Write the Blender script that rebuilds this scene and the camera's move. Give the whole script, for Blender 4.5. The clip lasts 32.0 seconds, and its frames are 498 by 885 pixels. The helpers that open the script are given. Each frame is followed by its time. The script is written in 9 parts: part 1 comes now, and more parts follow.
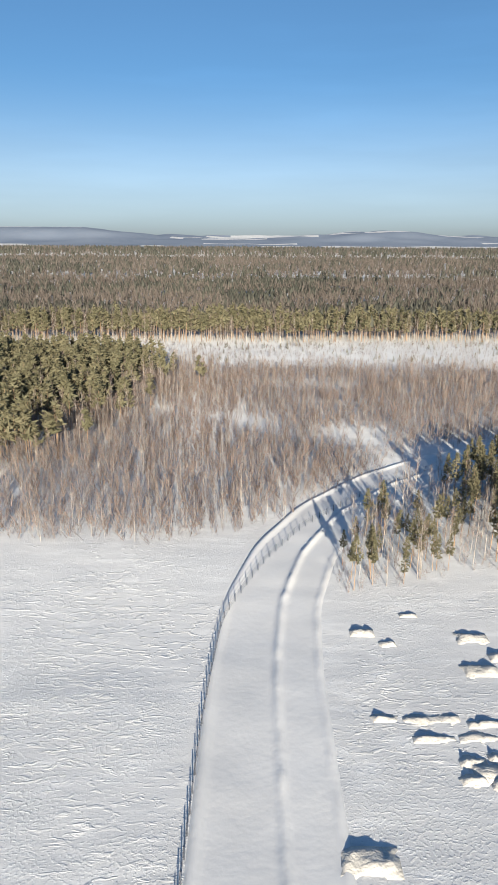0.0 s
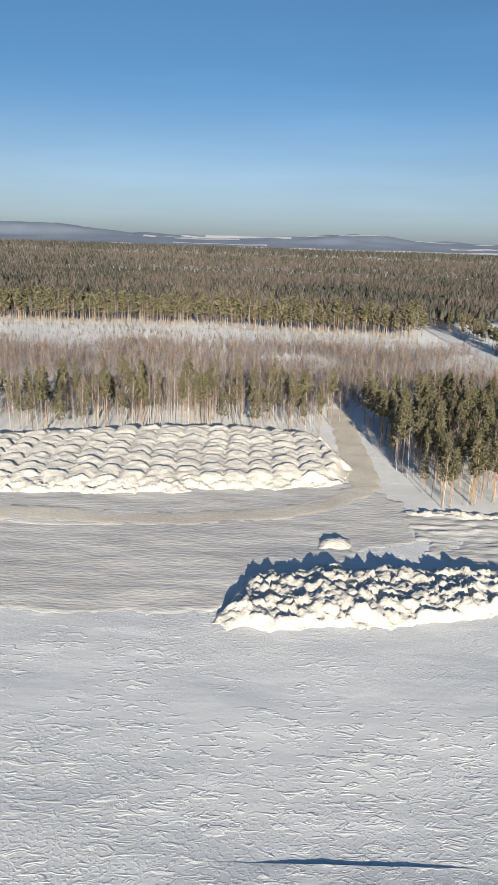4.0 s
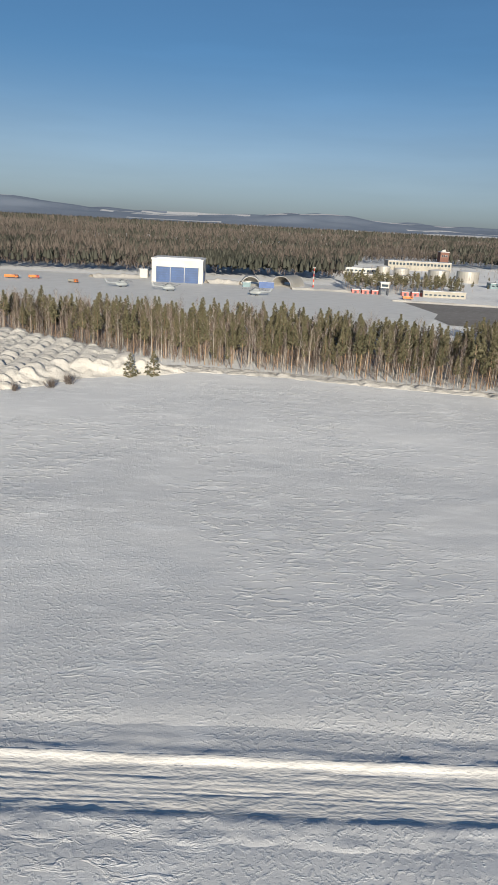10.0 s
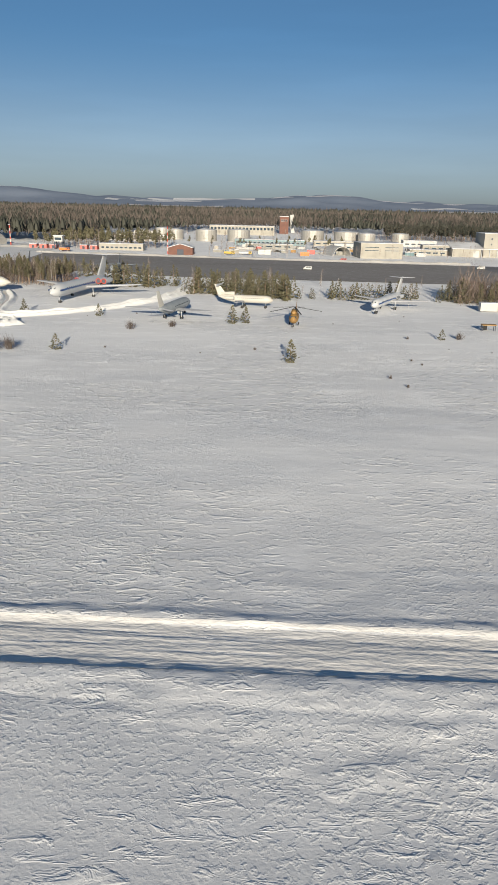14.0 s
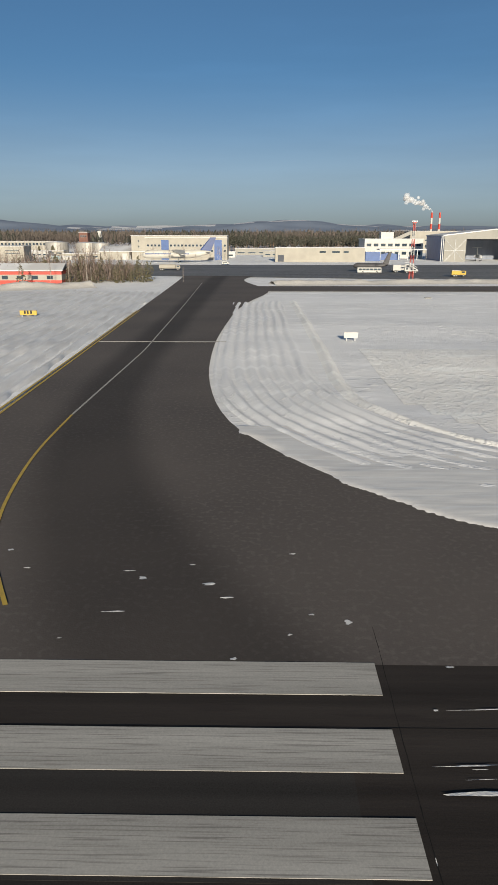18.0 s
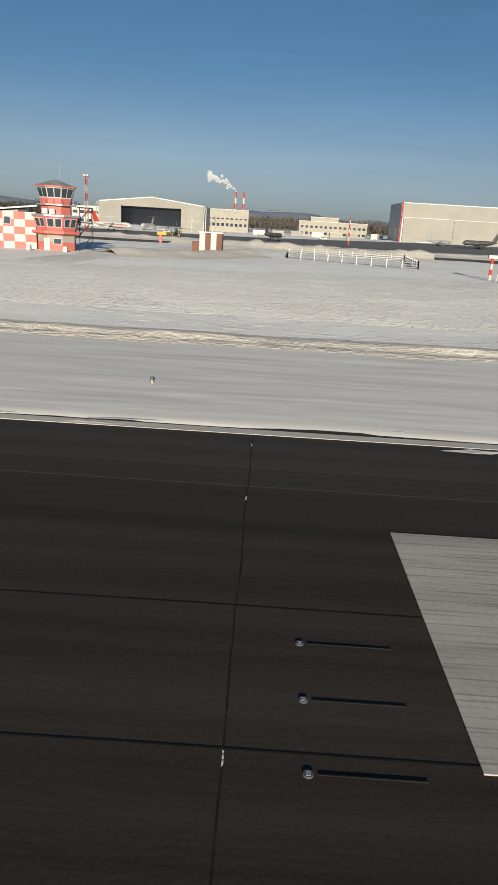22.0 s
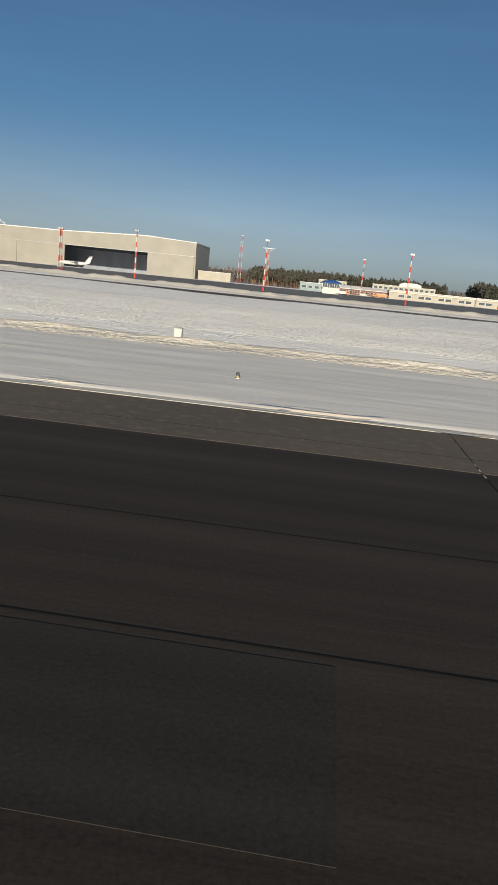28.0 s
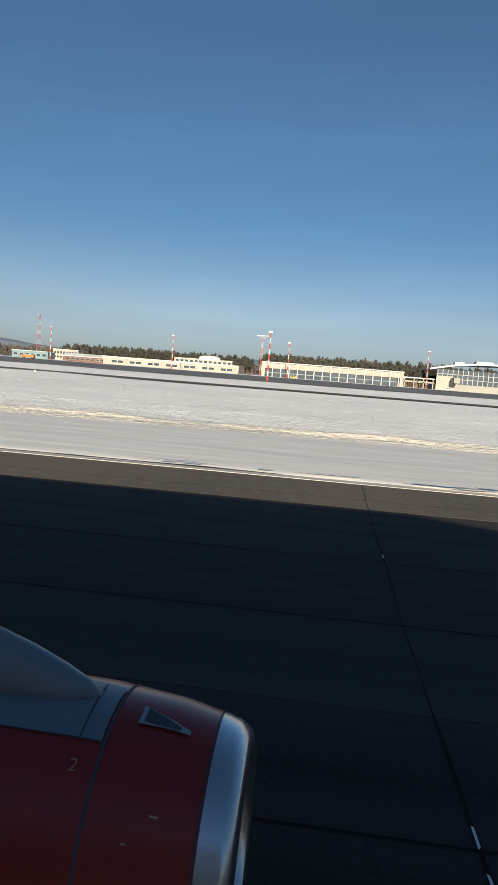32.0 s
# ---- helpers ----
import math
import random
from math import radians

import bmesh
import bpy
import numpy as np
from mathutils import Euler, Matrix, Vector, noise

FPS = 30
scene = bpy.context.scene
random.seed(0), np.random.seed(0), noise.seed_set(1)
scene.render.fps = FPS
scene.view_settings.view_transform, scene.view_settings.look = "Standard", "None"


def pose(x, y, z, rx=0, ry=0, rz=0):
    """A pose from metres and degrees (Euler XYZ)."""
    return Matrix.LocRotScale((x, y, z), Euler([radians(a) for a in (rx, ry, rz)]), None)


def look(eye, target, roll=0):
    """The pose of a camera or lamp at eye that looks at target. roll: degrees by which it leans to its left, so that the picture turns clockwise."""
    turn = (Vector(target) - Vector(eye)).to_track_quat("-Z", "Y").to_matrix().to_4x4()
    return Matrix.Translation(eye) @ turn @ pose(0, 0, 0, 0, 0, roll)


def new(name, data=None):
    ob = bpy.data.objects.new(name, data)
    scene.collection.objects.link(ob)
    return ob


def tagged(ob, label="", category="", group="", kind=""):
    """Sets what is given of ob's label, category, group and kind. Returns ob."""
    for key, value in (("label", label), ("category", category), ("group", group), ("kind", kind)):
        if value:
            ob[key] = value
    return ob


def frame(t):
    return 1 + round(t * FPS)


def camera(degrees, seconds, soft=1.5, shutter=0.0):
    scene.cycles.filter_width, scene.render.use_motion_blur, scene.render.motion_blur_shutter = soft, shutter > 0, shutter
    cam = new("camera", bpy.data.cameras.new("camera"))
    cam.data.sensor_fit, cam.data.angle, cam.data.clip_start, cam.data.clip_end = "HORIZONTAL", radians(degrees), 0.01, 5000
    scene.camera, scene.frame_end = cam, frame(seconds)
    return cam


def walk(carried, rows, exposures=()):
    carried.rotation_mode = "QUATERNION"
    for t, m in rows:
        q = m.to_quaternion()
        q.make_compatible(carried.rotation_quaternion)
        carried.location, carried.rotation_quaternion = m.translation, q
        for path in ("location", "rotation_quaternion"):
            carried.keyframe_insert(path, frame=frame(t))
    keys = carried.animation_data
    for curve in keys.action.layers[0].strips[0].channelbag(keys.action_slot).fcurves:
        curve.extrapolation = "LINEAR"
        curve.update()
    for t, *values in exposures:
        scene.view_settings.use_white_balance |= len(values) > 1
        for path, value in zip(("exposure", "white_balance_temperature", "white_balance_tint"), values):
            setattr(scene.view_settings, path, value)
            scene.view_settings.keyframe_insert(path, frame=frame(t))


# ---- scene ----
SUN_EL, SUN_AZ = 13.3, -5.0          # degrees; light travels along +y, a little to -x
PATH = [
    (0, 47.90, -0.05, 41.91, 0.41, -16.38, 0.35),
    (0.5, 65.85, -0.34, 40.95, 0.13, -16.36, 0.42),
    (1, 83.80, -0.61, 40.00, 0.13, -16.45, 0.48),
    (1.5, 101.75, -0.88, 39.06, 0.14, -16.48, 0.48),
    (2, 119.78, -1.15, 38.20, 0.05, -16.47, 0.58),
    (2.5, 137.90, -1.41, 37.46, -0.00, -16.45, 1.39),
    (4.5, 214.28, -2.56, 35.30, -0.31, -16.16, 1.91),
    (5, 232.79, -2.87, 34.51, -0.22, -16.14, 1.51),
    (5.5, 251.30, -3.19, 33.63, -0.16, -16.13, 2.31),
    (6, 269.80, -3.51, 32.68, -0.10, -16.12, 2.51),
    (6.5, 288.26, -3.83, 31.86, -0.04, -16.09, 2.93),
    (7, 306.95, -4.13, 31.16, 0.02, -16.44, 2.84),
    (7.5, 325.76, -4.40, 30.44, 0.07, -16.55, 2.73),
    (8, 344.38, -4.63, 29.55, 0.13, -16.89, 2.62),
    (8.5, 363.15, -4.81, 28.56, 0.16, -16.95, 2.05),
    (9, 381.91, -4.94, 27.66, 0.19, -16.83, 2.05),
    (9.5, 400.61, -5.01, 26.91, -0.76, -17.36, 2.83),
    (10, 419.43, -5.04, 25.93, -1.13, -17.68, 3.07),
    (10.5, 438.60, -5.03, 24.84, -1.58, -18.09, 3.62),
    (11, 457.70, -4.94, 23.69, -0.32, -18.31, 2.90),
    (11.5, 476.76, -4.73, 22.67, 0.93, -18.58, 2.67),
    (12, 495.72, -4.42, 21.61, 1.22, -18.68, 0.70),
    (12.5, 514.36, -4.05, 20.60, 1.38, -18.46, 0.20),
    (13, 532.92, -3.64, 19.58, 1.57, -18.12, 0.48),
    (13.5, 551.22, -3.27, 18.45, 1.68, -18.16, 0.58),
    (14, 569.53, -2.94, 17.41, 1.70, -18.82, 1.30),
    (14.5, 587.69, -2.64, 16.34, 1.68, -19.16, 1.38),
    (15, 605.62, -2.38, 15.28, 1.62, -19.24, 1.63),
    (15.5, 623.18, -2.13, 14.21, 1.98, -18.22, 1.19),
    (17.5, 696.35, -1.07, 10.47, 1.24, -17.07, 0.18),
    (18, 713.28, -0.75, 9.51, 0.83, -16.74, 0.05),
    (18.5, 730.13, -0.43, 8.51, 0.75, -16.82, 0.25),
    (19, 747.16, -0.11, 7.52, 0.71, -17.97, 1.18),
    (19.5, 764.47, 0.20, 6.58, 0.66, -18.54, 1.58),
    (20, 781.99, 0.48, 5.72, 0.55, -18.57, 2.42),
    (20.5, 799.84, 0.77, 5.00, 0.39, -18.36, 3.12),
    (21, 817.93, 1.03, 4.41, 0.58, -17.96, 2.99),
    (21.5, 836.22, 1.28, 3.92, 0.67, -17.59, 3.23),
    (22, 854.59, 1.51, 3.53, 0.80, -17.46, 3.42),
    (22.5, 873.41, 1.71, 3.21, 1.01, -17.52, 3.51),
    (23, 892.36, 1.86, 2.97, 1.12, -17.59, 3.93),
    (23.5, 911.02, 1.97, 2.78, 1.93, -15.54, 4.78),
    (24, 928.67, 2.05, 2.65, 2.07, -15.57, 4.91),
    (24.5, 946.81, 2.10, 2.52, 2.76, -15.92, 5.10),
    (25, 964.99, 2.13, 2.38, 3.48, -13.66, 3.65),
    (25.5, 982.94, 2.15, 2.27, 4.00, -13.80, 5.89),
    (27.5, 1049.46, 2.05, 2.00, 5.89, -13.14, 1.28),
    (28, 1065.13, 1.90, 2.07, 5.57, -13.01, 5.71),
    (28.5, 1080.87, 1.69, 2.00, 4.48, -13.51, 4.39),
    (29, 1096.97, 1.46, 1.96, 3.71, -13.57, 3.53),
    (29.5, 1113.62, 1.20, 1.93, 2.97, -13.65, 2.75),
    (30, 1130.12, 0.94, 1.88, 2.75, -13.58, 2.46),
    (30.2, 1136.70, 0.84, 1.87, 2.38, -13.71, 2.46),
    (30.5, 1146.66, 0.69, 1.89, 2.05, -13.75, -3.81),
    (31, 1163.11, 0.46, 1.93, 1.56, -8.95, -1.14),
    (31.5, 1178.61, 0.26, 1.94, 1.20, -8.18, 1.26),
    (32, 1193.26, 0.08, 1.93, 5.90, -5.66, 4.44),
]
cam = camera(40.0, 32.0, 1.0)


def leaned(x, y, z, yaw, pitch, roll):
    a, p = radians(yaw), radians(pitch)
    ahead = Vector((-math.sin(a) * math.cos(p), math.cos(a) * math.cos(p), math.sin(p)))
    return look((x, y, z), Vector((x, y, z)) + ahead, roll)


walk(cam, [(t, leaned(x, y, z, yaw, pitch, roll)) for t, x, y, z, yaw, pitch, roll in PATH],
     [(0.0, 0.94, 6020, 8), (2.0, 0.82, 6020, 8), (4.5, 0.67, 6020, 8), (6.0, 0.76, 6020, 8), (9.0, 0.26, 5960, 8), (12.0, 0.46, 6110, 8), (14.0, 0.29, 6110, 8), (15.5, 0.15, 6110, 8), (19.0, 0.21, 6140, 8), (22.0, 0.20, 6290, 8), (25.0, 0.16, 6450, 8), (28.0, 0.21, 6370, 8), (29.0, 0.27, 6370, 8), (30.0, 0.86, 6770, 8), (31.0, 0.67, 6470, 8), (32.0, 0.55, 6370, 8)])

# ---- daylight ----
world = bpy.data.worlds.new("sky")
scene.world = world
world.use_nodes = True
wn = world.node_tree.nodes
sky = wn.new("ShaderNodeTexSky")
sky.sky_type, sky.sun_disc = "NISHITA", False
sky.sun_elevation, sky.sun_rotation = radians(SUN_EL), radians(180 + SUN_AZ)
sky.air_density, sky.dust_density, sky.ozone_density = 0.7, 0.65, 3.4
wn["Background"].inputs["Strength"].default_value = 0.057
# thin winter haze pales the sky all round the horizon
wl = world.node_tree.links.new
axes, haze, pale = wn.new("ShaderNodeSeparateXYZ"), wn.new("ShaderNodeMapRange"), wn.new("ShaderNodeHueSaturation")
haze.interpolation_type = "SMOOTHSTEP"
haze.inputs["From Min"].default_value, haze.inputs["From Max"].default_value = -0.02, 0.22
haze.inputs["To Min"].default_value, haze.inputs["To Max"].default_value = 0.45, 1.0
wl(wn.new("ShaderNodeTexCoord").outputs["Generated"], axes.inputs["Vector"])
wl(axes.outputs["Z"], haze.inputs["Value"])
wl(haze.outputs["Result"], pale.inputs["Saturation"])
pale.inputs["Hue"].default_value = 0.491
lift = wn.new("ShaderNodeMapRange")
lift.inputs["From Min"].default_value, lift.inputs["From Max"].default_value = 0.0, 0.32
lift.inputs["To Min"].default_value, lift.inputs["To Max"].default_value = 0.93, 1.14
wl(axes.outputs["Z"], lift.inputs["Value"])
veil, stretch, thin, streak = wn.new("ShaderNodeTexNoise"), wn.new("ShaderNodeMapping"), wn.new("ShaderNodeMapRange"), wn.new("ShaderNodeMath")
stretch.inputs["Scale"].default_value, stretch.inputs["Rotation"].default_value = (1.6, 1.6, 13.0), (0, radians(9), 0)
veil.inputs["Scale"].default_value, veil.inputs["Detail"].default_value = 1.5, 5
thin.inputs["From Min"].default_value, thin.inputs["From Max"].default_value = 0.45, 0.8
thin.inputs["To Min"].default_value, thin.inputs["To Max"].default_value = 0.985, 1.10
wl(axes.inputs["Vector"].links[0].from_socket, stretch.inputs["Vector"])
wl(stretch.outputs["Vector"], veil.inputs["Vector"])
wl(veil.outputs["Fac"], thin.inputs["Value"])
streak.operation = "MULTIPLY"
wl(lift.outputs["Result"], streak.inputs[0])
wl(thin.outputs["Result"], streak.inputs[1])
wl(streak.outputs[0], pale.inputs["Value"])
wl(sky.outputs["Color"], pale.inputs["Color"])
wl(pale.outputs["Color"], wn["Background"].inputs["Color"])
sun = new("sun", bpy.data.lights.new("sun", "SUN"))
sun.data.energy, sun.data.angle, sun.data.color = 5.0, radians(0.55), (1.0, 0.86, 0.66)
e, a = radians(SUN_EL), radians(SUN_AZ)
sun.matrix_world = look((0, 0, 200), Vector((0, 0, 200)) + Vector((math.sin(a) * math.cos(e), math.cos(a) * math.cos(e), -math.sin(e))))


# ---- materials ----
def material(name, c1, c2, rough=0.8, scale=1.0, fine=12.0, bump=0.0, bump_scale=4.0, metal=0.0, vary=0.0, island=False, lo=0.35, hi=0.65, stretch=None, c3=None, spec=0.5):
    """Two colours mixed by noise at two scales, with relief and a change from piece to piece."""
    m = bpy.data.materials.new(name)
    m.use_nodes = True
    nt, N = m.node_tree, m.node_tree.nodes
    L = nt.links.new
    bsdf = N["Principled BSDF"]
    tc = N.new("ShaderNodeTexCoord")
    co = tc.outputs["Object"]
    if stretch:
        mp = N.new("ShaderNodeMapping")
        mp.inputs["Scale"].default_value = stretch
        L(co, mp.inputs["Vector"])
        co = mp.outputs["Vector"]
    n1 = N.new("ShaderNodeTexNoise")
    n1.inputs["Scale"].default_value, n1.inputs["Detail"].default_value = scale, 5
    n2 = N.new("ShaderNodeTexNoise")
    n2.inputs["Scale"].default_value, n2.inputs["Detail"].default_value = fine, 4
    for n in (n1, n2):
        L(co, n.inputs["Vector"])
    r1 = N.new("ShaderNodeMapRange")
    r1.inputs["From Min"].default_value, r1.inputs["From Max"].default_value = lo, hi
    L(n1.outputs["Fac"], r1.inputs["Value"])
    mx = N.new("ShaderNodeMix")
    mx.data_type = "RGBA"
    mx.inputs["A"].default_value, mx.inputs["B"].default_value = (*c1, 1), (*c2, 1)
    L(r1.outputs["Result"], mx.inputs["Factor"])
    out = mx.outputs["Result"]
    if c3:
        r2 = N.new("ShaderNodeMapRange")
        r2.inputs["From Min"].default_value, r2.inputs["From Max"].default_value = 0.52, 0.66
        L(n2.outputs["Fac"], r2.inputs["Value"])
        m3 = N.new("ShaderNodeMix")
        m3.data_type = "RGBA"
        L(r2.outputs["Result"], m3.inputs["Factor"])
        L(out, m3.inputs["A"])
        m3.inputs["B"].default_value = (*c3, 1)
        out = m3.outputs["Result"]
    if vary:
        if island:
            src = N.new("ShaderNodeNewGeometry").outputs["Random Per Island"]
        else:
            src = N.new("ShaderNodeObjectInfo").outputs["Random"]
        mr = N.new("ShaderNodeMapRange")
        mr.inputs["To Min"].default_value, mr.inputs["To Max"].default_value = 1 - vary, 1 + vary
        L(src, mr.inputs["Value"])
        hs = N.new("ShaderNodeHueSaturation")
        L(mr.outputs["Result"], hs.inputs["Value"])
        L(out, hs.inputs["Color"])
        out = hs.outputs["Color"]
    L(out, bsdf.inputs["Base Color"])
    bsdf.inputs["Roughness"].default_value = rough
    bsdf.inputs["Metallic"].default_value = metal
    bsdf.inputs["Specular IOR Level"].default_value = spec
    if bump:
        n3 = N.new("ShaderNodeTexNoise")
        n3.inputs["Scale"].default_value, n3.inputs["Detail"].default_value = bump_scale, 6
        L(co, n3.inputs["Vector"])
        b = N.new("ShaderNodeBump")
        b.inputs["Strength"].default_value, b.inputs["Distance"].default_value = min(1, bump), 0.25
        L(n3.outputs["Fac"], b.inputs["Height"])
        L(b.outputs["Normal"], bsdf.inputs["Normal"])
    return m


def snow_material(name="snow", c1=(0.745, 0.745, 0.748), c2=(0.675, 0.675, 0.68), grain=1.0, crusted=0.0):
    """Wind-packed snow: soft hollows, a grainy crust, and patches of wind-cut ridges across the wind."""
    m = material(name, c1, c2, 0.75, 0.045, 0.45, stretch=(0.45, 1.3, 1), c3=tuple(min(0.9, v * 1.06) for v in c1), spec=0.25)
    nt, N = m.node_tree, m.node_tree.nodes
    L = nt.links.new
    here = N.new("ShaderNodeTexCoord").outputs["Object"]

    def placed(sx, sy, turn=0.0):
        mp = N.new("ShaderNodeMapping")
        mp.inputs["Scale"].default_value, mp.inputs["Rotation"].default_value = (sx, sy, 1), (0, 0, radians(turn))
        L(here, mp.inputs["Vector"])
        return mp.outputs["Vector"]

    def noise_at(co, scale, detail, rough=0.55, dist=0.0):
        n = N.new("ShaderNodeTexNoise")
        n.inputs["Scale"].default_value, n.inputs["Detail"].default_value = scale, detail
        n.inputs["Roughness"].default_value, n.inputs["Distortion"].default_value = rough, dist
        L(co, n.inputs["Vector"])
        return n.outputs["Fac"]

    def ramp(v, lo, hi):
        r = N.new("ShaderNodeMapRange")
        r.inputs["From Min"].default_value, r.inputs["From Max"].default_value = lo, hi
        L(v, r.inputs["Value"])
        return r.outputs["Result"]

    def maths(op, a, b):
        n = N.new("ShaderNodeMath")
        n.operation = op
        for k, v in enumerate((a, b)):
            if isinstance(v, (int, float)):
                n.inputs[k].default_value = v
            else:
                L(v, n.inputs[k])
        return n.outputs[0]

    even, cut = placed(1, 1), placed(0.55, 1.35, 12)
    crust = maths("MULTIPLY", ramp(noise_at(even, 3.6, 4, 0.6), 0.50, 0.66), ramp(noise_at(even, 0.055, 3, 0.6, 0.4), 0.36 - crusted, 0.60 - crusted))
    ridges = maths("MULTIPLY", ramp(noise_at(cut, 1.15, 5, 0.62, 0.7), 0.53, 0.64), ramp(noise_at(even, 0.045, 4, 0.65, 0.5), 0.46, 0.58))
    height = maths("ADD", maths("MULTIPLY", noise_at(cut, 0.25, 4, 0.5), 0.16), maths("MULTIPLY", crust, 0.050 * grain))
    height = maths("ADD", height, maths("MULTIPLY", ridges, 0.125))
    height = maths("ADD", height, maths("MULTIPLY", noise_at(even, 7.5, 3, 0.6), 0.022 * grain))
    b = N.new("ShaderNodeBump")
    b.inputs["Strength"].default_value, b.inputs["Distance"].default_value = 0.85, 0.62
    L(height, b.inputs["Height"])
    L(b.outputs["Normal"], N["Principled BSDF"].inputs["Normal"])
    N["Principled BSDF"].inputs["Diffuse Roughness"].default_value = 0.15
    # ridges are painted paler to stand in for sun on their near faces
    ridge_glint, tone = N.new("ShaderNodeMix"), N["Principled BSDF"].inputs["Base Color"].links[0].from_socket
    ridge_glint.data_type = "RGBA"
    ridge_glint.inputs["B"].default_value = (0.87, 0.86, 0.845, 1)
    L(tone, ridge_glint.inputs["A"])
    L(maths("MULTIPLY", ridges, 0.8), ridge_glint.inputs["Factor"])
    L(ridge_glint.outputs["Result"], N["Principled BSDF"].inputs["Base Color"])
    return m


M_SNOW = snow_material()
M_CRUST = snow_material("crusted_snow", (0.86, 0.845, 0.815), (0.79, 0.775, 0.745), 1.7, 0.35)
M_PILE = material("heaped_snow", (0.68, 0.645, 0.59), (0.61, 0.575, 0.52), 0.8, 0.4, 3.0, 0.5, 3.0, c3=(0.57, 0.54, 0.495), spec=0.2)
M_PACK = material("packed_snow", (0.85, 0.825, 0.785), (0.78, 0.755, 0.715), 0.7, 0.3, 4.0, 0.25, 5.0, stretch=(0.6, 1.3, 1), spec=0.2)
M_ROAD = material("rolled_snow", (0.84, 0.83, 0.82), (0.77, 0.76, 0.75), 0.7, 0.12, 1.6, 0.10, 1.4, spec=0.25)
M_FROST = material("frosted_asphalt", (0.165, 0.140, 0.115), (0.210, 0.180, 0.150), 0.9, 0.10, 1.2, 0.03, 6.0, c3=(0.25, 0.225, 0.20), stretch=(0.5, 1.3, 1), spec=0.2)
M_RIDGE = material("ploughed_ridge_snow", (0.78, 0.73, 0.64), (0.71, 0.65, 0.55), 0.8, 0.6, 5.0, 0.4, 5.0, c3=(0.80, 0.76, 0.69), spec=0.2)
M_TRACK = material("sandy_rolled_snow", (0.78, 0.70, 0.585), (0.70, 0.62, 0.51), 0.8, 0.2, 2.0, 0.2, 2.0, c3=(0.80, 0.74, 0.65), spec=0.2)
M_DIRTY = material("trodden_snow", (0.80, 0.76, 0.71), (0.60, 0.565, 0.525), 0.75, 0.16, 0.7, 0.35, 1.6, c3=(0.72, 0.69, 0.65), lo=0.3, hi=0.7, stretch=(0.6, 1.5, 1), spec=0.3)
M_ASPH = material("asphalt", (0.034, 0.0275, 0.0235), (0.047, 0.039, 0.033), 0.9, 0.25, 3.0, 0.03, 14.0, c3=(0.037, 0.030, 0.026), stretch=(0.15, 1.2, 1), lo=0.25, hi=0.75, spec=0.2)
M_TAXI = material("worn_brown_asphalt", (0.140, 0.118, 0.102), (0.110, 0.094, 0.083), 0.9, 0.10, 5.0, 0.05, 14.0, c3=(0.150, 0.130, 0.113), spec=0.2)

def gritty(m, scale=32.0, amount=0.45, streaks=True):
    """Stone grit and long rubber streaks worked into an asphalt material's colour."""
    nt, N = m.node_tree, m.node_tree.nodes
    L = nt.links.new
    bsdf = N["Principled BSDF"]
    src = bsdf.inputs["Base Color"].links[0].from_socket
    co = N.new("ShaderNodeTexCoord").outputs["Object"]
    grit = N.new("ShaderNodeTexNoise")
    grit.inputs["Scale"].default_value, grit.inputs["Detail"].default_value, grit.inputs["Roughness"].default_value = scale, 4, 0.8
    L(co, grit.inputs["Vector"])
    mp = N.new("ShaderNodeMapping")
    mp.inputs["Scale"].default_value = (0.03, 1.6, 1)
    L(co, mp.inputs["Vector"])
    streak = N.new("ShaderNodeTexNoise")
    streak.inputs["Scale"].default_value, streak.inputs["Detail"].default_value = 1.0, 5
    L(mp.outputs["Vector"], streak.inputs["Vector"])
    add = N.new("ShaderNodeMath")
    add.operation = "ADD"
    add.inputs[1].default_value = 0.5
    L(grit.outputs["Fac"], add.inputs[0])
    if streaks:
        L(streak.outputs["Fac"], add.inputs[1])
    mr = N.new("ShaderNodeMapRange")
    mr.inputs["From Min"].default_value, mr.inputs["From Max"].default_value = 0.7, 1.3
    mr.inputs["To Min"].default_value, mr.inputs["To Max"].default_value = 1 - amount, 1 + amount
    L(add.outputs[0], mr.inputs["Value"])
    hs = N.new("ShaderNodeHueSaturation")
    L(mr.outputs["Result"], hs.inputs["Value"])
    L(src, hs.inputs["Color"])
    L(hs.outputs["Color"], bsdf.inputs["Base Color"])
    return m


gritty(M_ASPH)
gritty(M_TAXI, 28.0, 0.2, False)
gritty(M_FROST, 28.0, 0.2, False)


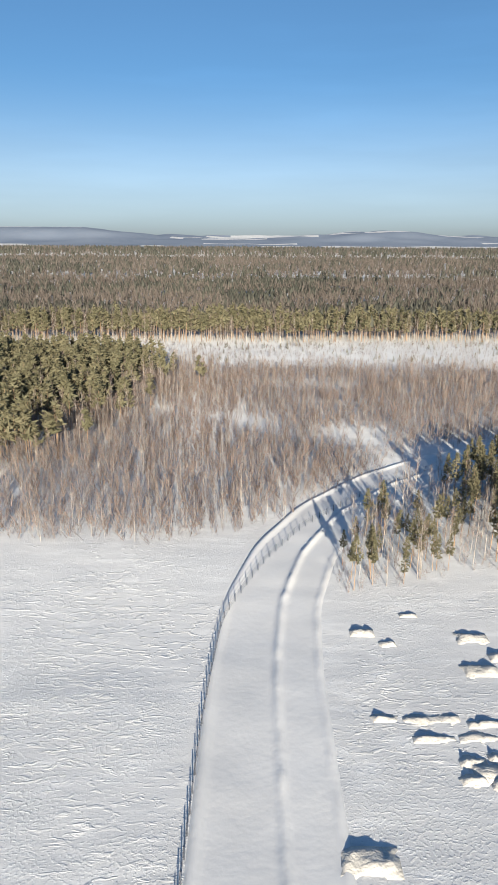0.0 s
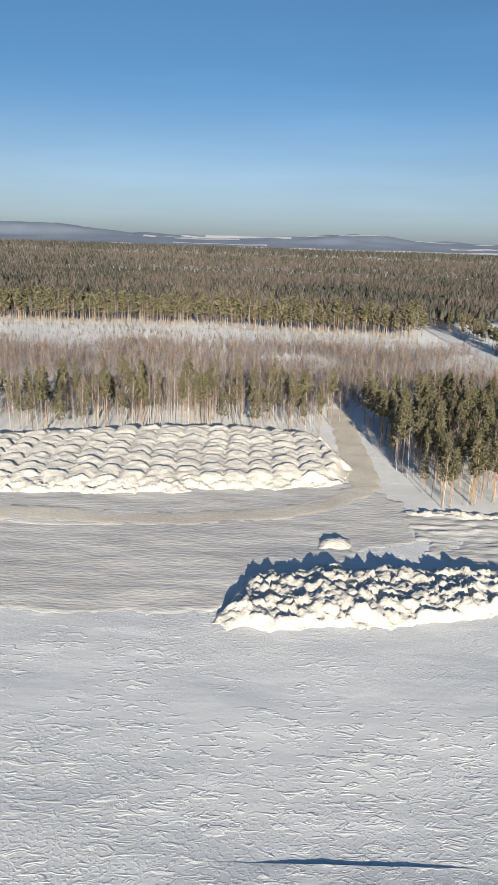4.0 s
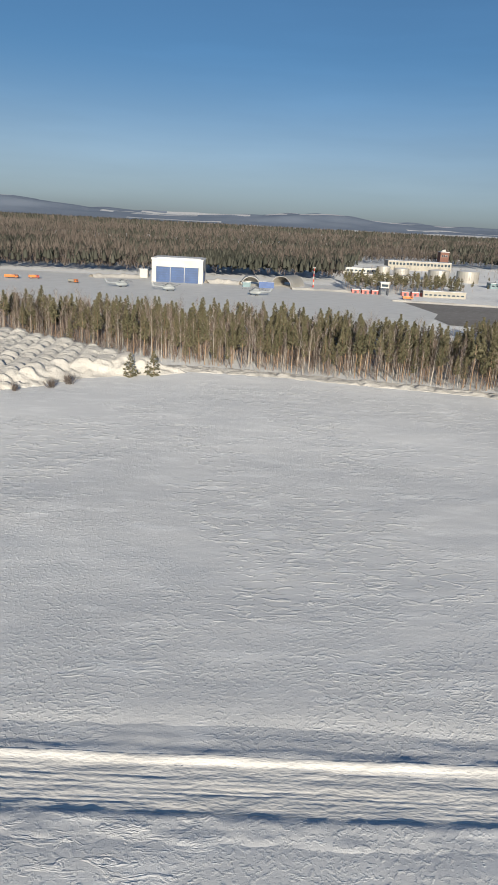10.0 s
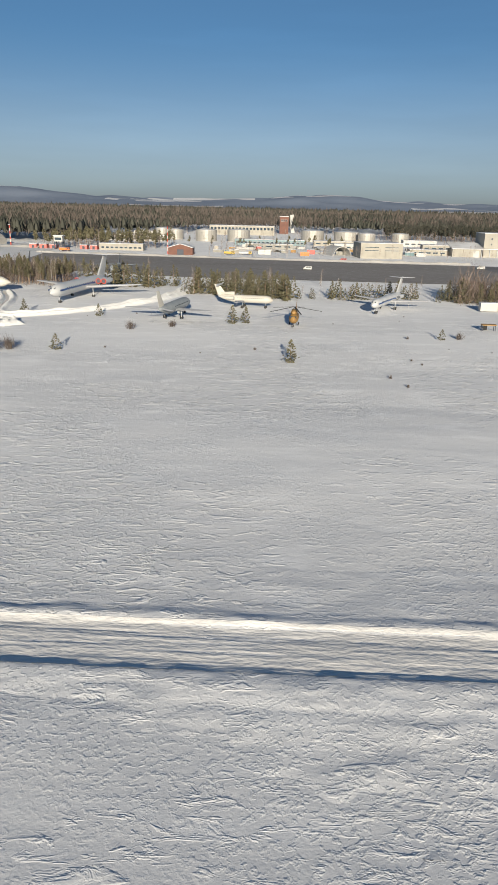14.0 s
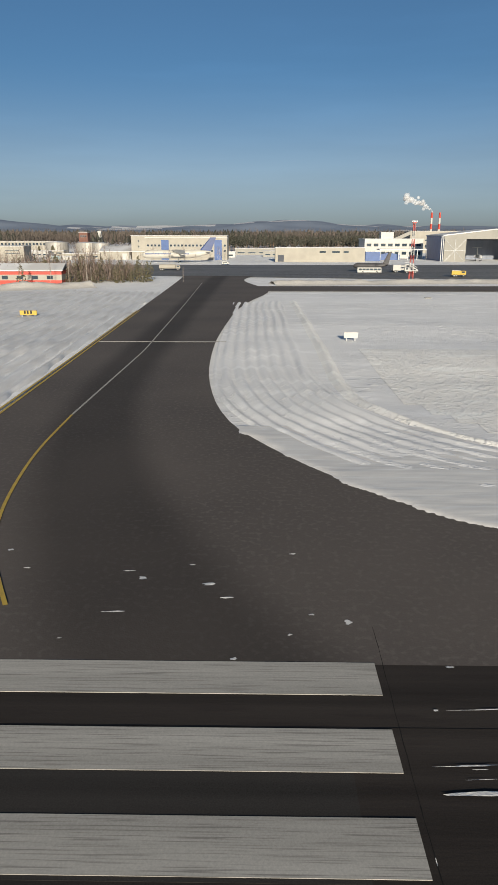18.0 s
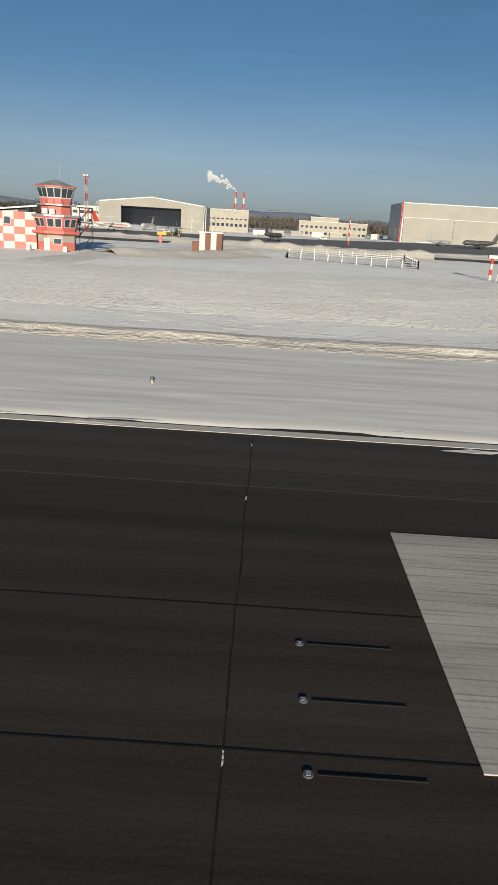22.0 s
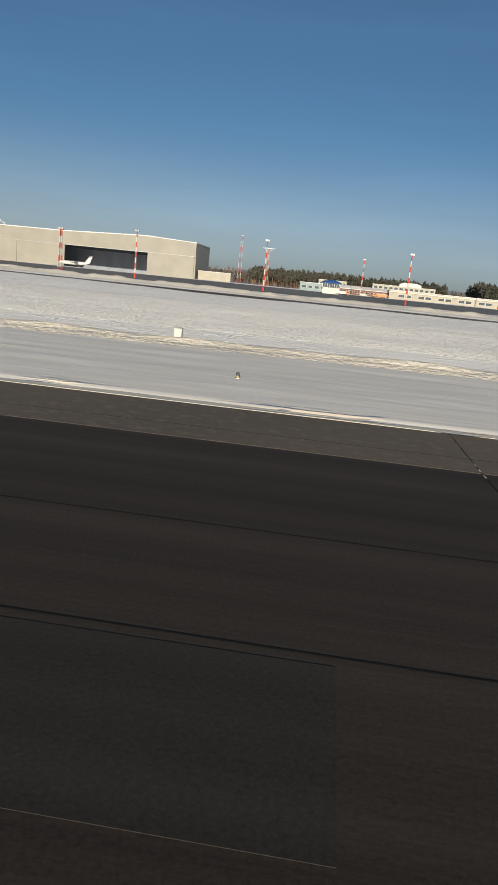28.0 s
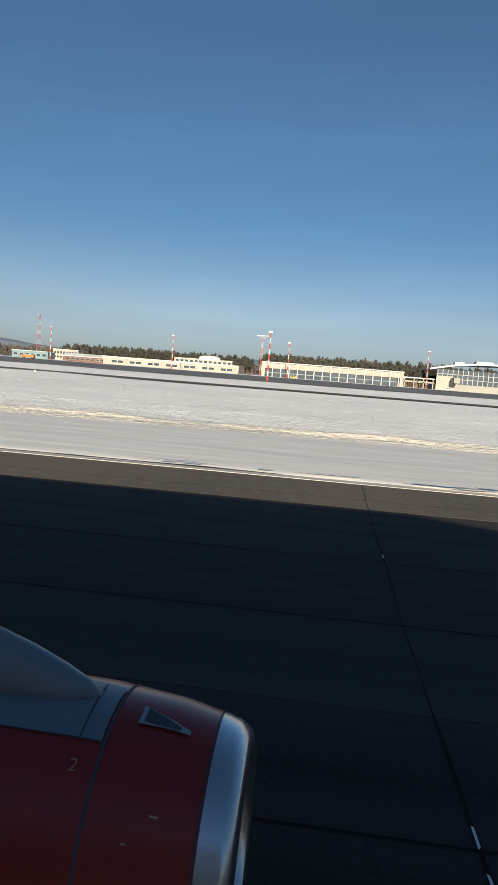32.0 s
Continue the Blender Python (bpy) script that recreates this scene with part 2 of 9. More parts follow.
def rubbered(m):
    """Tyre rubber ground into the taxiway along its bending centre line."""
    nt, N = m.node_tree, m.node_tree.nodes
    L = nt.links.new
    bsdf = N["Principled BSDF"]
    src = bsdf.inputs["Base Color"].links[0].from_socket
    axis = N.new("ShaderNodeSeparateXYZ")
    L(N.new("ShaderNodeTexCoord").outputs["Object"], axis.inputs["Vector"])

    def maths(op, a, b):
        n = N.new("ShaderNodeMath")
        n.operation = op
        for k, v in enumerate((a, b)):
            if isinstance(v, (int, float)):
                n.inputs[k].default_value = v
            else:
                L(v, n.inputs[k])
        return n.outputs[0]

    bend = maths("POWER", maths("MAXIMUM", maths("DIVIDE", maths("SUBTRACT", 60.0, axis.outputs["Y"]), 42.0), 0.0), 3.0)
    off = maths("ABSOLUTE", maths("SUBTRACT", axis.outputs["X"], maths("ADD", maths("MULTIPLY", bend, 6.0), 703.3)), 0.0)
    wear = N.new("ShaderNodeMapRange")
    wear.interpolation_type = "SMOOTHSTEP"
    wear.inputs["From Min"].default_value, wear.inputs["From Max"].default_value = 0.55, 1.5
    wear.inputs["To Min"].default_value, wear.inputs["To Max"].default_value = 0.60, 1.06
    L(maths("DIVIDE", off, maths("ADD", maths("MULTIPLY", bend, 1.0), 1.9)), wear.inputs["Value"])
    hs = N.new("ShaderNodeHueSaturation")
    L(wear.outputs["Result"], hs.inputs["Value"])
    L(src, hs.inputs["Color"])
    L(hs.outputs["Color"], bsdf.inputs["Base Color"])


rubbered(M_TAXI)
M_STREAK = material("wind_streaked_snow", (0.86, 0.83, 0.78), (0.77, 0.74, 0.695), 0.75, 0.6, 4.0, 0.12, 1.4, stretch=(0.12, 1.0, 1), lo=0.32, hi=0.72, c3=(0.88, 0.86, 0.82), spec=0.2)
M_LINE = material("white_line_paint", (0.62, 0.60, 0.55), (0.50, 0.48, 0.44), 0.8, 0.8, 9.0, stretch=(0.3, 2.4, 1), spec=0.2)
M_FURROW = material("furrowed_snow", (0.88, 0.86, 0.83), (0.74, 0.71, 0.67), 0.75, 0.8, 6.0, 0.4, 3.0, stretch=(1.5, 0.17, 1), lo=0.42, hi=0.70, spec=0.2)
M_CONC = material("apron_concrete", (0.20, 0.19, 0.18), (0.13, 0.125, 0.12), 0.7, 0.06, 1.5, 0.1, 5.0, c3=(0.27, 0.265, 0.26), stretch=(0.5, 1.5, 1), spec=0.3)
M_PAINT = gritty(material("worn_white_paint", (0.52, 0.49, 0.435), (0.42, 0.395, 0.35), 0.8, 0.8, 5.0, 0.02, 20.0, c3=(0.29, 0.27, 0.24), lo=0.3, hi=0.7, stretch=(0.12, 5.0, 1), spec=0.2), 22.0, 0.2)
M_WESTAP = material("frosted_brown_concrete", (0.245, 0.222, 0.20), (0.30, 0.275, 0.25), 0.85, 0.05, 1.2, 0.1, 5.0, c3=(0.38, 0.355, 0.335), lo=0.3, hi=0.7, stretch=(0.35, 1.6, 1), spec=0.2)
M_YELLOW = material("yellow_line_paint", (0.62, 0.42, 0.06), (0.50, 0.34, 0.07), 0.7, 2.0, 9.0)
M_NEEDLE = material("pine_needles", (0.118, 0.112, 0.066), (0.160, 0.144, 0.088), 0.75, 0.25, 2.0, vary=0.22, island=True, spec=0.2)
M_FARWOOD = material("distant_pines", (0.064, 0.066, 0.053), (0.088, 0.086, 0.070), 0.85, 0.02, 0.3, vary=0.22, island=True, spec=0.1)
M_TRUNK = material("pine_bark", (0.40, 0.27, 0.17), (0.28, 0.20, 0.145), 0.9, 0.8, 6.0, 0.2, 8.0, vary=0.25, island=True, spec=0.1)
M_BIRCH = material("birch_bark", (0.54, 0.49, 0.43), (0.36, 0.32, 0.28), 0.85, 1.5, 8.0, vary=0.2, island=True, spec=0.1)
M_TWIG = material("bare_twigs", (0.245, 0.188, 0.158), (0.180, 0.140, 0.120), 0.9, 0.1, 2.0, vary=0.35, island=True, spec=0.05)
M_FARTWIG = material("distant_bare_crowns", (0.150, 0.125, 0.108), (0.115, 0.098, 0.086), 0.9, 0.1, 2.0, vary=0.3, island=True, spec=0.05)
# the blue-grey of aerial haze is mixed straight into the hills' base colour
M_HILL = material("haze_tinted_hillside", (0.245, 0.285, 0.355), (0.195, 0.235, 0.305), 0.95, 0.004, 0.03, 0.0, spec=0.0, c3=(0.235, 0.27, 0.335))
M_WHITE = material("white_cladding", (0.54, 0.525, 0.49), (0.47, 0.46, 0.43), 0.5, 0.2, 3.0)
M_CREAM = material("cream_render", (0.41, 0.38, 0.32), (0.355, 0.33, 0.28), 0.8, 0.3, 4.0)
M_GREY = material("grey_cladding", (0.29, 0.275, 0.24), (0.25, 0.24, 0.21), 0.55, 0.15, 2.0)
M_ROOF = material("snowy_roof", (0.74, 0.74, 0.75), (0.55, 0.54, 0.53), 0.8, 0.15, 1.5)
M_BLUE = material("blue_sheet", (0.028, 0.075, 0.23), (0.036, 0.095, 0.28), 0.45, 0.5, 5.0)
M_DOOR = material("hangar_door_blue", (0.024, 0.060, 0.165), (0.032, 0.080, 0.21), 0.5, 0.5, 5.0)
M_DARK = material("dark_interior", (0.065, 0.072, 0.09), (0.085, 0.092, 0.11), 0.8, 0.4, 3.0)
M_HALL = material("hangar_inner_wall", (0.26, 0.29, 0.36), (0.20, 0.23, 0.29), 0.7, 0.4, 3.0, stretch=(1, 1, 0.2))
M_GLASS = material("window_glass", (0.03, 0.045, 0.06), (0.05, 0.07, 0.09), 0.08, 0.3, 2.0)
M_RED = material("red_paint", (0.52, 0.055, 0.03), (0.42, 0.05, 0.03), 0.5, 0.5, 4.0)
M_BRICK = material("brickwork", (0.20, 0.095, 0.068), (0.155, 0.078, 0.06), 0.85, 0.4, 5.0, 0.1, 10.0)
M_ORANGE = material("orange_paint", (0.72, 0.20, 0.03), (0.60, 0.17, 0.03), 0.5, 0.6, 5.0)
M_OCHRE = material("faded_ochre_paint", (0.36, 0.20, 0.055), (0.27, 0.16, 0.06), 0.6, 0.8, 5.0)
M_STEEL = material("galvanised_steel", (0.42, 0.43, 0.44), (0.33, 0.34, 0.35), 0.5, 1.0, 6.0, metal=0.4)
M_ALU = material("bare_aluminium", (0.46, 0.44, 0.40), (0.38, 0.355, 0.315), 0.5, 0.12, 1.5, metal=0.25)
M_BLACK = material("black_rubber", (0.02, 0.02, 0.02), (0.035, 0.034, 0.033), 0.8, 1.0, 6.0)
M_PINK = material("faded_red_panel", (0.60, 0.17, 0.14), (0.50, 0.14, 0.12), 0.6, 0.6, 5.0)
M_TEAL = material("blue_green_sheet", (0.17, 0.26, 0.28), (0.14, 0.215, 0.235), 0.5, 0.5, 4.0)


# ---- mesh tools ----
class Geo:
    """A list of vertices and faces that grows shape by shape."""

    def __init__(self):
        self.v, self.f = [], []

    def add(self, verts, faces):
        n = len(self.v)
        self.v += [tuple(p) for p in verts]
        self.f += [tuple(i + n for i in q) for q in faces]
        return self

    def box(self, x0, y0, z0, x1, y1, z1):
        v = [(x, y, z) for z in (z0, z1) for x, y in ((x0, y0), (x1, y0), (x1, y1), (x0, y1))]
        return self.add(v, [(3, 2, 1, 0), (4, 5, 6, 7), (0, 1, 5, 4), (1, 2, 6, 5), (2, 3, 7, 6), (3, 0, 4, 7)])

    def tube(self, p, q, r0, r1=None, n=8, cap=True):
        p, q = Vector(p), Vector(q)
        r1 = r0 if r1 is None else r1
        u = (q - p).normalized()
        s = u.orthogonal().normalized()
        w = u.cross(s)
        ring = [(math.cos(2 * math.pi * i / n), math.sin(2 * math.pi * i / n)) for i in range(n)]
        v = [p + r0 * (c * s + d * w) for c, d in ring] + [q + r1 * (c * s + d * w) for c, d in ring]
        f = [(i, (i + 1) % n, n + (i + 1) % n, n + i) for i in range(n)]
        if cap:
            f += [tuple(range(n))[::-1], tuple(range(n, 2 * n))]
        return self.add(v, f)

    def prism(self, poly, z0, z1):
        """Upright walls over a plan outline, with floor and top."""
        n = len(poly)
        v = [(x, y, z0) for x, y in poly] + [(x, y, z1) for x, y in poly]
        f = [(i, (i + 1) % n, n + (i + 1) % n, n + i) for i in range(n)] + [tuple(range(n))[::-1], tuple(range(n, 2 * n))]
        return self.add(v, f)

    def profile(self, pts, y0, y1):
        """An outline in x and z, drawn out along y."""
        n = len(pts)
        v = [(x, y0, z) for x, z in pts] + [(x, y1, z) for x, z in pts]
        f = [(i, (i + 1) % n, n + (i + 1) % n, n + i) for i in range(n)] + [tuple(range(n))[::-1], tuple(range(n, 2 * n))]
        return self.add(v, f)

    def loft(self, rings, close=True):
        """Rings of equal count, skinned one to the next."""
        n = len(rings[0])
        v = [p for r in rings for p in r]
        f = []
        for k in range(len(rings) - 1):
            f += [(k * n + i, k * n + (i + 1) % n, (k + 1) * n + (i + 1) % n, (k + 1) * n + i) for i in range(n)]
        if close:
            f += [tuple(range(n))[::-1], tuple(range((len(rings) - 1) * n, len(rings) * n))]
        return self.add(v, f)


def mesh_of(name, g, mat, smooth=False):
    me = bpy.data.meshes.new(name)
    me.from_pydata(g.v, [], g.f)
    me.materials.append(mat)
    if smooth:
        me.polygons.foreach_set("use_smooth", np.ones(len(me.polygons), bool))
    me.update()
    return me


def part(name, g, mat, parent=None, label="", smooth=False):
    ob = new(name, mesh_of(name, g, mat, smooth))
    if parent:
        ob.parent = parent
    if label:
        ob["label"] = label
    return ob


def thing(name, label, category, x=0, y=0, z=0, rz=0, group=""):
    ob = new(name)
    ob.empty_display_size = 0.5
    ob.matrix_basis = pose(x, y, z, 0, 0, rz)
    return tagged(ob, label, category, group)


def big_mesh(name, co, faces, mat, label, kind="stuff", category="", smooth=False):
    """A mesh straight from arrays; faces all of one count."""
    me = bpy.data.meshes.new(name)
    co, faces = np.asarray(co, np.float32), np.asarray(faces, np.int32)
    k = faces.shape[1]
    me.vertices.add(len(co))
    me.vertices.foreach_set("co", co.ravel())
    me.loops.add(faces.size)
    me.loops.foreach_set("vertex_index", faces.ravel())
    me.polygons.add(len(faces))
    me.polygons.foreach_set("loop_start", np.arange(0, faces.size, k, dtype=np.int32))
    me.polygons.foreach_set("loop_total", np.full(len(faces), k, np.int32))
    if smooth:
        me.polygons.foreach_set("use_smooth", np.ones(len(faces), bool))
    for m in mat if isinstance(mat, (list, tuple)) else [mat]:
        me.materials.append(m)
    me.update(calc_edges=True)
    return tagged(new(name, me), label, category, "", kind)


def lattice(x, y, seed):
    """Smooth value noise on arrays, from 0 to 1."""
    xi, yi = np.floor(x).astype(np.int64), np.floor(y).astype(np.int64)
    fx, fy = x - xi, y - yi
    fx, fy = fx * fx * (3 - 2 * fx), fy * fy * (3 - 2 * fy)

    def h(a, b):
        n = (a * 374761393 + b * 668265263 + seed * 1274126177) & 0xFFFFFFFF
        n = ((n ^ (n >> 13)) * 1274126177) & 0xFFFFFFFF
        return ((n ^ (n >> 16)) & 0xFFFF) / 65535.0

    return (h(xi, yi) * (1 - fx) + h(xi + 1, yi) * fx) * (1 - fy) + (h(xi, yi + 1) * (1 - fx) + h(xi + 1, yi + 1) * fx) * fy


def fbm(x, y, seed, octaves=4):
    x, y = np.asarray(x, float), np.asarray(y, float)
    return sum(lattice(x * 2**k, y * 2**k, seed + k) * 0.5**k for k in range(octaves)) / sum(0.5**k for k in range(octaves))


def step(v, a, b):
    t = np.clip((np.asarray(v, float) - a) / (b - a), 0, 1)
    return t * t * (3 - 2 * t)


def inside(poly, x, y):
    """Signed distance to a plan outline, positive inside."""
    x, y = np.asarray(x, float), np.asarray(y, float)
    best, odd = np.full(x.shape, 1e9), np.zeros(x.shape, bool)
    for (ax, ay), (bx, by) in zip(poly, poly[1:] + poly[:1]):
        dx, dy = bx - ax, by - ay
        t = np.clip(((x - ax) * dx + (y - ay) * dy) / (dx * dx + dy * dy + 1e-9), 0, 1)
        best = np.minimum(best, np.hypot(x - ax - t * dx, y - ay - t * dy))
        hit = ((ay > y) != (by > y)) & (x < dx * (y - ay) / (dy if dy else 1e-9) + ax)
        odd ^= hit
    return np.where(odd, best, -best)


# ---- the ground ----
RUNWAY = [(690, -16.5), (1700, -16.5), (1700, 14.9), (690, 14.9)]
TAXI = [(699.3, 13.0), (699.0, 25), (698.0, 57), (697.0, 90), (695.0, 160), (694, 178), (712, 178), (709, 160), (713, 140), (716, 128),
        (710.5, 100), (709.2, 70), (709.2, 58), (709.7, 46), (711.3, 35.2), (714.1, 29.4), (717.3, 24.7), (721.5, 20.6), (728, 16.2), (735, 13.0)]
REMOTE = [(296, 232), (330, 205), (400, 190), (470, 185), (486, 230), (482, 262), (472, 330), (300, 325)]
APRON = [(640, 180), (690, 176), (712, 172), (745, 166), (820, 166), (900, 172), (1000, 178), (1700, 185),
         (1700, 265), (1000, 262), (900, 260), (760, 250), (700, 249), (640, 250)]
WEST = [(478, 265), (482, 202), (545, 183), (600, 182), (640, 180), (640, 250), (580, 254), (520, 261)]
STRIP = [(712, 127), (800, 128), (900, 122), (1000, 116), (1100, 104), (1130, 92), (1180, 100), (1700, 112), (1700, 122), (1180, 112), (1100, 118), (1000, 130), (900, 138), (800, 141.5), (712, 140)]
LINK = [(1108, 13.2), (1150, 13.2), (1142, 15.6), (1135.3, 18), (1130, 21.2), (1126.2, 27.5), (1123.7, 32.6), (1122.3, 42), (1122.9, 50), (1126.8, 68), (1134, 90), (1140, 104), (1102, 108), (1105.5, 84), (1106.6, 63), (1106.4, 41), (1104.5, 30), (1101.5, 24.2), (1099.4, 21.6), (1095.2, 18.3), (1090, 16.4), (1082, 15), (1070, 13.2)]


def eased(poly, times=2):
    """Round the shallow corners of a plan outline; sharp ones stay."""
    for _ in range(times):
        out = []
        for k, q in enumerate(poly):
            p, r = poly[k - 1], poly[(k + 1) % len(poly)]
            bend = abs((math.atan2(r[1] - q[1], r[0] - q[0]) - math.atan2(q[1] - p[1], q[0] - p[0]) + math.pi) % (2 * math.pi) - math.pi)
            out += [q] if bend > 0.6 or bend < 0.01 else [(q[0] + 0.25 * (o[0] - q[0]), q[1] + 0.25 * (o[1] - q[1])) for o in (p, r)]
        poly = out
    return poly


TAXI, LINK = eased(TAXI), eased(LINK)
PAVED = (RUNWAY, TAXI, STRIP, LINK)


def rise(x, y):
    """The lie of the land: the terminal side stands a little higher."""
    return 1.7 * step(x, 830, 930) * step(y, 130, 280)


def ground_height(x, y):
    x, y = np.asarray(x, float), np.asarray(y, float)
    z = 0.75 * (fbm(x / 34, y / 22, 3, 4) - 0.5) + 0.10 * (fbm(x / 5, y / 4, 9, 3) - 0.5)
    flat = np.ones(x.shape)
    for poly in (*PAVED, APRON, WEST, REMOTE):
        flat = np.minimum(flat, step(-inside(poly, x, y), 0.4, 5.0))
    flat = np.minimum(flat, step(np.abs(y - 22), 2.6, 4.5) + (x > 672) + (x < 150))
    flat = np.minimum(flat, np.where((x > 705) & (y > -20), step(y, 25, 33), 1.0))
    keep = 1 - step(y, 330, 420) * 0.5
    return rise(x, y) + z * np.clip(flat, 0, 1) * keep - 0.10 * (1 - np.clip(flat, 0, 1)) - 0.0


def sheet_axis(spans):
    out = []
    for a, b, s in spans:
        out += list(np.arange(a, b, s))
    return np.array(out + [spans[-1][1]], float)


gx = sheet_axis([(-4900, -1500, 340), (-1500, -120, 46), (-120, -20, 5), (-20, 1260, 1.8), (1260, 1700, 8), (1700, 3000, 60), (3000, 4900, 380)])
gy = sheet_axis([(-4900, -600, 430), (-600, -20, 40), (-20, 6, 3), (6, 60, 0.9), (60, 150, 1.7), (150, 330, 6), (330, 900, 30), (900, 4900, 200)])
X, Y = np.meshgrid(gx, gy)
Z = ground_height(X, Y)
nx, ny = len(gx), len(gy)
idx = np.arange(nx * ny).reshape(ny, nx)
quads = np.stack([idx[:-1, :-1], idx[:-1, 1:], idx[1:, 1:], idx[1:, :-1]], -1).reshape(-1, 4)
big_mesh("ground", np.stack([X, Y, Z], -1).reshape(-1, 3), quads, M_SNOW, "wind-packed snow over flat open airfield ground", "structure", "ground", True)


def paving(name, poly, mat, label, z=0.0, category="pavement"):
    """A flat slab over a plan outline that follows the lie of the land."""
    bm = bmesh.new()
    bm.faces.new([bm.verts.new((x, y, 0)) for x, y in poly])
    for axis, cuts in (((1, 0, 0), range(820, 945, 10)), ((0, 1, 0), range(130, 290, 15))):
        for c in cuts:
            bmesh.ops.bisect_plane(bm, geom=bm.verts[:] + bm.edges[:] + bm.faces[:], plane_co=(axis[0] * c, axis[1] * c, 0), plane_no=axis)
    for v in bm.verts:
        v.co.z = z + float(rise(v.co.x, v.co.y))
    bmesh.ops.triangulate(bm, faces=bm.faces)
    me = bpy.data.meshes.new(name)
    bm.to_mesh(me)
    bm.free()
    me.materials.append(mat)
    return tagged(new(name, me), label, category, "", "structure")


paving("runway", RUNWAY, M_ASPH, "dark worn asphalt runway with sealed joints", 0.0, "runway")
paving("taxiway", TAXI, M_TAXI, "dark asphalt taxiway swept clear of snow", 0.004, "taxiway")
paving("taxiway", STRIP, M_TAXI, "grey asphalt parallel taxiway swept clear of snow", 0.009, "taxiway")
paving("taxiway", LINK, M_FROST, "asphalt exit taxiway with scraps of blown snow", 0.014, "taxiway")
paving("apron", REMOTE, M_PACK, "remote apron under packed snow", 0.012, "apron")
paving("apron", WEST, M_WESTAP, "frosted brown-grey concrete apron", 0.002, "apron")
paving("apron", APRON, M_CONC, "grey concrete apron with thin drifted snow", 0.002, "apron")


# ---- snow heaps ----
def hashed(a, b, seed):
    """A steady random number from 0 to 1 for each pair of whole numbers."""
    n = (a.astype(np.int64) * 374761393 + b.astype(np.int64) * 668265263 + seed * 1274126177) & 0xFFFFFFFF
    n = ((n ^ (n >> 13)) * 1274126177) & 0xFFFFFFFF
    return ((n ^ (n >> 16)) & 0xFFFF) / 65535.0


def lumps(x, y, size, seed):
    """Broken slabs, each with its own height and tilt, lying edge to edge."""
    u, v = x / size, y / size
    iu, iv = np.floor(u), np.floor(v)
    best, out = np.full(x.shape, 9.0), np.zeros(x.shape)
    for a in (-1, 0, 1):
        for b in (-1, 0, 1):
            cu, cv = iu + a, iv + b
            du, dv = u - cu - hashed(cu, cv, seed), v - cv - hashed(cu, cv, seed + 1)
            d = np.hypot(du, dv)
            h = hashed(cu, cv, seed + 2) + 1.3 * du * (hashed(cu, cv, seed + 3) - 0.5) + 1.3 * dv * (hashed(cu, cv, seed + 4) - 0.3)
            out, best = np.where(d < best, h, out), np.minimum(d, best)
    return out


def tiers(x, y, wide, deep, seed):
    """Lorry loads tipped one behind another in columns: each rises from the front and breaks off in an arc."""
    xx = x + 1.6 * (fbm(x / 9, y / 9, seed + 20, 2) - 0.5)
    col = np.floor(xx / wide)
    u = 2 * (xx / wide - col) - 1
    ph = (y + deep * hashed(col, col * 0, seed) + 0.9 * u * u + 1.5 * (fbm(x / 2.2, y / 2.2, seed + 21, 2) - 0.5)) / deep
    k = np.floor(ph)
    f = ph - k
    saw = np.where(f < 0.84, f / 0.84, (1 - f) / 0.16)
    return (0.55 + 0.6 * hashed(col, k, seed + 22)) * saw * (1 - 0.4 * u * u) + 0.45 * (1 - u ** 4)


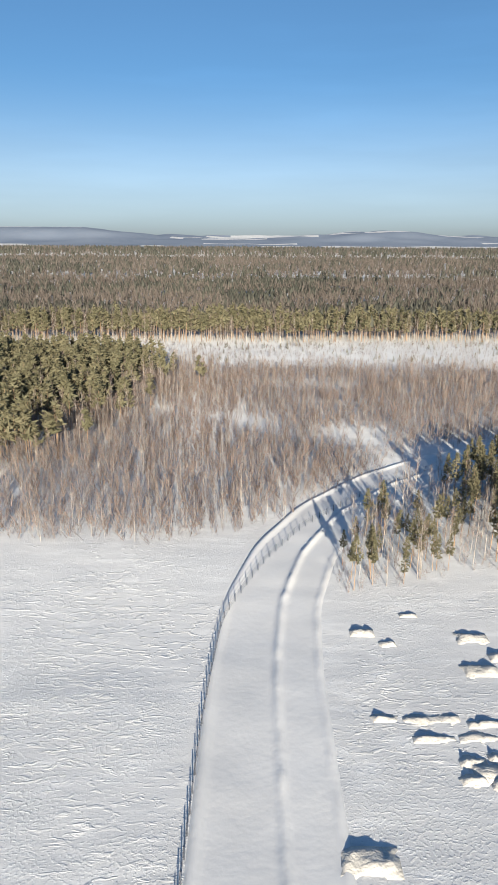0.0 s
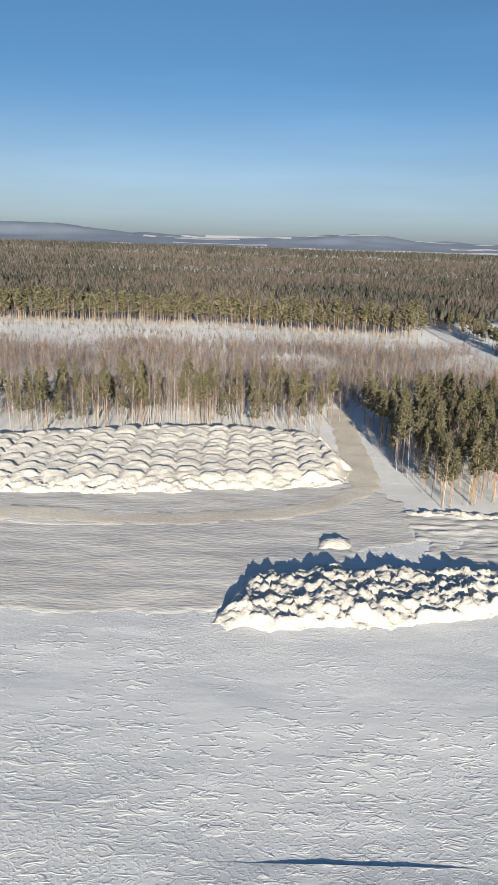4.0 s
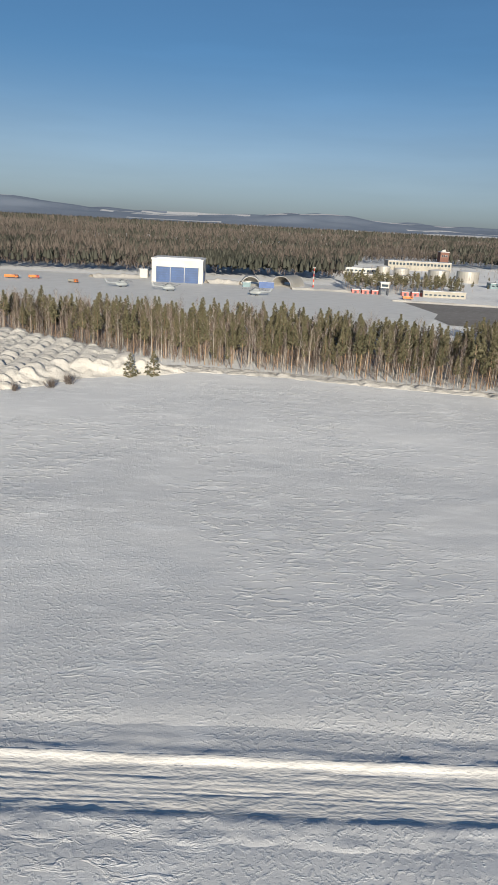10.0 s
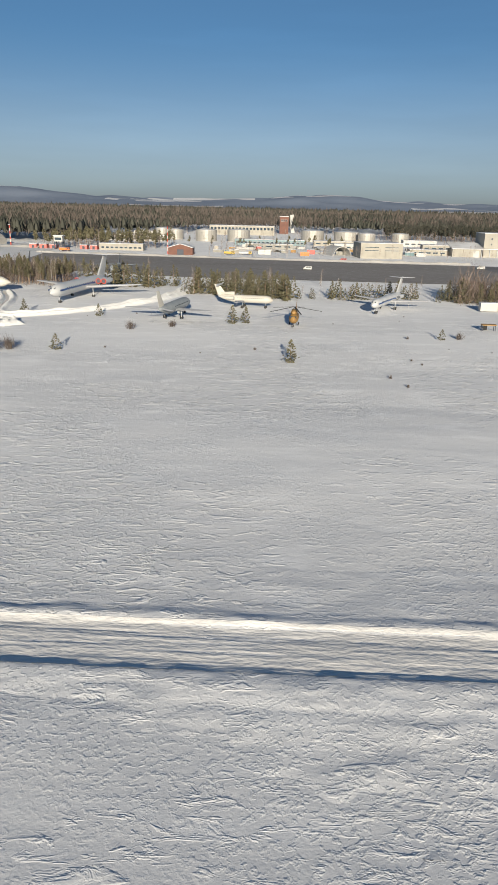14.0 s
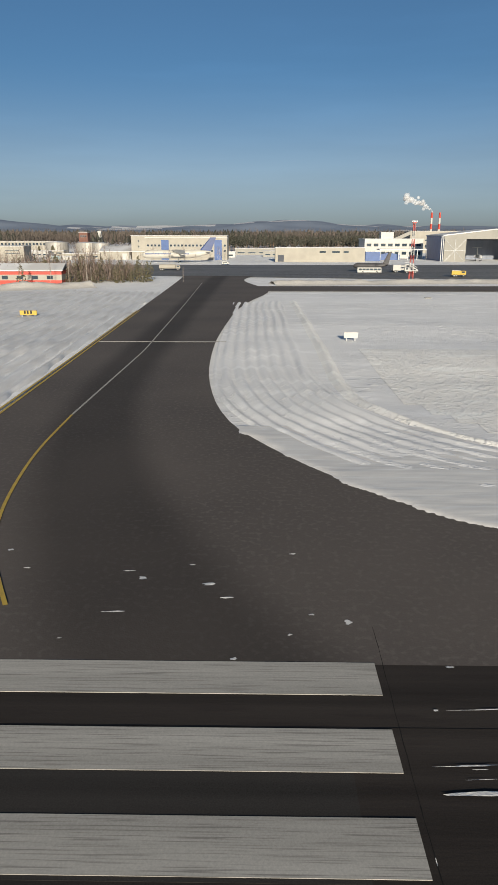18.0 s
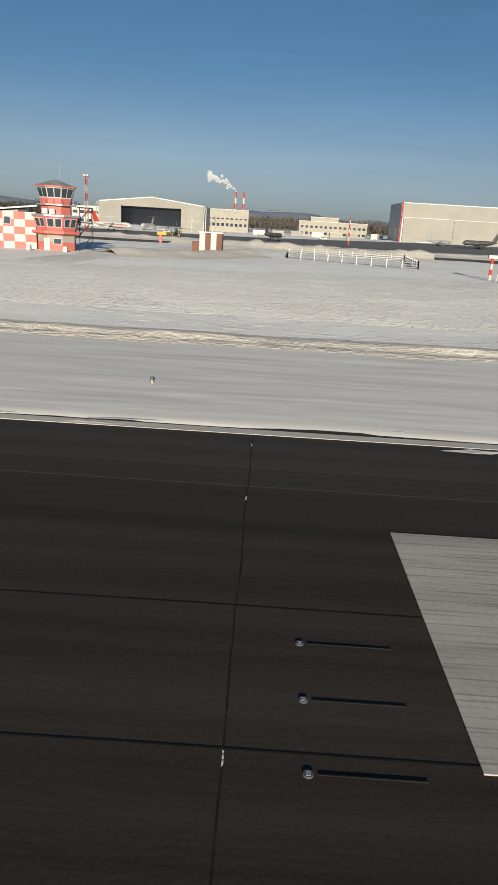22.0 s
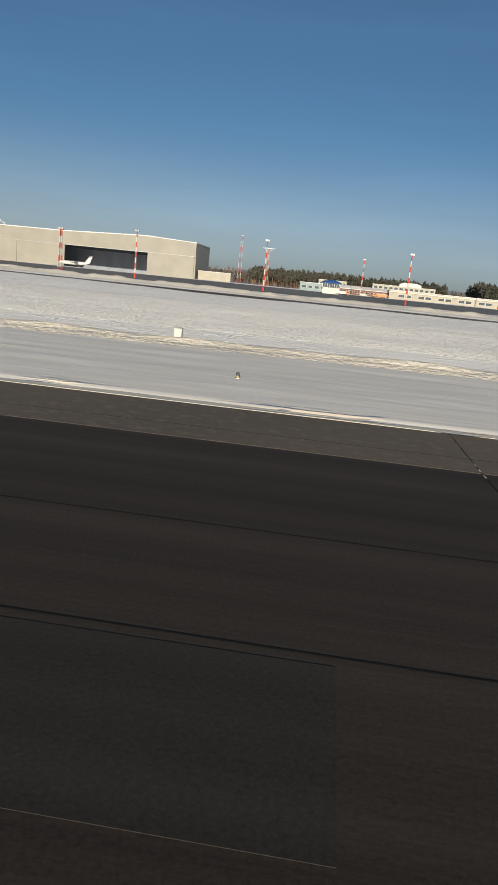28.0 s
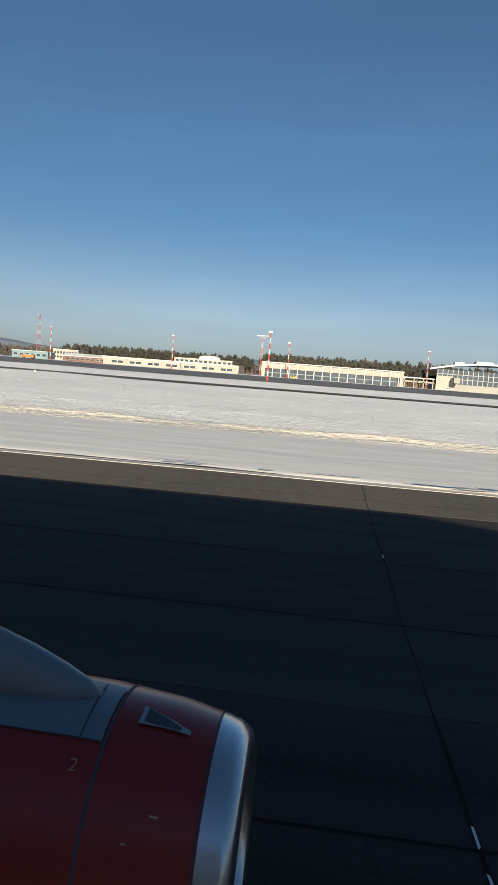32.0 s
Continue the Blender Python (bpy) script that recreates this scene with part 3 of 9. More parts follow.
def heaps(name, poly, spacing, height, seed, label, lean=0.5, base=1.3, mat=None, res=0.5, skirt=2.2, tilt=0.0, style="loads", front=0.0, deep=None):
    """Loads of cleared snow tipped side by side inside a plan outline; style: loads, tiers or slabs."""
    rng = np.random.default_rng(seed)
    px, py = np.array([p[0] for p in poly]), np.array([p[1] for p in poly])
    xs, ys = np.arange(px.min() - 1, px.max() + 1, res), np.arange(py.min() - 1, py.max() + 1, res)
    X, Y = np.meshgrid(xs, ys)
    d = inside(poly, X, Y) + min(2.2, skirt) * (fbm(X / 2, Y / 2, seed, 3) - 0.5)
    H = np.zeros(X.shape)
    if style == "loads":
        for cx in np.arange(px.min(), px.max(), spacing):
            for cy in np.arange(py.min(), py.max(), spacing * 0.8):
                qx, qy = cx + rng.normal(0, spacing * 0.24), cy + rng.normal(0, spacing * 0.2)
                r, h = spacing * rng.uniform(0.5, 1.0), height * rng.uniform(0.35, 1.0)
                i0, i1 = np.searchsorted(xs, [qx - r, qx + r])
                j0, j1 = np.searchsorted(ys, [qy - r, qy + r * 3.2])
                sub = (slice(j0, j1), slice(i0, i1))
                dx, dy = X[sub] - qx, Y[sub] - qy
                s = np.where(dy > 0, dy / 3.2, dy * (1 + lean))
                H[sub] = np.maximum(H[sub], h * np.clip(1 - (np.hypot(dx, s) / r) ** 1.6, 0, 1))
        rough = min(1, height / 0.6) * (0.85 * (fbm(X / 1.5, Y / 1.1, seed + 5, 4) - 0.5) + 1.1 * np.maximum(0, fbm(X / 0.9, Y / 0.9, seed + 8, 2) - 0.55)) * 0.8
    else:
        torn = 0.75 * lumps(X + 0.8 * fbm(X / 1.3, Y / 1.3, seed + 6, 2), Y, 1.15, seed + 30) + 0.36 * lumps(X, Y, 0.52, seed + 40) + 0.8 * (fbm(X / 4, Y / 3.5, seed + 5, 3) - 0.5)
        if style == "tiers":
            near = 1 - step(d + 0.35 * (Y - py.min()), front, front + 3.5)
            H = height * tiers(X, Y, spacing, deep or spacing * 0.95, seed)
            rough = 0.45 * (fbm(X / 1.0, Y / 0.7, seed + 5, 4) - 0.5) * (1 - near) + 0.62 * torn * near
            H = H * (1 - near)
        else:
            H, rough = 0 * X, 1.15 * height * torn
    Z = (H + base * height + tilt * (Y - py.min())) * step(d, -0.1, skirt) + rough * step(d, -0.1, 0.9)
    keep = d > -0.7
    Z = np.where(d < -0.1, -0.6, Z) + ground_height(X, Y)
    ny, nx = X.shape
    idx = np.arange(nx * ny).reshape(ny, nx)
    q = np.stack([idx[:-1, :-1], idx[:-1, 1:], idx[1:, 1:], idx[1:, :-1]], -1)
    ok = (keep[:-1, :-1] & keep[:-1, 1:] & keep[1:, 1:] & keep[1:, :-1])
    used = q[ok]
    names, back = np.unique(used, return_inverse=True)
    return big_mesh(name, np.stack([X, Y, Z], -1).reshape(-1, 3)[names], back.reshape(-1, 4), mat or M_PILE, label, "", "snow pile", style == "loads")


heaps("snow_pile", [(128, 84), (130, 74), (133, 66), (134.5, 59.5), (136, 53), (139.5, 48), (144, 43), (160, 43), (160, 50), (151, 57), (148, 67), (147, 72), (148.5, 82), (143.5, 88), (139, 104), (135, 101)],
      1.89, 0.63, 11, "rough bank of bulldozed snow blocks beside a track", tilt=0.03, skirt=3.0, base=0.7, res=0.27, style="slabs")
heaps("snow_pile", [(144, 105), (147, 116), (168, 121), (188, 125), (210, 123), (214, 107), (209.6, 98), (194, 95), (178, 92), (160, 91), (150, 96)],
      4.0, 0.70, 12, "wide field of snow loads tipped in rows before birches", tilt=0.06, skirt=3.6, base=0.9, res=0.3, style="tiers", front=3.0)
heaps("snow_pile", [(204, 69), (225.5, 70), (228, 67), (237, 66.5), (229, 62.5), (216, 58.5), (200, 56), (192, 57), (196, 66)], 1.89, 0.77, 13, "long jagged bank of cleared snow on open ground", base=0.8, res=0.27, style="slabs")
heaps("snow_pile", [(204.5, 78.5), (208.5, 78.5), (209, 75.5), (205, 75)], 1.6, 0.45, 14, "single small heap of snow on the cleared track")
heaps("snow_pile", [(277, 81), (279, 95), (281, 106), (286, 115), (293, 99), (299, 89), (310, 86), (330, 81), (350, 79), (349, 75), (325, 71), (298.6, 67.5), (294, 70), (281, 74)],
      8.0, 0.55, 15, "tall rough pile of cleared snow with steep sunlit front", tilt=0.05, skirt=4.2, base=1.0, res=0.28, style="tiers", front=4.0, deep=2.4)
heaps("snow_pile", [(306, 112), (313, 132), (317, 152), (330, 157), (341, 151), (367, 142), (390, 128), (411, 115.5), (393, 107), (386.7, 99.5), (377, 90), (370, 88), (356, 96), (344, 93.5), (325, 96), (309, 98)],
      3.4, 0.70, 16, "broad field of snow loads tipped in long rows", tilt=0.05, skirt=4.0, base=0.9, res=0.3, style="tiers", front=4.0)
for k, (x0, x1, y) in enumerate(((59.0, 75.8, 53.2), (62.1, 75.8, 50.4), (65.4, 75.8, 48.1), (65.0, 74.8, 45.7))):
    r = np.random.default_rng(600 + k)
    while x0 < x1:
        w, h, dy = r.uniform(1.8, 4.2), r.uniform(0.6, 0.95), r.normal(0, 0.25)
        heaps("snow_pile", [(x0, y + dy - 0.5), (x0 + w * 0.5, y + dy - h), (x0 + w, y + dy - 0.4), (x0 + w, y + dy + 0.5), (x0 + w * 0.4, y + dy + h), (x0, y + dy + 0.4)], 1.4, 0.26, 170 + int(x0 * 7) + k, "tipped load of snow beside the road", base=0.6, res=0.2, skirt=0.8, style="slabs")
        x0 += w + r.uniform(-0.3, 0.5)
for k, (x, y, r) in enumerate([(60.1, 67.5, 1.5), (62.8, 65.5, 1.0), (72.3, 66.8, 1.8), (71.3, 60.6, 1.9), (67.8, 46.5, 1.7), (56.3, 38, 2.2), (74.3, 63, 1.6), (66.2, 71.5, 1.0)]):
    heaps("snow_heap", [(x - r, y - r * 0.6), (x + r, y - r * 0.6), (x + r, y + r * 0.6), (x - r, y + r * 0.6)], 1.2, 0.3, 30 + k, "small heap of tipped snow on open snow", base=0.6, res=0.3, skirt=0.8)
heaps("snow_pile", [(296, 240), (300, 262), (318, 262), (330, 246), (316, 236)], 2.6, 1.5, 18, "high heap of cleared snow at the apron's end")


heaps("snow_pile", [(404, 117.5), (427, 115), (461, 107.5), (479, 95.5), (482, 99), (462, 112), (428, 119.5), (405, 122)], 3.0, 0.30, 19, "low rippled bank of ploughed snow before a shelter belt", base=0.25, skirt=1.6, res=0.3, style="tiers", front=-2.0)

# ---- the woods ----
rng = np.random.default_rng(5)


def spikes(rng, c, n, size, up=0.35):
    """A tuft of needles: thin leaves of uneven length round a point."""
    v, f = [], []
    for _ in range(n):
        d = Vector((rng.normal(), rng.normal(), rng.normal() * 0.6 + up)).normalized()
        s = d.orthogonal().normalized()
        s.rotate(Matrix.Rotation(rng.uniform(0, 6.28), 3, d))
        k = size * rng.uniform(0.7, 1.3)
        p = Vector(c)
        i = len(v)
        v += [p - 0.27 * k * s, p + 0.27 * k * s, p + k * d]
        f.append((i, i + 1, i + 2))
    return v, f


def pine_crown(rng, h, bare=0.5, wide=0.17, tufts=84, blades=6, size=None):
    g = Geo()
    size = size or h * 0.052
    for k in range(tufts):
        t = (k + rng.uniform(0, 1)) / tufts
        z = h * (bare + (1 - bare) * t)
        r = h * wide * (1 - t) ** 0.8 * (0.45 + 0.55 * min(1, t * 5)) * rng.uniform(0.45, 1.1)
        a = rng.uniform(0, 6.283)
        v, f = spikes(rng, (r * math.cos(a), r * math.sin(a), z - 0.15 * r), blades, size * (1.1 - 0.5 * t))
        g.add(v, f)
    return g


def pine_trunk(rng, h, r=0.0085):
    g = Geo()
    b = (rng.normal(0, 0.012) * h, rng.normal(0, 0.012) * h, 0.55 * h)
    g.tube((0, 0, -0.4), b, r * h, r * h * 0.75, 4, False)
    g.tube(b, (0, 0, 0.95 * h), r * h * 0.75, 0.02, 3, False)
    for k in range(2):
        a, z = rng.uniform(0, 6.28), h * rng.uniform(0.35, 0.62)
        l = h * rng.uniform(0.05, 0.1)
        g.tube((b[0] * 0.8, b[1] * 0.8, z), (b[0] * 0.8 + l * math.cos(a), b[1] * 0.8 + l * math.sin(a), z + l * 0.3), 0.045, 0.015, 3, False)
    return g


def birch_wood(rng, h, limbs=5):
    g = Geo()
    lean = (rng.normal(0, 0.03) * h, rng.normal(0, 0.03) * h)
    g.tube((0, 0, -0.4), (lean[0] * 0.6, lean[1] * 0.6, 0.55 * h), 0.0068 * h, 0.005 * h, 4, False)
    g.tube((lean[0] * 0.6, lean[1] * 0.6, 0.55 * h), (lean[0], lean[1], h), 0.005 * h, 0.01, 3, False)
    for k in range(limbs):
        z = h * rng.uniform(0.4, 0.9)
        a, l = rng.uniform(0, 6.28), h * rng.uniform(0.10, 0.2) * (1.15 - z / h)
        q = (lean[0] * z / h, lean[1] * z / h, z)
        g.tube(q, (q[0] + l * math.cos(a), q[1] + l * math.sin(a), z + l * 1.5), 0.035, 0.012, 3, False)
    return g


def twigs(rng, h, n, lo=0.4, wide=0.14, length=0.16, thick=0.035):
    """Fine bare shoots, each a thin three-sided splinter."""
    g = Geo()
    for _ in range(n):
        z = h * rng.uniform(lo, 0.97)
        a, r = rng.uniform(0, 6.28), h * wide * rng.uniform(0, 1) * (1.2 - z / h)
        p = Vector((r * math.cos(a), r * math.sin(a), z))
        q = p + Vector((rng.normal(0, 0.5), rng.normal(0, 0.5), 1)).normalized() * h * length * rng.uniform(0.6, 1.3)
        s = Vector((rng.normal(), rng.normal(), 0)).normalized() * thick
        g.add([p - s, p + s, q], [(0, 1, 2)])
    return g


def triangles(g):
    """A shape as arrays, all faces cut into triangles."""
    t = [(f[0], f[i], f[i + 1]) for f in g.f for i in range(1, len(f) - 1)]
    return np.array(g.v, np.float32), np.array(t, np.int32)


def sown(name, shapes, x, y, z, size, turn, mat, label, category="trees"):
    """One object of many plants, each a turned and sized shape from the list."""
    if not len(x):
        return None
    rng = np.random.default_rng(len(x) + 77)
    pick = rng.integers(0, len(shapes), len(x))
    cos, tris, base = [], [], 0
    for k, g in enumerate(shapes):
        v, t = triangles(g)
        w = np.where(pick == k)[0]
        if not len(w):
            continue
        c, s = np.cos(turn[w])[:, None], np.sin(turn[w])[:, None]
        k1 = size[w][:, None]
        p = np.stack([(v[:, 0] * c - v[:, 1] * s) * k1 + x[w][:, None], (v[:, 0] * s + v[:, 1] * c) * k1 + y[w][:, None], v[:, 2] * k1 + z[w][:, None]], -1)
        cos.append(p.reshape(-1, 3))
        tris.append((t[None] + (np.arange(len(w)) * len(v))[:, None, None]).reshape(-1, 3) + base)
        base += len(w) * len(v)
    return big_mesh(name, np.concatenate(cos), np.concatenate(tris), mat, label, "stuff", category)


def strewn(poly, gap, seed, jitter=0.42, thin=None):
    """Places inside a plan outline, about gap metres apart."""
    rng = np.random.default_rng(seed)
    px, py = [p[0] for p in poly], [p[1] for p in poly]
    X, Y = np.meshgrid(np.arange(min(px), max(px), gap), np.arange(min(py), max(py), gap))
    X, Y = X + rng.normal(0, gap * jitter, X.shape), Y + rng.normal(0, gap * jitter, Y.shape)
    ok = inside(poly, X, Y) > 0
    if thin is not None:
        ok &= thin(X, Y) > rng.uniform(0, 1, X.shape)
    return X[ok], Y[ok]


PINES = [(pine_trunk(rng, h), pine_crown(rng, h, b, w)) for h, b, w in ((10.8, 0.54, 0.125), (11.4, 0.58, 0.115), (9.8, 0.5, 0.13), (10.2, 0.46, 0.135), (8.2, 0.34, 0.15))]
YOUNG = [(pine_trunk(rng, h), pine_crown(rng, h, b, w, 44, 6, h * 0.1)) for h, b, w in ((9.6, 0.04, 0.33), (10.4, 0.06, 0.28), (8.6, 0.03, 0.39))]
BUSHY = [(pine_trunk(rng, h), pine_crown(rng, h, 0.0, w, 90, 7, h * 0.10)) for h, w in ((9.0, 0.47), (9.6, 0.41))]
LITE = [(pine_trunk(rng, h), pine_crown(rng, h, b, w, 20, 5, h * 0.14)) for h, b, w in ((10.5, 0.5, 0.16), (11.2, 0.55, 0.15), (9.6, 0.45, 0.17))]
BIRCHES = [(birch_wood(rng, h), twigs(rng, h, 46)) for h in (9.5, 8.4, 10.4, 7.6)]
SAPLINGS = [twigs(rng, h, 18, 0.0, 0.25, 0.55, 0.045) for h in (3.6, 4.4, 2.8, 3.2)]


PINE_MESHES, BIRCH_MESHES = [], []


def pine_tree(x, y, size, turn, k, label="tall pine with bare orange trunk on snow"):
    if not PINE_MESHES:
        PINE_MESHES.extend((mesh_of("trunk", a, M_TRUNK), mesh_of("crown", b, M_NEEDLE)) for a, b in PINES + YOUNG + BUSHY)
    a, b = PINE_MESHES[k % len(PINE_MESHES)]
    t = tagged(new("pine_tree"), label, "tree", "pines")
    t.matrix_basis = Matrix.LocRotScale((x, y, float(ground_height(x, y))), Euler((0, 0, turn)), (size, size, size))
    for n, me in (("trunk", a), ("crown", b)):
        new(n, me).parent = t
    return t


def birch_tree(x, y, size, turn, k, label="bare birch with pale trunk on snow"):
    if not BIRCH_MESHES:
        BIRCH_MESHES.extend((mesh_of("trunk", a, M_BIRCH), mesh_of("crown", b, M_TWIG)) for a, b in BIRCHES)
    a, b = BIRCH_MESHES[k % len(BIRCH_MESHES)]
    t = tagged(new("birch_tree"), label, "tree", "birches")
    t.matrix_basis = Matrix.LocRotScale((x, y, float(ground_height(x, y))), Euler((0, 0, turn)), (size, size, size))
    for n, me in (("trunk", a), ("crown", b)):
        new(n, me).parent = t
    return t


def pinewood(poly, gap, seed, label, lite=False, thin=None, scale=1.0, single=0, young=False, needles=None):
    """A wood; its front trees stand singly, the rest are one sown mass."""
    x, y = strewn(poly, gap, seed, thin=thin)
    rng = np.random.default_rng(seed + 1)
    size, turn = rng.uniform(0.72, 1.12, len(x)) * scale, rng.uniform(0, 6.28, len(x))
    order = np.argsort(-inside(poly, x, y) * -1 + 0.25 * y)
    for k in order[:single]:
        pine_tree(x[k], y[k], size[k], turn[k], 5 + int(k) % 3 if young else int(k) % 5, *(("young bushy pine on snow",) if young else ()))
    rest = order[single:]
    x, y, size, turn = x[rest], y[rest], size[rest], turn[rest]
    z = ground_height(x, y)
    kinds = YOUNG if young else LITE if lite else PINES
    sown("pine_trunks", [k[0] for k in kinds], x, y, z, size, turn, M_TRUNK, label + ", bare orange-brown trunks")
    sown("pine_crowns", [k[1] for k in kinds], x, y, z, size, turn, needles or M_NEEDLE, label + ", dull green crowns")


def birchwood(poly, gap, seed, label, thin=None, scale=1.0):
    x, y = strewn(poly, gap, seed, thin=thin)
    rng = np.random.default_rng(seed + 1)
    size, turn = rng.uniform(0.65, 1.1, len(x)) * scale, rng.uniform(0, 6.28, len(x))
    z = ground_height(x, y)
    sown("birch_trunks", [k[0] for k in BIRCHES], x, y, z, size, turn, M_BIRCH, label + ", pale bare trunks")
    sown("birch_twigs", [k[1] for k in BIRCHES], x, y, z, size, turn, M_TWIG, label + ", brown leafless twigs")


def thicket(poly, gap, seed, label, thin=None, scale=1.0):
    x, y = strewn(poly, gap, seed, thin=thin)
    rng = np.random.default_rng(seed + 1)
    sown("brushwood", SAPLINGS, x, y, ground_height(x, y) - 0.1, rng.uniform(0.6, 1.3, len(x)) * scale, rng.uniform(0, 6.28, len(x)), M_TWIG, label)


GROVE_A = [(58, 75), (66, 77.6), (81, 83), (109, 84.4), (129, 90), (139, 113), (142, 128), (110, 128), (84, 118), (69, 104), (61, 92)]
GROVE_B = [(219, 139), (221, 105), (223, 90), (231, 90), (239, 95.7), (255, 102.4), (266, 104), (274, 106.6), (282, 113), (290, 128), (282, 142), (240, 146)]
GROVE_C = [(-170, 134), (-10, 136), (3, 137), (18, 147), (28, 180), (36, 190), (34, 236), (-80, 244), (-170, 240)]
BELT = [(283, 113), (303, 119), (310, 140), (318, 158.5), (340, 152), (367, 143.5), (398, 126), (427, 119), (461, 112), (480, 99.5), (486, 104), (488, 128), (460, 140), (430, 152), (400, 158), (367, 164), (340, 172), (320, 182), (300, 165), (286, 140)]
BACK = [(140, 119), (168, 124), (188, 128), (211, 128), (215, 142), (205, 152), (150, 150)]
SCRUB = [(-170, 90), (40, 90), (52, 98), (66, 112), (84, 126), (140, 135), (215, 150), (290, 150), (320, 190), (300, 235), (290, 250), (150, 246), (140, 230), (-170, 230)]


def open_wood(x, y):
    """Nothing grows on the roads and clearings."""
    ok = (inside(GROVE_A, x, y) < 0) & (inside(GROVE_B, x, y) < 0)
    for way in (CURVE, FARROAD):
        for (ax, ay), (bx, by) in zip(way, way[1:]):
            t = np.clip(((x - ax) * (bx - ax) + (y - ay) * (by - ay)) / ((bx - ax) ** 2 + (by - ay) ** 2), 0, 1)
            ok &= np.hypot(x - ax - t * (bx - ax), y - ay - t * (by - ay)) > 5
    return ok


CURVE = [(49.3, 30), (49.3, 60), (50.3, 74), (53.8, 88), (60.8, 103), (72, 117), (86, 129), (100, 138), (132, 146), (170, 152)]
FARROAD = [(283.5, 172), (280.5, 205), (279, 240), (279, 285), (281, 330)]
pinewood(GROVE_A, 2.1, 101, "dense pine plantation on snow", single=55, scale=0.88, thin=lambda x, y: np.where(x > 80, 0.55 + 0.4 * step(x, 80, 105), 0))
pinewood(GROVE_A, 2.2, 119, "thin end of a pine plantation on snow", single=24, scale=0.66, thin=lambda x, y: np.where((x <= 80) & (y < 98), 0.6, 0))
thicket(GROVE_A, 1.9, 123, "leafless undergrowth below pines", scale=0.55)
birchwood(GROVE_A, 3.4, 121, "bare birches among plantation pines", scale=0.85)
pinewood(GROVE_B, 2.6, 102, "dense young pine wood on snow", single=50, thin=lambda x, y: 0.95 - 0.45 * step(x, 245, 285))
birchwood(GROVE_B, 2.5, 122, "bare birches among young pines", scale=0.95)
GROVE_C = [(x, y - 12 if y < 150 else y) for x, y in GROVE_C]
pinewood(GROVE_C, 2.4, 103, "pine wood edge on snow", lite=True, thin=lambda x, y: np.clip(3.2 * fbm(x / 18, y / 18, 141) - 0.75 + step(y, 140, 175) - 1.9 * step(x, -20, 30), 0.02, 0.95))
birchwood(GROVE_C, 3.6, 104, "birches at a pine wood's edge")
pinewood(BELT, 1.75, 105, "pine shelter belt beside the airfield", thin=lambda x, y: 0.16 + 0.5 * step(x, 330, 430), single=40, scale=0.8)
thicket(BELT, 1.7, 124, "leafless undergrowth in a shelter belt", scale=0.8)
birchwood(BELT, 1.5, 106, "birch shelter belt beside the airfield", thin=lambda x, y: 0.95 - 0.3 * step(x, 360, 440), scale=0.86)
birchwood(BACK, 2.6, 107, "birch strip behind the snow field")
pinewood(BACK, 4.0, 108, "pines among birches behind the snow field")
thicket(SCRUB, 1.5, 109, "leafless young birch scrub on snow", scale=0.9, thin=lambda x, y: np.clip(6 * (fbm(x / 24, y / 10, 41) - 0.34) + 0.8 * (1 - step(x, 60, 110)), 0.05, 0.9) * open_wood(x, y))
birchwood(SCRUB, 2.3, 110, "scattered bare birches in scrub", scale=0.62, thin=lambda x, y: np.clip(5 * (fbm(x / 24, y / 10, 41) - 0.38) + 0.4 * (1 - step(x, 60, 110)), 0.05, 0.75) * open_wood(x, y))
birchwood([(140, 116), (219, 140), (290, 140), (300, 165), (215, 175), (140, 150)], 5.0, 111, "bare birches beyond the grove")

# the forest beyond, in bands that grow coarser with distance
CONE = []
for k in range(4):
    g = Geo()
    n, h = 5, 9.5 + k * 0.6
    ring = [(1.25 * math.cos(6.283 * i / n + k) * rng.uniform(0.7, 1.2), 1.25 * math.sin(6.283 * i / n + k) * rng.uniform(0.7, 1.2), h * rng.uniform(0.46, 0.6)) for i in range(n)]
    mid = [(0.95 * math.cos(6.283 * i / n + k + 0.6) * rng.uniform(0.6, 1.3), 0.95 * math.sin(6.283 * i / n + k + 0.6) * rng.uniform(0.6, 1.3), h * rng.uniform(0.68, 0.8)) for i in range(n)]
    g.add(ring + mid + [(0.1, 0, h)], [(i, (i + 1) % n, n + i) for i in range(n)] + [((i + 1) % n, n + (i + 1) % n, n + i) for i in range(n)] + [(n + i, n + (i + 1) % n, 2 * n) for i in range(n)])
    CONE.append(g)
FRONT = [(-700, 292), (100, 302), (180, 306), (262, 285), (272, 300), (300, 330), (470, 350), (480, 420), (498, 470), (508, 535), (560, 565), (640, 560), (760, 530), (900, 530), (1050, 530), (1300, 520), (1900, 520)]


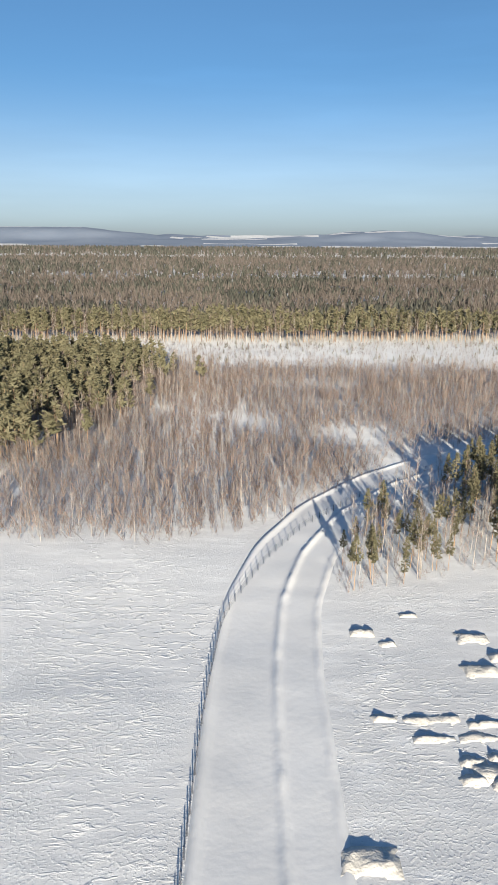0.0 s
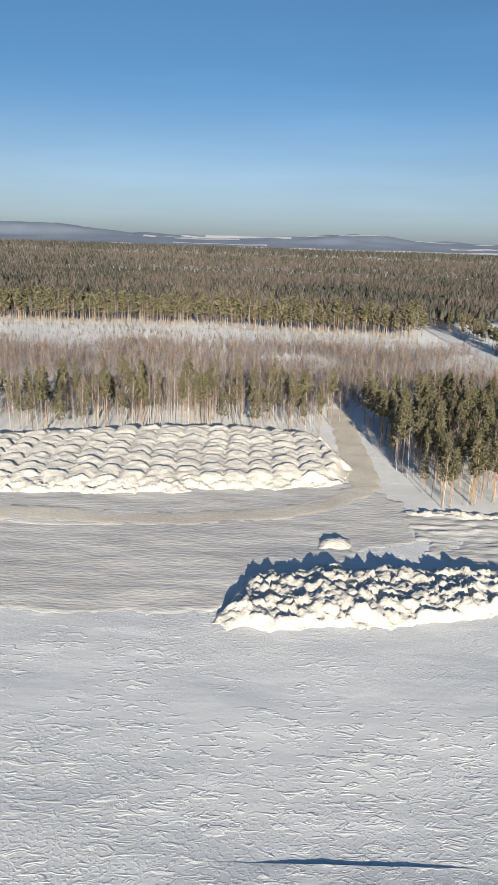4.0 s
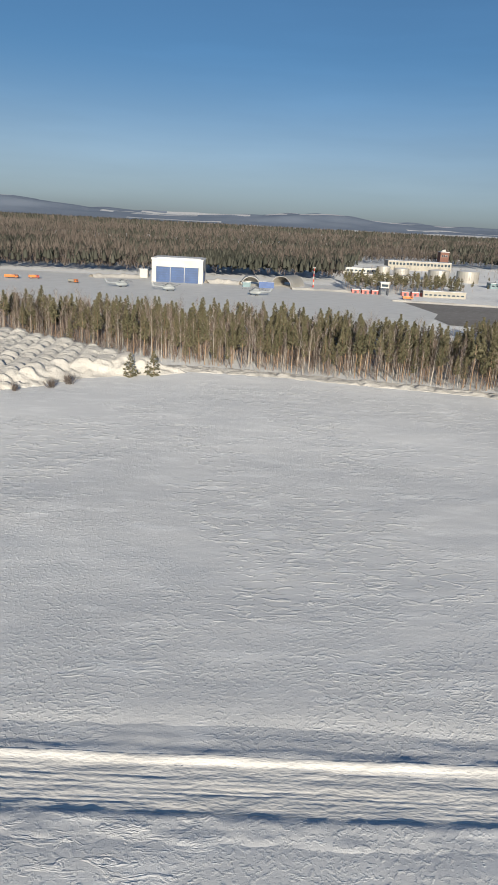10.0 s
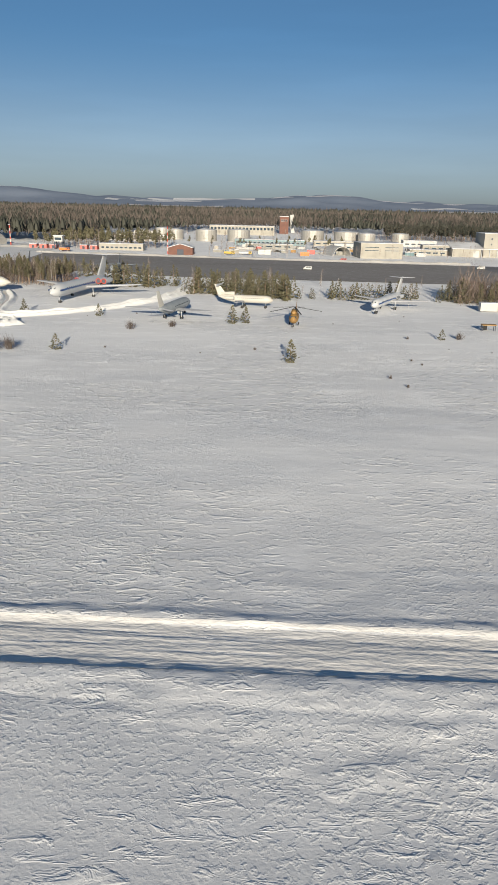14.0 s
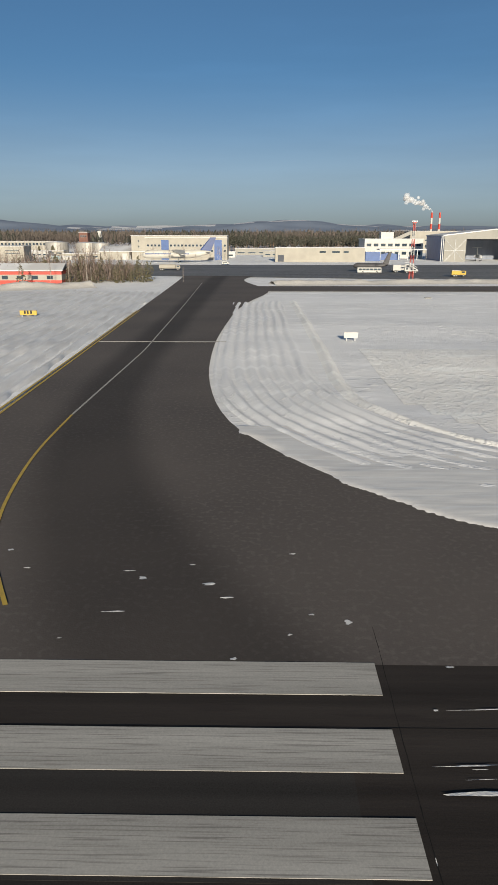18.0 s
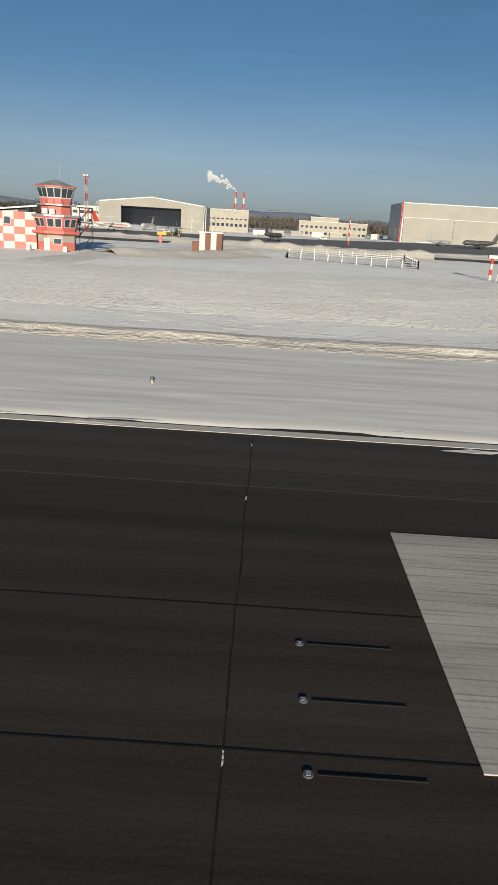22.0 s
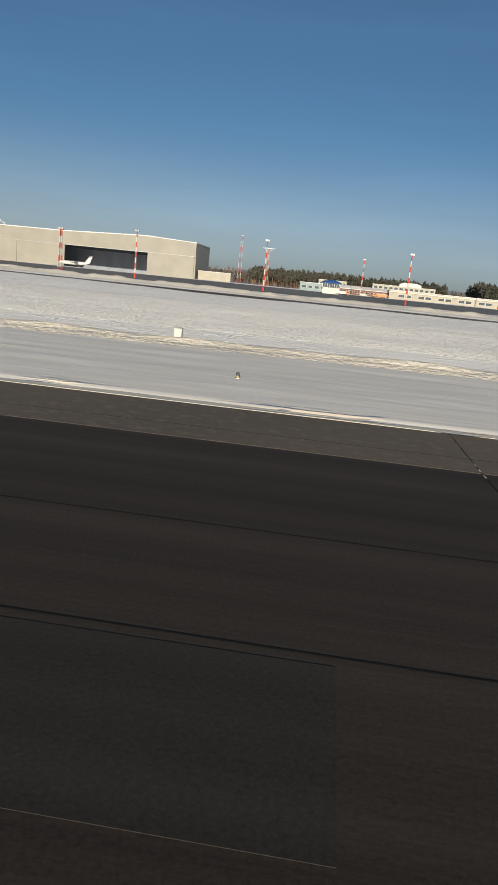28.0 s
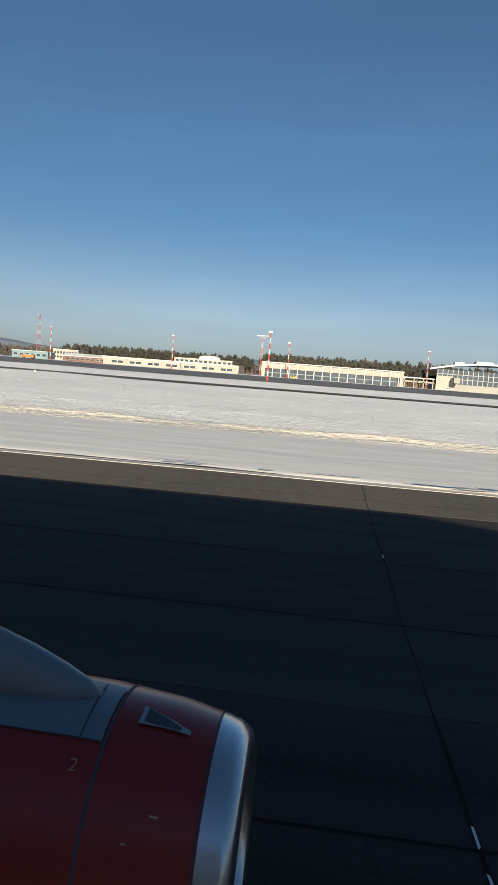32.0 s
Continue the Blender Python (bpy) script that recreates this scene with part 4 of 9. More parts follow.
def forest_band(y0, y1, gap, x0, x1, seed, scale):
    poly = [(x0, y1), (x0, max(y0, float(np.interp(x0, [p[0] for p in FRONT], [p[1] for p in FRONT]))))] + [(x, max(y, y0)) for x, y in FRONT if x0 < x < x1 and y < y1] + [(x1, max(y0, 520)), (x1, y1)]
    if y0 > 660:
        poly = [(x0, y0), (x1, y0), (x1, y1), (x0, y1)]
    x, y = strewn(poly, gap, seed)
    rng = np.random.default_rng(seed)
    bare = fbm(x / 45, y / 45, 71) + 0.12 * rng.normal(size=len(x)) > 0.49
    size = rng.uniform(0.75, 1.15, len(x)) * scale
    turn = rng.uniform(0, 6.28, len(x))
    z = ground_height(x, y) * 0
    sown("distant_forest", CONE, x[~bare], y[~bare], z[~bare], size[~bare], turn[~bare], M_FARWOOD, "distant evergreen forest canopy on flat land")
    sown("distant_birches", [twigs(rng, 10, 13, 0.25, 0.2, 0.34, 0.2)], x[bare], y[bare], z[bare], size[bare], turn[bare], M_FARTWIG, "distant leafless birch stands among pines")


FILL = [(286, 150), (300, 168), (320, 184), (306, 200), (297, 228), (295, 245), (299, 335), (284, 335), (285, 200)]
pinewood(FILL, 4.2, 221, "pines beside a cut road", lite=True, scale=0.8)
birchwood(FILL, 5.0, 222, "birches beside a cut road", scale=0.8)
forest_band(285, 420, 3.0, -260, 480, 201, 1.0)
forest_band(420, 700, 4.3, -380, 760, 202, 1.0)
forest_band(520, 700, 5.5, 760, 1500, 203, 1.0)
forest_band(700, 1500, 8.5, -750, 1000, 204, 1.35)
forest_band(700, 1200, 9, 1000, 1900, 207, 1.15)
forest_band(1500, 3300, 20, -1500, 2400, 205, 2.1)
edge = [(-260, 286), (100, 298), (180, 303), (262, 282), (270, 292), (180, 318), (100, 316), (-260, 306)]
pinewood(edge, 3.0, 210, "forest edge of tall pines", lite=True, scale=1.2)
birchwood(edge, 2.8, 211, "birches along the forest edge", scale=1.2)
thicket([(-170, 240), (140, 240), (290, 262), (262, 282), (180, 303), (100, 298), (-170, 288)], 2.0, 212, "low scrub dotting a snowy clearing", scale=0.42, thin=lambda x, y: np.clip(5 * (fbm(x / 9, y / 6, 213) - 0.34), 0.1, 0.95))
pinewood([(-170, 244), (140, 244), (290, 262), (262, 280), (180, 300), (100, 294), (-170, 284)], 4.0, 214, "young pines dotting a snowy clearing", young=True, scale=0.2, thin=lambda x, y: np.clip(4 * (fbm(x / 14, y / 8, 215) - 0.48), 0, 0.8))

# ---- hills on the horizon ----
hx, hy = np.arange(-4600, 4900, 40.0), np.arange(3200, 4900, 60.0)
X, Y = np.meshgrid(hx, hy)
Z = (60 + 66 * step(fbm(X / 1100 + 3.1, Y / 900, 81, 4), 0.25, 0.75)) * step(Y, 3250, 4600) + 10 * (fbm(X / 160, Y / 160, 88) - 0.5) - 3
ny, nx = X.shape
idx = np.arange(nx * ny).reshape(ny, nx)
q = np.stack([idx[:-1, :-1], idx[:-1, 1:], idx[1:, 1:], idx[1:, :-1]], -1).reshape(-1, 4)
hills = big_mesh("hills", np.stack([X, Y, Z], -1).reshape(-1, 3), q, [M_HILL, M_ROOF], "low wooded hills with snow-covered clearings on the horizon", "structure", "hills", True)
cx, cy = (X[:-1, :-1] + 20).ravel(), (Y[:-1, :-1] + 30).ravel()
band = fbm(cx / 900, cy / 150, 93, 3) + 0.10 * (fbm(cx / 120, cy / 60, 95, 2) - 0.5)
clear = ((band > 0.44) & (cy > 3670) & (cy < 3800)) | ((band > 0.56) & (cy > 3900) & (cy < 4040)) | ((band > 0.64) & (cy > 4150))
hills.data.polygons.foreach_set("material_index", clear.astype(np.int32))


# ---- buildings ----
def zat(x, y):
    return float(rise(x, y))


def windows_row(parent, x0, x1, y, z0, z1, count, fill=0.7, glass=None):
    """Recessed panes with a frame, spread along a wall that faces -y."""
    w = (x1 - x0) / count
    for k in range(count):
        a, b = x0 + w * (k + 0.5 - fill / 2), x0 + w * (k + 0.5 + fill / 2)
        win = part("window", Geo().box(a, y - 0.05, z0, b, y + 0.03, z1), M_WHITE, parent)
        part("pane", Geo().box(a + 0.08, y - 0.07, z0 + 0.08, b - 0.08, y - 0.05, z1 - 0.08), glass or M_GLASS, win)


def gable_roof(g, x0, y0, x1, y1, z, h, over=0.3, thick=0.25, along="x"):
    if along == "x":
        m = (y0 + y1) / 2
        for s, e in ((y0 - over, m), (y1 + over, m)):
            g.add([(x0 - over, s, z), (x1 + over, s, z), (x1 + over, e, z + h), (x0 - over, e, z + h), (x0 - over, s, z + thick), (x1 + over, s, z + thick), (x1 + over, e, z + h + thick), (x0 - over, e, z + h + thick)],
                  [(0, 1, 2, 3), (4, 5, 6, 7), (0, 1, 5, 4), (1, 2, 6, 5), (2, 3, 7, 6), (3, 0, 4, 7)])
    else:
        m = (x0 + x1) / 2
        for s, e in ((x0 - over, m), (x1 + over, m)):
            g.add([(s, y0 - over, z), (s, y1 + over, z), (e, y1 + over, z + h), (e, y0 - over, z + h), (s, y0 - over, z + thick), (s, y1 + over, z + thick), (e, y1 + over, z + h + thick), (e, y0 - over, z + h + thick)],
                  [(0, 1, 2, 3), (4, 5, 6, 7), (0, 1, 5, 4), (1, 2, 6, 5), (2, 3, 7, 6), (3, 0, 4, 7)])
    return g


def block(name, label, x0, y0, w, d, h, mat, roof=None, rows=(), rz=0, group="", category="building", parapet=0.2, door=None):
    """A plain flat-roofed building: walls, roof slab, rows of windows (z0, z1, count) on the front, a door."""
    t = thing(name, label, category, x0, y0, zat(x0, y0), rz, group)
    part("wall", Geo().box(0, 0, -0.3, w, d, h), mat, t)
    part("roof", Geo().box(-0.15, -0.15, h, w + 0.15, d + 0.15, h + parapet), roof or M_ROOF, t)
    for z0, z1, n in rows:
        windows_row(t, 0.4, w - 0.4, 0.0, z0, z1, n)
    if door:
        a, b, z, m = door
        part("door", Geo().box(a, -0.07, 0, b, 0.02, z), m, t)
    return t


# hangar with three blue doors
h = thing("hangar", "white hangar with three tall blue sliding doors", "hangar", 379.3, 300, 0)
W, D, H = 22.2, 22.0, 9.6
part("wall", Geo().box(0, 0.5, -0.2, 1.9, D, H).box(W - 1.9, 0.5, -0.2, W, D, H).box(1.9, 0.5, 6.6, W - 1.9, 1.2, H).box(1.9, D - 0.5, -0.2, W - 1.9, D, H), M_WHITE, h)
part("roof", Geo().box(-0.2, 0.3, H, W + 0.2, D + 0.2, H + 0.5).box(2.0, 3, H + 0.5, W - 1, D - 3, H + 0.75), M_ROOF, h)
for k in range(3):
    a = 1.95 + k * 6.12
    dr = part("door", Geo().box(a, 0.72, -0.1, a + 6.0, 0.95, 6.55), M_DOOR, h, "tall blue ribbed door")
    for r in range(6):
        part("rib", Geo().box(a + 0.1, 0.64, 0.6 + r * 1.0, a + 5.9, 0.72, 0.72 + r * 1.0), M_BLUE, dr)
for k in (1, 2):
    part("post", Geo().box(1.95 + k * 6.12 - 0.16, 0.6, -0.1, 1.95 + k * 6.12 + 0.04, 0.72, 6.6), M_WHITE, h)
part("side_door", Geo().box(W - 0.02, 6, 0, W + 0.08, 14, 4.6), M_BLUE, h, "blue door in the side wall")
block("annex", "small white annex beside a hangar", 371.5, 318, 3.6, 5, 3.8, M_WHITE)


def arch_shelter(x, y, r, length, rz, mat, label):
    t = thing("arch_shelter", label, "shelter", x, y, zat(x, y), rz, "arched shelters")
    n = 14
    pts = [(r * math.cos(math.pi * i / n), r * 0.95 * math.sin(math.pi * i / n)) for i in range(n + 1)]
    inner = [(0.94 * a, 0.94 * b) for a, b in pts]
    for k in range(6):
        g = Geo()
        y0, y1 = length * k / 6, length * (k + 1) / 6 - 0.06
        v = [(a, yy, b) for yy in (y0, y1) for a, b in pts] + [(a, yy, b) for yy in (y0, y1) for a, b in inner]
        m = n + 1
        f = [(i, i + 1, m + i + 1, m + i) for i in range(n)] + [(2 * m + i, 3 * m + i, 3 * m + i + 1, 2 * m + i + 1) for i in range(n)]
        f += [(i, 2 * m + i, 2 * m + i + 1, i + 1) for i in range(n)] + [(m + i, m + i + 1, 3 * m + i + 1, 3 * m + i) for i in range(n)]
        part("shell_panel", g.add(v, f), mat, t)
    part("end_wall", Geo().profile(pts[1:-1], length - 0.4, length - 0.2), mat, t)
    return t


arch_shelter(422.5, 304, 4.3, 11, 0, M_WHITE, "white arched fabric shelter on the apron")
arch_shelter(436, 306, 5.0, 16, -25, M_ALU, "large ribbed arched shelter with pale skin")
arch_shelter(597.5, 289, 4.0, 12, 18, M_WHITE, "white arched shelter beside a shed")


def container(x, y, w, d, h, mat, label, rz=0):
    t = thing("container", label, "container", x, y, zat(x, y), rz, "site containers")
    part("body", Geo().box(0, 0, 0, w, d, h), mat, t)
    for k in range(int(w / 0.5)):
        part("rib", Geo().box(0.12 + k * 0.5, -0.05, 0.15, 0.3 + k * 0.5, 0.0, h - 0.15), mat, t)
    part("roof", Geo().box(-0.05, -0.05, h, w + 0.05, d + 0.05, h + 0.1), M_ROOF, t)
    return t


container(426, 296.5, 6.5, 2.6, 2.6, M_BLUE, "blue cargo container on the snowy apron")
container(419, 297, 3.4, 2.4, 2.0, M_TEAL, "blue-green site container on the apron")
container(609.0, 129.8, 3.2, 1.6, 1.5, M_WHITE, "white site container among small pines")
container(612.2, 130.0, 4.4, 1.6, 1.5, M_CREAM, "pale cream site container on snow")


def checkmast(x, y, h, r=0.2, bands=9, base=0.0, lamps=True, label="red and white banded floodlight mast"):
    """A banded pole with a floodlight frame at its head."""
    t = thing("floodlight_mast", label, "mast", x, y, zat(x, y) + base, 0, "floodlight masts")
    for k in range(bands):
        z0, z1 = h * k / bands, h * (k + 1) / bands
        f0, f1 = 1 - 0.45 * k / bands, 1 - 0.45 * (k + 1) / bands
        part("band", Geo().tube((0, 0, z0), (0, 0, z1), r * f0, r * f1, 8), M_RED if k % 2 == 0 else M_WHITE, t)
    if lamps:
        part("platform", Geo().box(-0.55, -0.35, h, 0.55, 0.35, h + 0.1), M_STEEL, t)
        for k in range(3):
            part("floodlight", Geo().box(-0.5 + k * 0.36, -0.5, h + 0.12, -0.22 + k * 0.36, -0.3, h + 0.42), M_STEEL, t)
    return t


def lattice_mast(x, y, h, w=0.9, bands=7, base=0.0, label="red and white lattice floodlight mast"):
    """Four banded legs with cross bracing, tapering to a lamp head."""
    t = thing("lattice_mast", label, "mast", x, y, zat(x, y) + base, 0, "lattice masts")
    for k in range(bands):
        z0, z1 = h * k / bands, h * (k + 1) / bands
        a, b = w * (1 - 0.6 * k / bands) / 2, w * (1 - 0.6 * (k + 1) / bands) / 2
        m = M_RED if k % 2 == 0 else M_WHITE
        sec = part("section", Geo().tube((-a, -a, z0), (-b, -b, z1), 0.06, n=4).tube((a, -a, z0), (b, -b, z1), 0.06, n=4).tube((-a, a, z0), (-b, b, z1), 0.06, n=4).tube((a, a, z0), (b, b, z1), 0.06, n=4), m, t)
        for p, q in (((-a, -a), (b, -b)), ((a, -a), (-b, -b)), ((-a, a), (b, b)), ((-a, -a), (-b, b)), ((a, -a), (b, b))):
            part("brace", Geo().tube((*p, z0), (*q, z1), 0.035, n=3), m, sec)
    part("platform", Geo().box(-0.5, -0.5, h, 0.5, 0.5, h + 0.12), M_RED, t)
    for k in range(4):
        part("floodlight", Geo().box(-0.62 + k * 0.34, -0.62, h + 0.15, -0.4 + k * 0.34, -0.4, h + 0.5), M_STEEL, t)
    return t


lattice_mast(749.0, 165.5, 12.6)
lattice_mast(809.3, 176, 12.8)
lattice_mast(965.0, 158, 10.6, 0.8)
lattice_mast(1003.0, 156.5, 9.6, 0.8)
lattice_mast(1007, 430, 28, 2.2, 9, label="tall red and white lattice radio tower behind a hangar")
checkmast(527.6, 275, 10.5, 0.2, 9, label="red and white banded stack beside a brick shed", lamps=False)
checkmast(451, 313, 8.5, 0.3, 7, label="red and white banded mast at the apron's edge")
for x, y, z in ((1046.8, 186.3, 12.6), (1084.1, 186.9, 12.5), (1076.0, 283.3, 14.8), (1129.2, 282.2, 14.8), (1178.2, 271.7, 14.6), (1177.9, 183.3, 12.8), (1233.9, 284.2, 15.9), (1256.0, 186, 12.6), (1012, 186, 12.0)):
    checkmast(x, y, z - zat(x, y) + 0.6, 0.24)
for x, y, z in ((1165.1, 297.2, 17.2), (1036.5, 300, 15.5)):
    m = lattice_mast(x, y, z - 0.4, 0.8, 7, label="lattice light mast with a wide crossbar")
    part("crossbar", Geo().box(-2.6, -0.12, z, 2.6, 0.12, z + 0.2).tube((-2.0, 0, z), (0, 0, z - 1.2), 0.06, n=4).tube((2.0, 0, z), (0, 0, z - 1.2), 0.06, n=4), M_STEEL, m)
checkmast(876.0, 200, 7.6, 0.28, 7, label="red and white banded pole beside the apron", lamps=False)
checkmast(921.0, 176, 8.0, 0.2, 7, label="red and white banded apron pole", lamps=True)

# works and tanks on the far side of the first apron
block("workshop", "long cream workshop with a band of windows", 523, 505, 46, 14, 6.2, M_CREAM, rows=((3.4, 5.2, 18),))
t = thing("boiler_house", "dark red brick tower block with a conveyor shaft", "building", 573.0, 552)
part("wall", Geo().box(0, 0, 0, 6.8, 8, 12.6), M_BRICK, t)
part("roof", Geo().box(-0.2, -0.2, 12.6, 7, 8.2, 13.0), M_ROOF, t)
part("shaft", Geo().add([(9.4, 27, 0), (12.4, 27, 0), (12.4, 30, 0), (9.4, 30, 0), (8.4, 27, 13.6), (11.2, 27, 14.2), (11.2, 30, 14.2), (8.4, 30, 13.6)], [(3, 2, 1, 0), (4, 5, 6, 7), (0, 1, 5, 4), (1, 2, 6, 5), (2, 3, 7, 6), (3, 0, 4, 7)]), M_WHITE, t, "pale slanting shaft")
windows_row(t, 0.8, 6, 0.0, 9.0, 10.5, 3)


def tank(x, y, r, h, label="pale storage tank with a stair rail"):
    t = thing("storage_tank", label, "tank", x, y, zat(x, y), 0, "fuel tanks")
    for k in range(4):
        part("course", Geo().tube((0, 0, h * k / 4), (0, 0, h * (k + 1) / 4 - 0.03), r * (1 if k % 2 else 0.995), n=24), M_ALU, t)
    part("roof", Geo().tube((0, 0, h), (0, 0, h + 0.5), r * 1.01, r * 0.3, n=24), M_ROOF, t)
    for k in range(10):
        a = -2.2 + 0.14 * k
        part("stair", Geo().box(r * 1.04 * math.cos(a) - 0.25, r * 1.04 * math.sin(a) - 0.2, h * k / 10, r * 1.04 * math.cos(a) + 0.25, r * 1.04 * math.sin(a) + 0.2, h * k / 10 + 0.15), M_STEEL, t)
    return t


for x, y, r, h in ((531, 398, 6.0, 6.2), (549, 402, 6.4, 6.3), (592, 424, 6.8, 6.2), (612, 420, 7.6, 6.0), (622, 408, 5.0, 5.8), (512, 410, 4.6, 5.6), (644, 425, 5.2, 5.4), (503, 418, 4.0, 6.0)):
    tank(x, y, r, h)
block("pump_house", "long low green pump house with a snowy roof", 549, 362, 36, 6, 2.8, M_TEAL, rows=((0.9, 1.9, 16),))
block("shed", "low white shed with a snow-covered roof", 496.2, 292.5, 18.4, 5, 2.6, M_CREAM, rows=((0.7, 1.5, 9),))
block("depot", "pale grey depot building behind tanks", 480, 435, 26, 10, 3.4, M_WHITE, rows=((1.2, 2.4, 10),))
t = thing("brick_shed", "orange brick shed with a snowy gable roof", "shed", 528.2, 272)
part("wall", Geo().box(0, 0, 0, 9.5, 7, 2.6), M_BRICK, t)
part("gable", Geo().profile([(0, 2.6), (9.5, 2.6), (4.75, 4.0)], 0, 7), M_BRICK, t)
part("roof", gable_roof(Geo(), 0, 0, 9.5, 7, 2.6, 1.45, along="y"), M_ROOF, t)
part("door", Geo().box(3.5, -0.06, 0, 6, 0.02, 2.1), M_DARK, t)
t = thing("booth", "white booth on a dark stilted frame", "booth", 477.5, 291)
part("cabin", Geo().box(0, 0, 3.0, 3.6, 3, 5.2), M_WHITE, t)
part("roof", Geo().box(-0.3, -0.3, 5.2, 3.9, 3.3, 5.5), M_ROOF, t)
part("pane", Geo().box(0.4, -0.05, 3.6, 3.2, 0.0, 4.6), M_GLASS, t)
for a, b in ((0.2, 0.2), (3.4, 0.2), (0.2, 2.8), (3.4, 2.8)):
    part("leg", Geo().box(a - 0.2, b - 0.2, 0, a + 0.2, b + 0.2, 3.0), M_DARK, t)
for k in range(9):
    x = 466 + k * 4.3
    if not 478 < x < 485:
        block("hut", "row hut with dark red front and snowy roof", x, 294, 3.0, 3, 1.6, M_PINK, group="row huts", category="hut", door=(1.0, 2.0, 1.2, M_DARK))
block("sheet_hangar", "pale sheet-metal hangar with a dark slot window", 603.4, 277, 16.8, 14, 5.8, M_CREAM, rows=((2.9, 3.3, 2), (4.1, 4.5, 2)), rz=6)
t = thing("works_garage", "low cream works garage with an open bay under a snowy roof", "garage", 645.3, 302, zat(645, 302), 3)
part("wall", Geo().box(0, 0, -0.3, 12.2, 9, 3.3), M_CREAM, t)
part("roof", Geo().add([(-0.5, -0.6, 3.3), (19.6, -0.6, 3.3), (19.6, 9.3, 5.4), (-0.5, 9.3, 5.4), (-0.5, -0.6, 3.6), (19.6, -0.6, 3.6), (19.6, 9.3, 5.7), (-0.5, 9.3, 5.7)], [(3, 2, 1, 0), (4, 5, 6, 7), (0, 1, 5, 4), (1, 2, 6, 5), (2, 3, 7, 6), (3, 0, 4, 7)]), M_ROOF, t)
part("rear_wall", Geo().box(12.2, 8.6, -0.3, 19.4, 9, 5.2), M_DARK, t)
for a in (12.4, 15.8, 19.1):
    part("post", Geo().box(a, -0.3, -0.3, a + 0.25, -0.05, 3.3), M_STEEL, t)
part("door", Geo().box(9.0, -0.07, 0, 11.4, 0.02, 2.6), M_WHITE, t)
container(563, 285, 5, 2.4, 1.8, M_WHITE, "long white site container by the apron")
container(580, 283, 3.6, 2.0, 1.6, M_ORANGE, "orange site container by the apron")
container(551, 287, 4.0, 2.0, 1.7, M_CREAM, "cream site container beside the apron")

# workshop with the parked heavy airlifter before it
t = block("maintenance_hall", "cream maintenance hall with two window rows and tall blue panels", 658.5, 303, 41, 14, 9.8, M_CREAM)
for z0, z1 in ((5.4, 6.4), (3.0, 4.2)):
    for a, b, n in ((6.4, 12.6, 4), (16.2, 35.2, 12), (39.2, 40.8, 1)):
        windows_row(t, a, b, 0.0, z0, z1, n)
for z0 in (5.0, 7.2):
    windows_row(t, 2.6, 3.6, 0.0, z0, z0 + 0.9, 1)
for a in (12.8, 35.5):
    part("blue_panel", Geo().box(a, -0.14, -0.1, a + 3.2, 0.02, 8.2), M_BLUE, t, "tall blue wall panel")
part("cornice", Geo().box(5.8, -0.3, 8.9, 41.2, -0.0, 9.3), M_WHITE, t)
t = block("service_building", "long low cream service building on the apron", 719.6, 281, 35.5, 12, 5.3, M_CREAM, door=(1.0, 3.4, 2.6, M_DARK))
for a, b in ((17.5, 20), (22.5, 25.5), (27, 29)):
    part("slot_window", Geo().box(a, -0.06, 3.4, b, 0.02, 4.1), M_GLASS, t)
block("blue_store", "small blue sheet-metal store beside the apron", 757, 292, 6, 6, 3.6, M_BLUE)
block("works_hall", "wide white works hall with layered roofs", 762, 330, 27, 20, 8.5, M_WHITE, rows=((5.2, 6.6, 8), (1.5, 3.0, 8)))
block("roof_cabin", "small white plant room on a works roof", 772, 345, 6, 5, 11.4, M_WHITE)
t = thing("canopy_store", "open canopied store with a blue tarpaulin", "store", 764, 300)
part("roof", Geo().box(0, 0, 4.2, 20, 8, 4.6), M_ROOF, t)
for k in range(6):
    part("post", Geo().box(0.2 + k * 3.9, 0, 0, 0.5 + k * 3.9, 0.3, 4.2), M_STEEL, t)
part("tarpaulin", Geo().profile([(0.5, 0), (9, 0), (9, 2.2), (4.5, 3.2), (0.5, 2.2)], 2, 7), M_BLUE, t)

# big-span hangar, doors open
t = thing("open_hangar", "grey gabled hangar with its great doors slid open", "hangar", 786.5, 283)
W, D, E, R = 41.0, 30.0, 9.9, 12.3
part("side_wall", Geo().box(0, 1.0, -0.2, 0.5, D, E), M_BLUE, t, "blue-grey side wall")
part("side_wall", Geo().box(W - 0.5, 1.0, -0.2, W, D, E), M_GREY, t)
part("rear_wall", Geo().box(0.5, D - 0.5, -0.2, W - 0.5, D, E), M_HALL, t)
part("fascia", Geo().profile([(0, 8.7), (W, 8.7), (W, E), (W / 2, R), (0, E)], 0.0, 0.9), M_GREY, t)
part("roof", gable_roof(Geo(), 0, 0.9, W, D, E, R - E, 0.3, 0.35, "y"), M_ROOF, t)
for a in (0.1, W - 8.7):
    leaf = part("door_leaf", Geo().box(a, -0.35, -0.1, a + 8.6, -0.05, 8.9), M_GREY, t, "grey sliding door leaf with cross bracing")
    for p, q in (((a + 0.2, 0), (a + 8.4, 8.6)), ((a + 0.2, 8.6), (a + 8.4, 0)), ((a + 0.2, 4.3), (a + 8.4, 4.3)), ((a + 4.3, 0), (a + 4.3, 8.7))):
        part("brace", Geo().tube((p[0], -0.42, p[1]), (q[0], -0.42, q[1]), 0.09, n=4), M_STEEL, leaf)
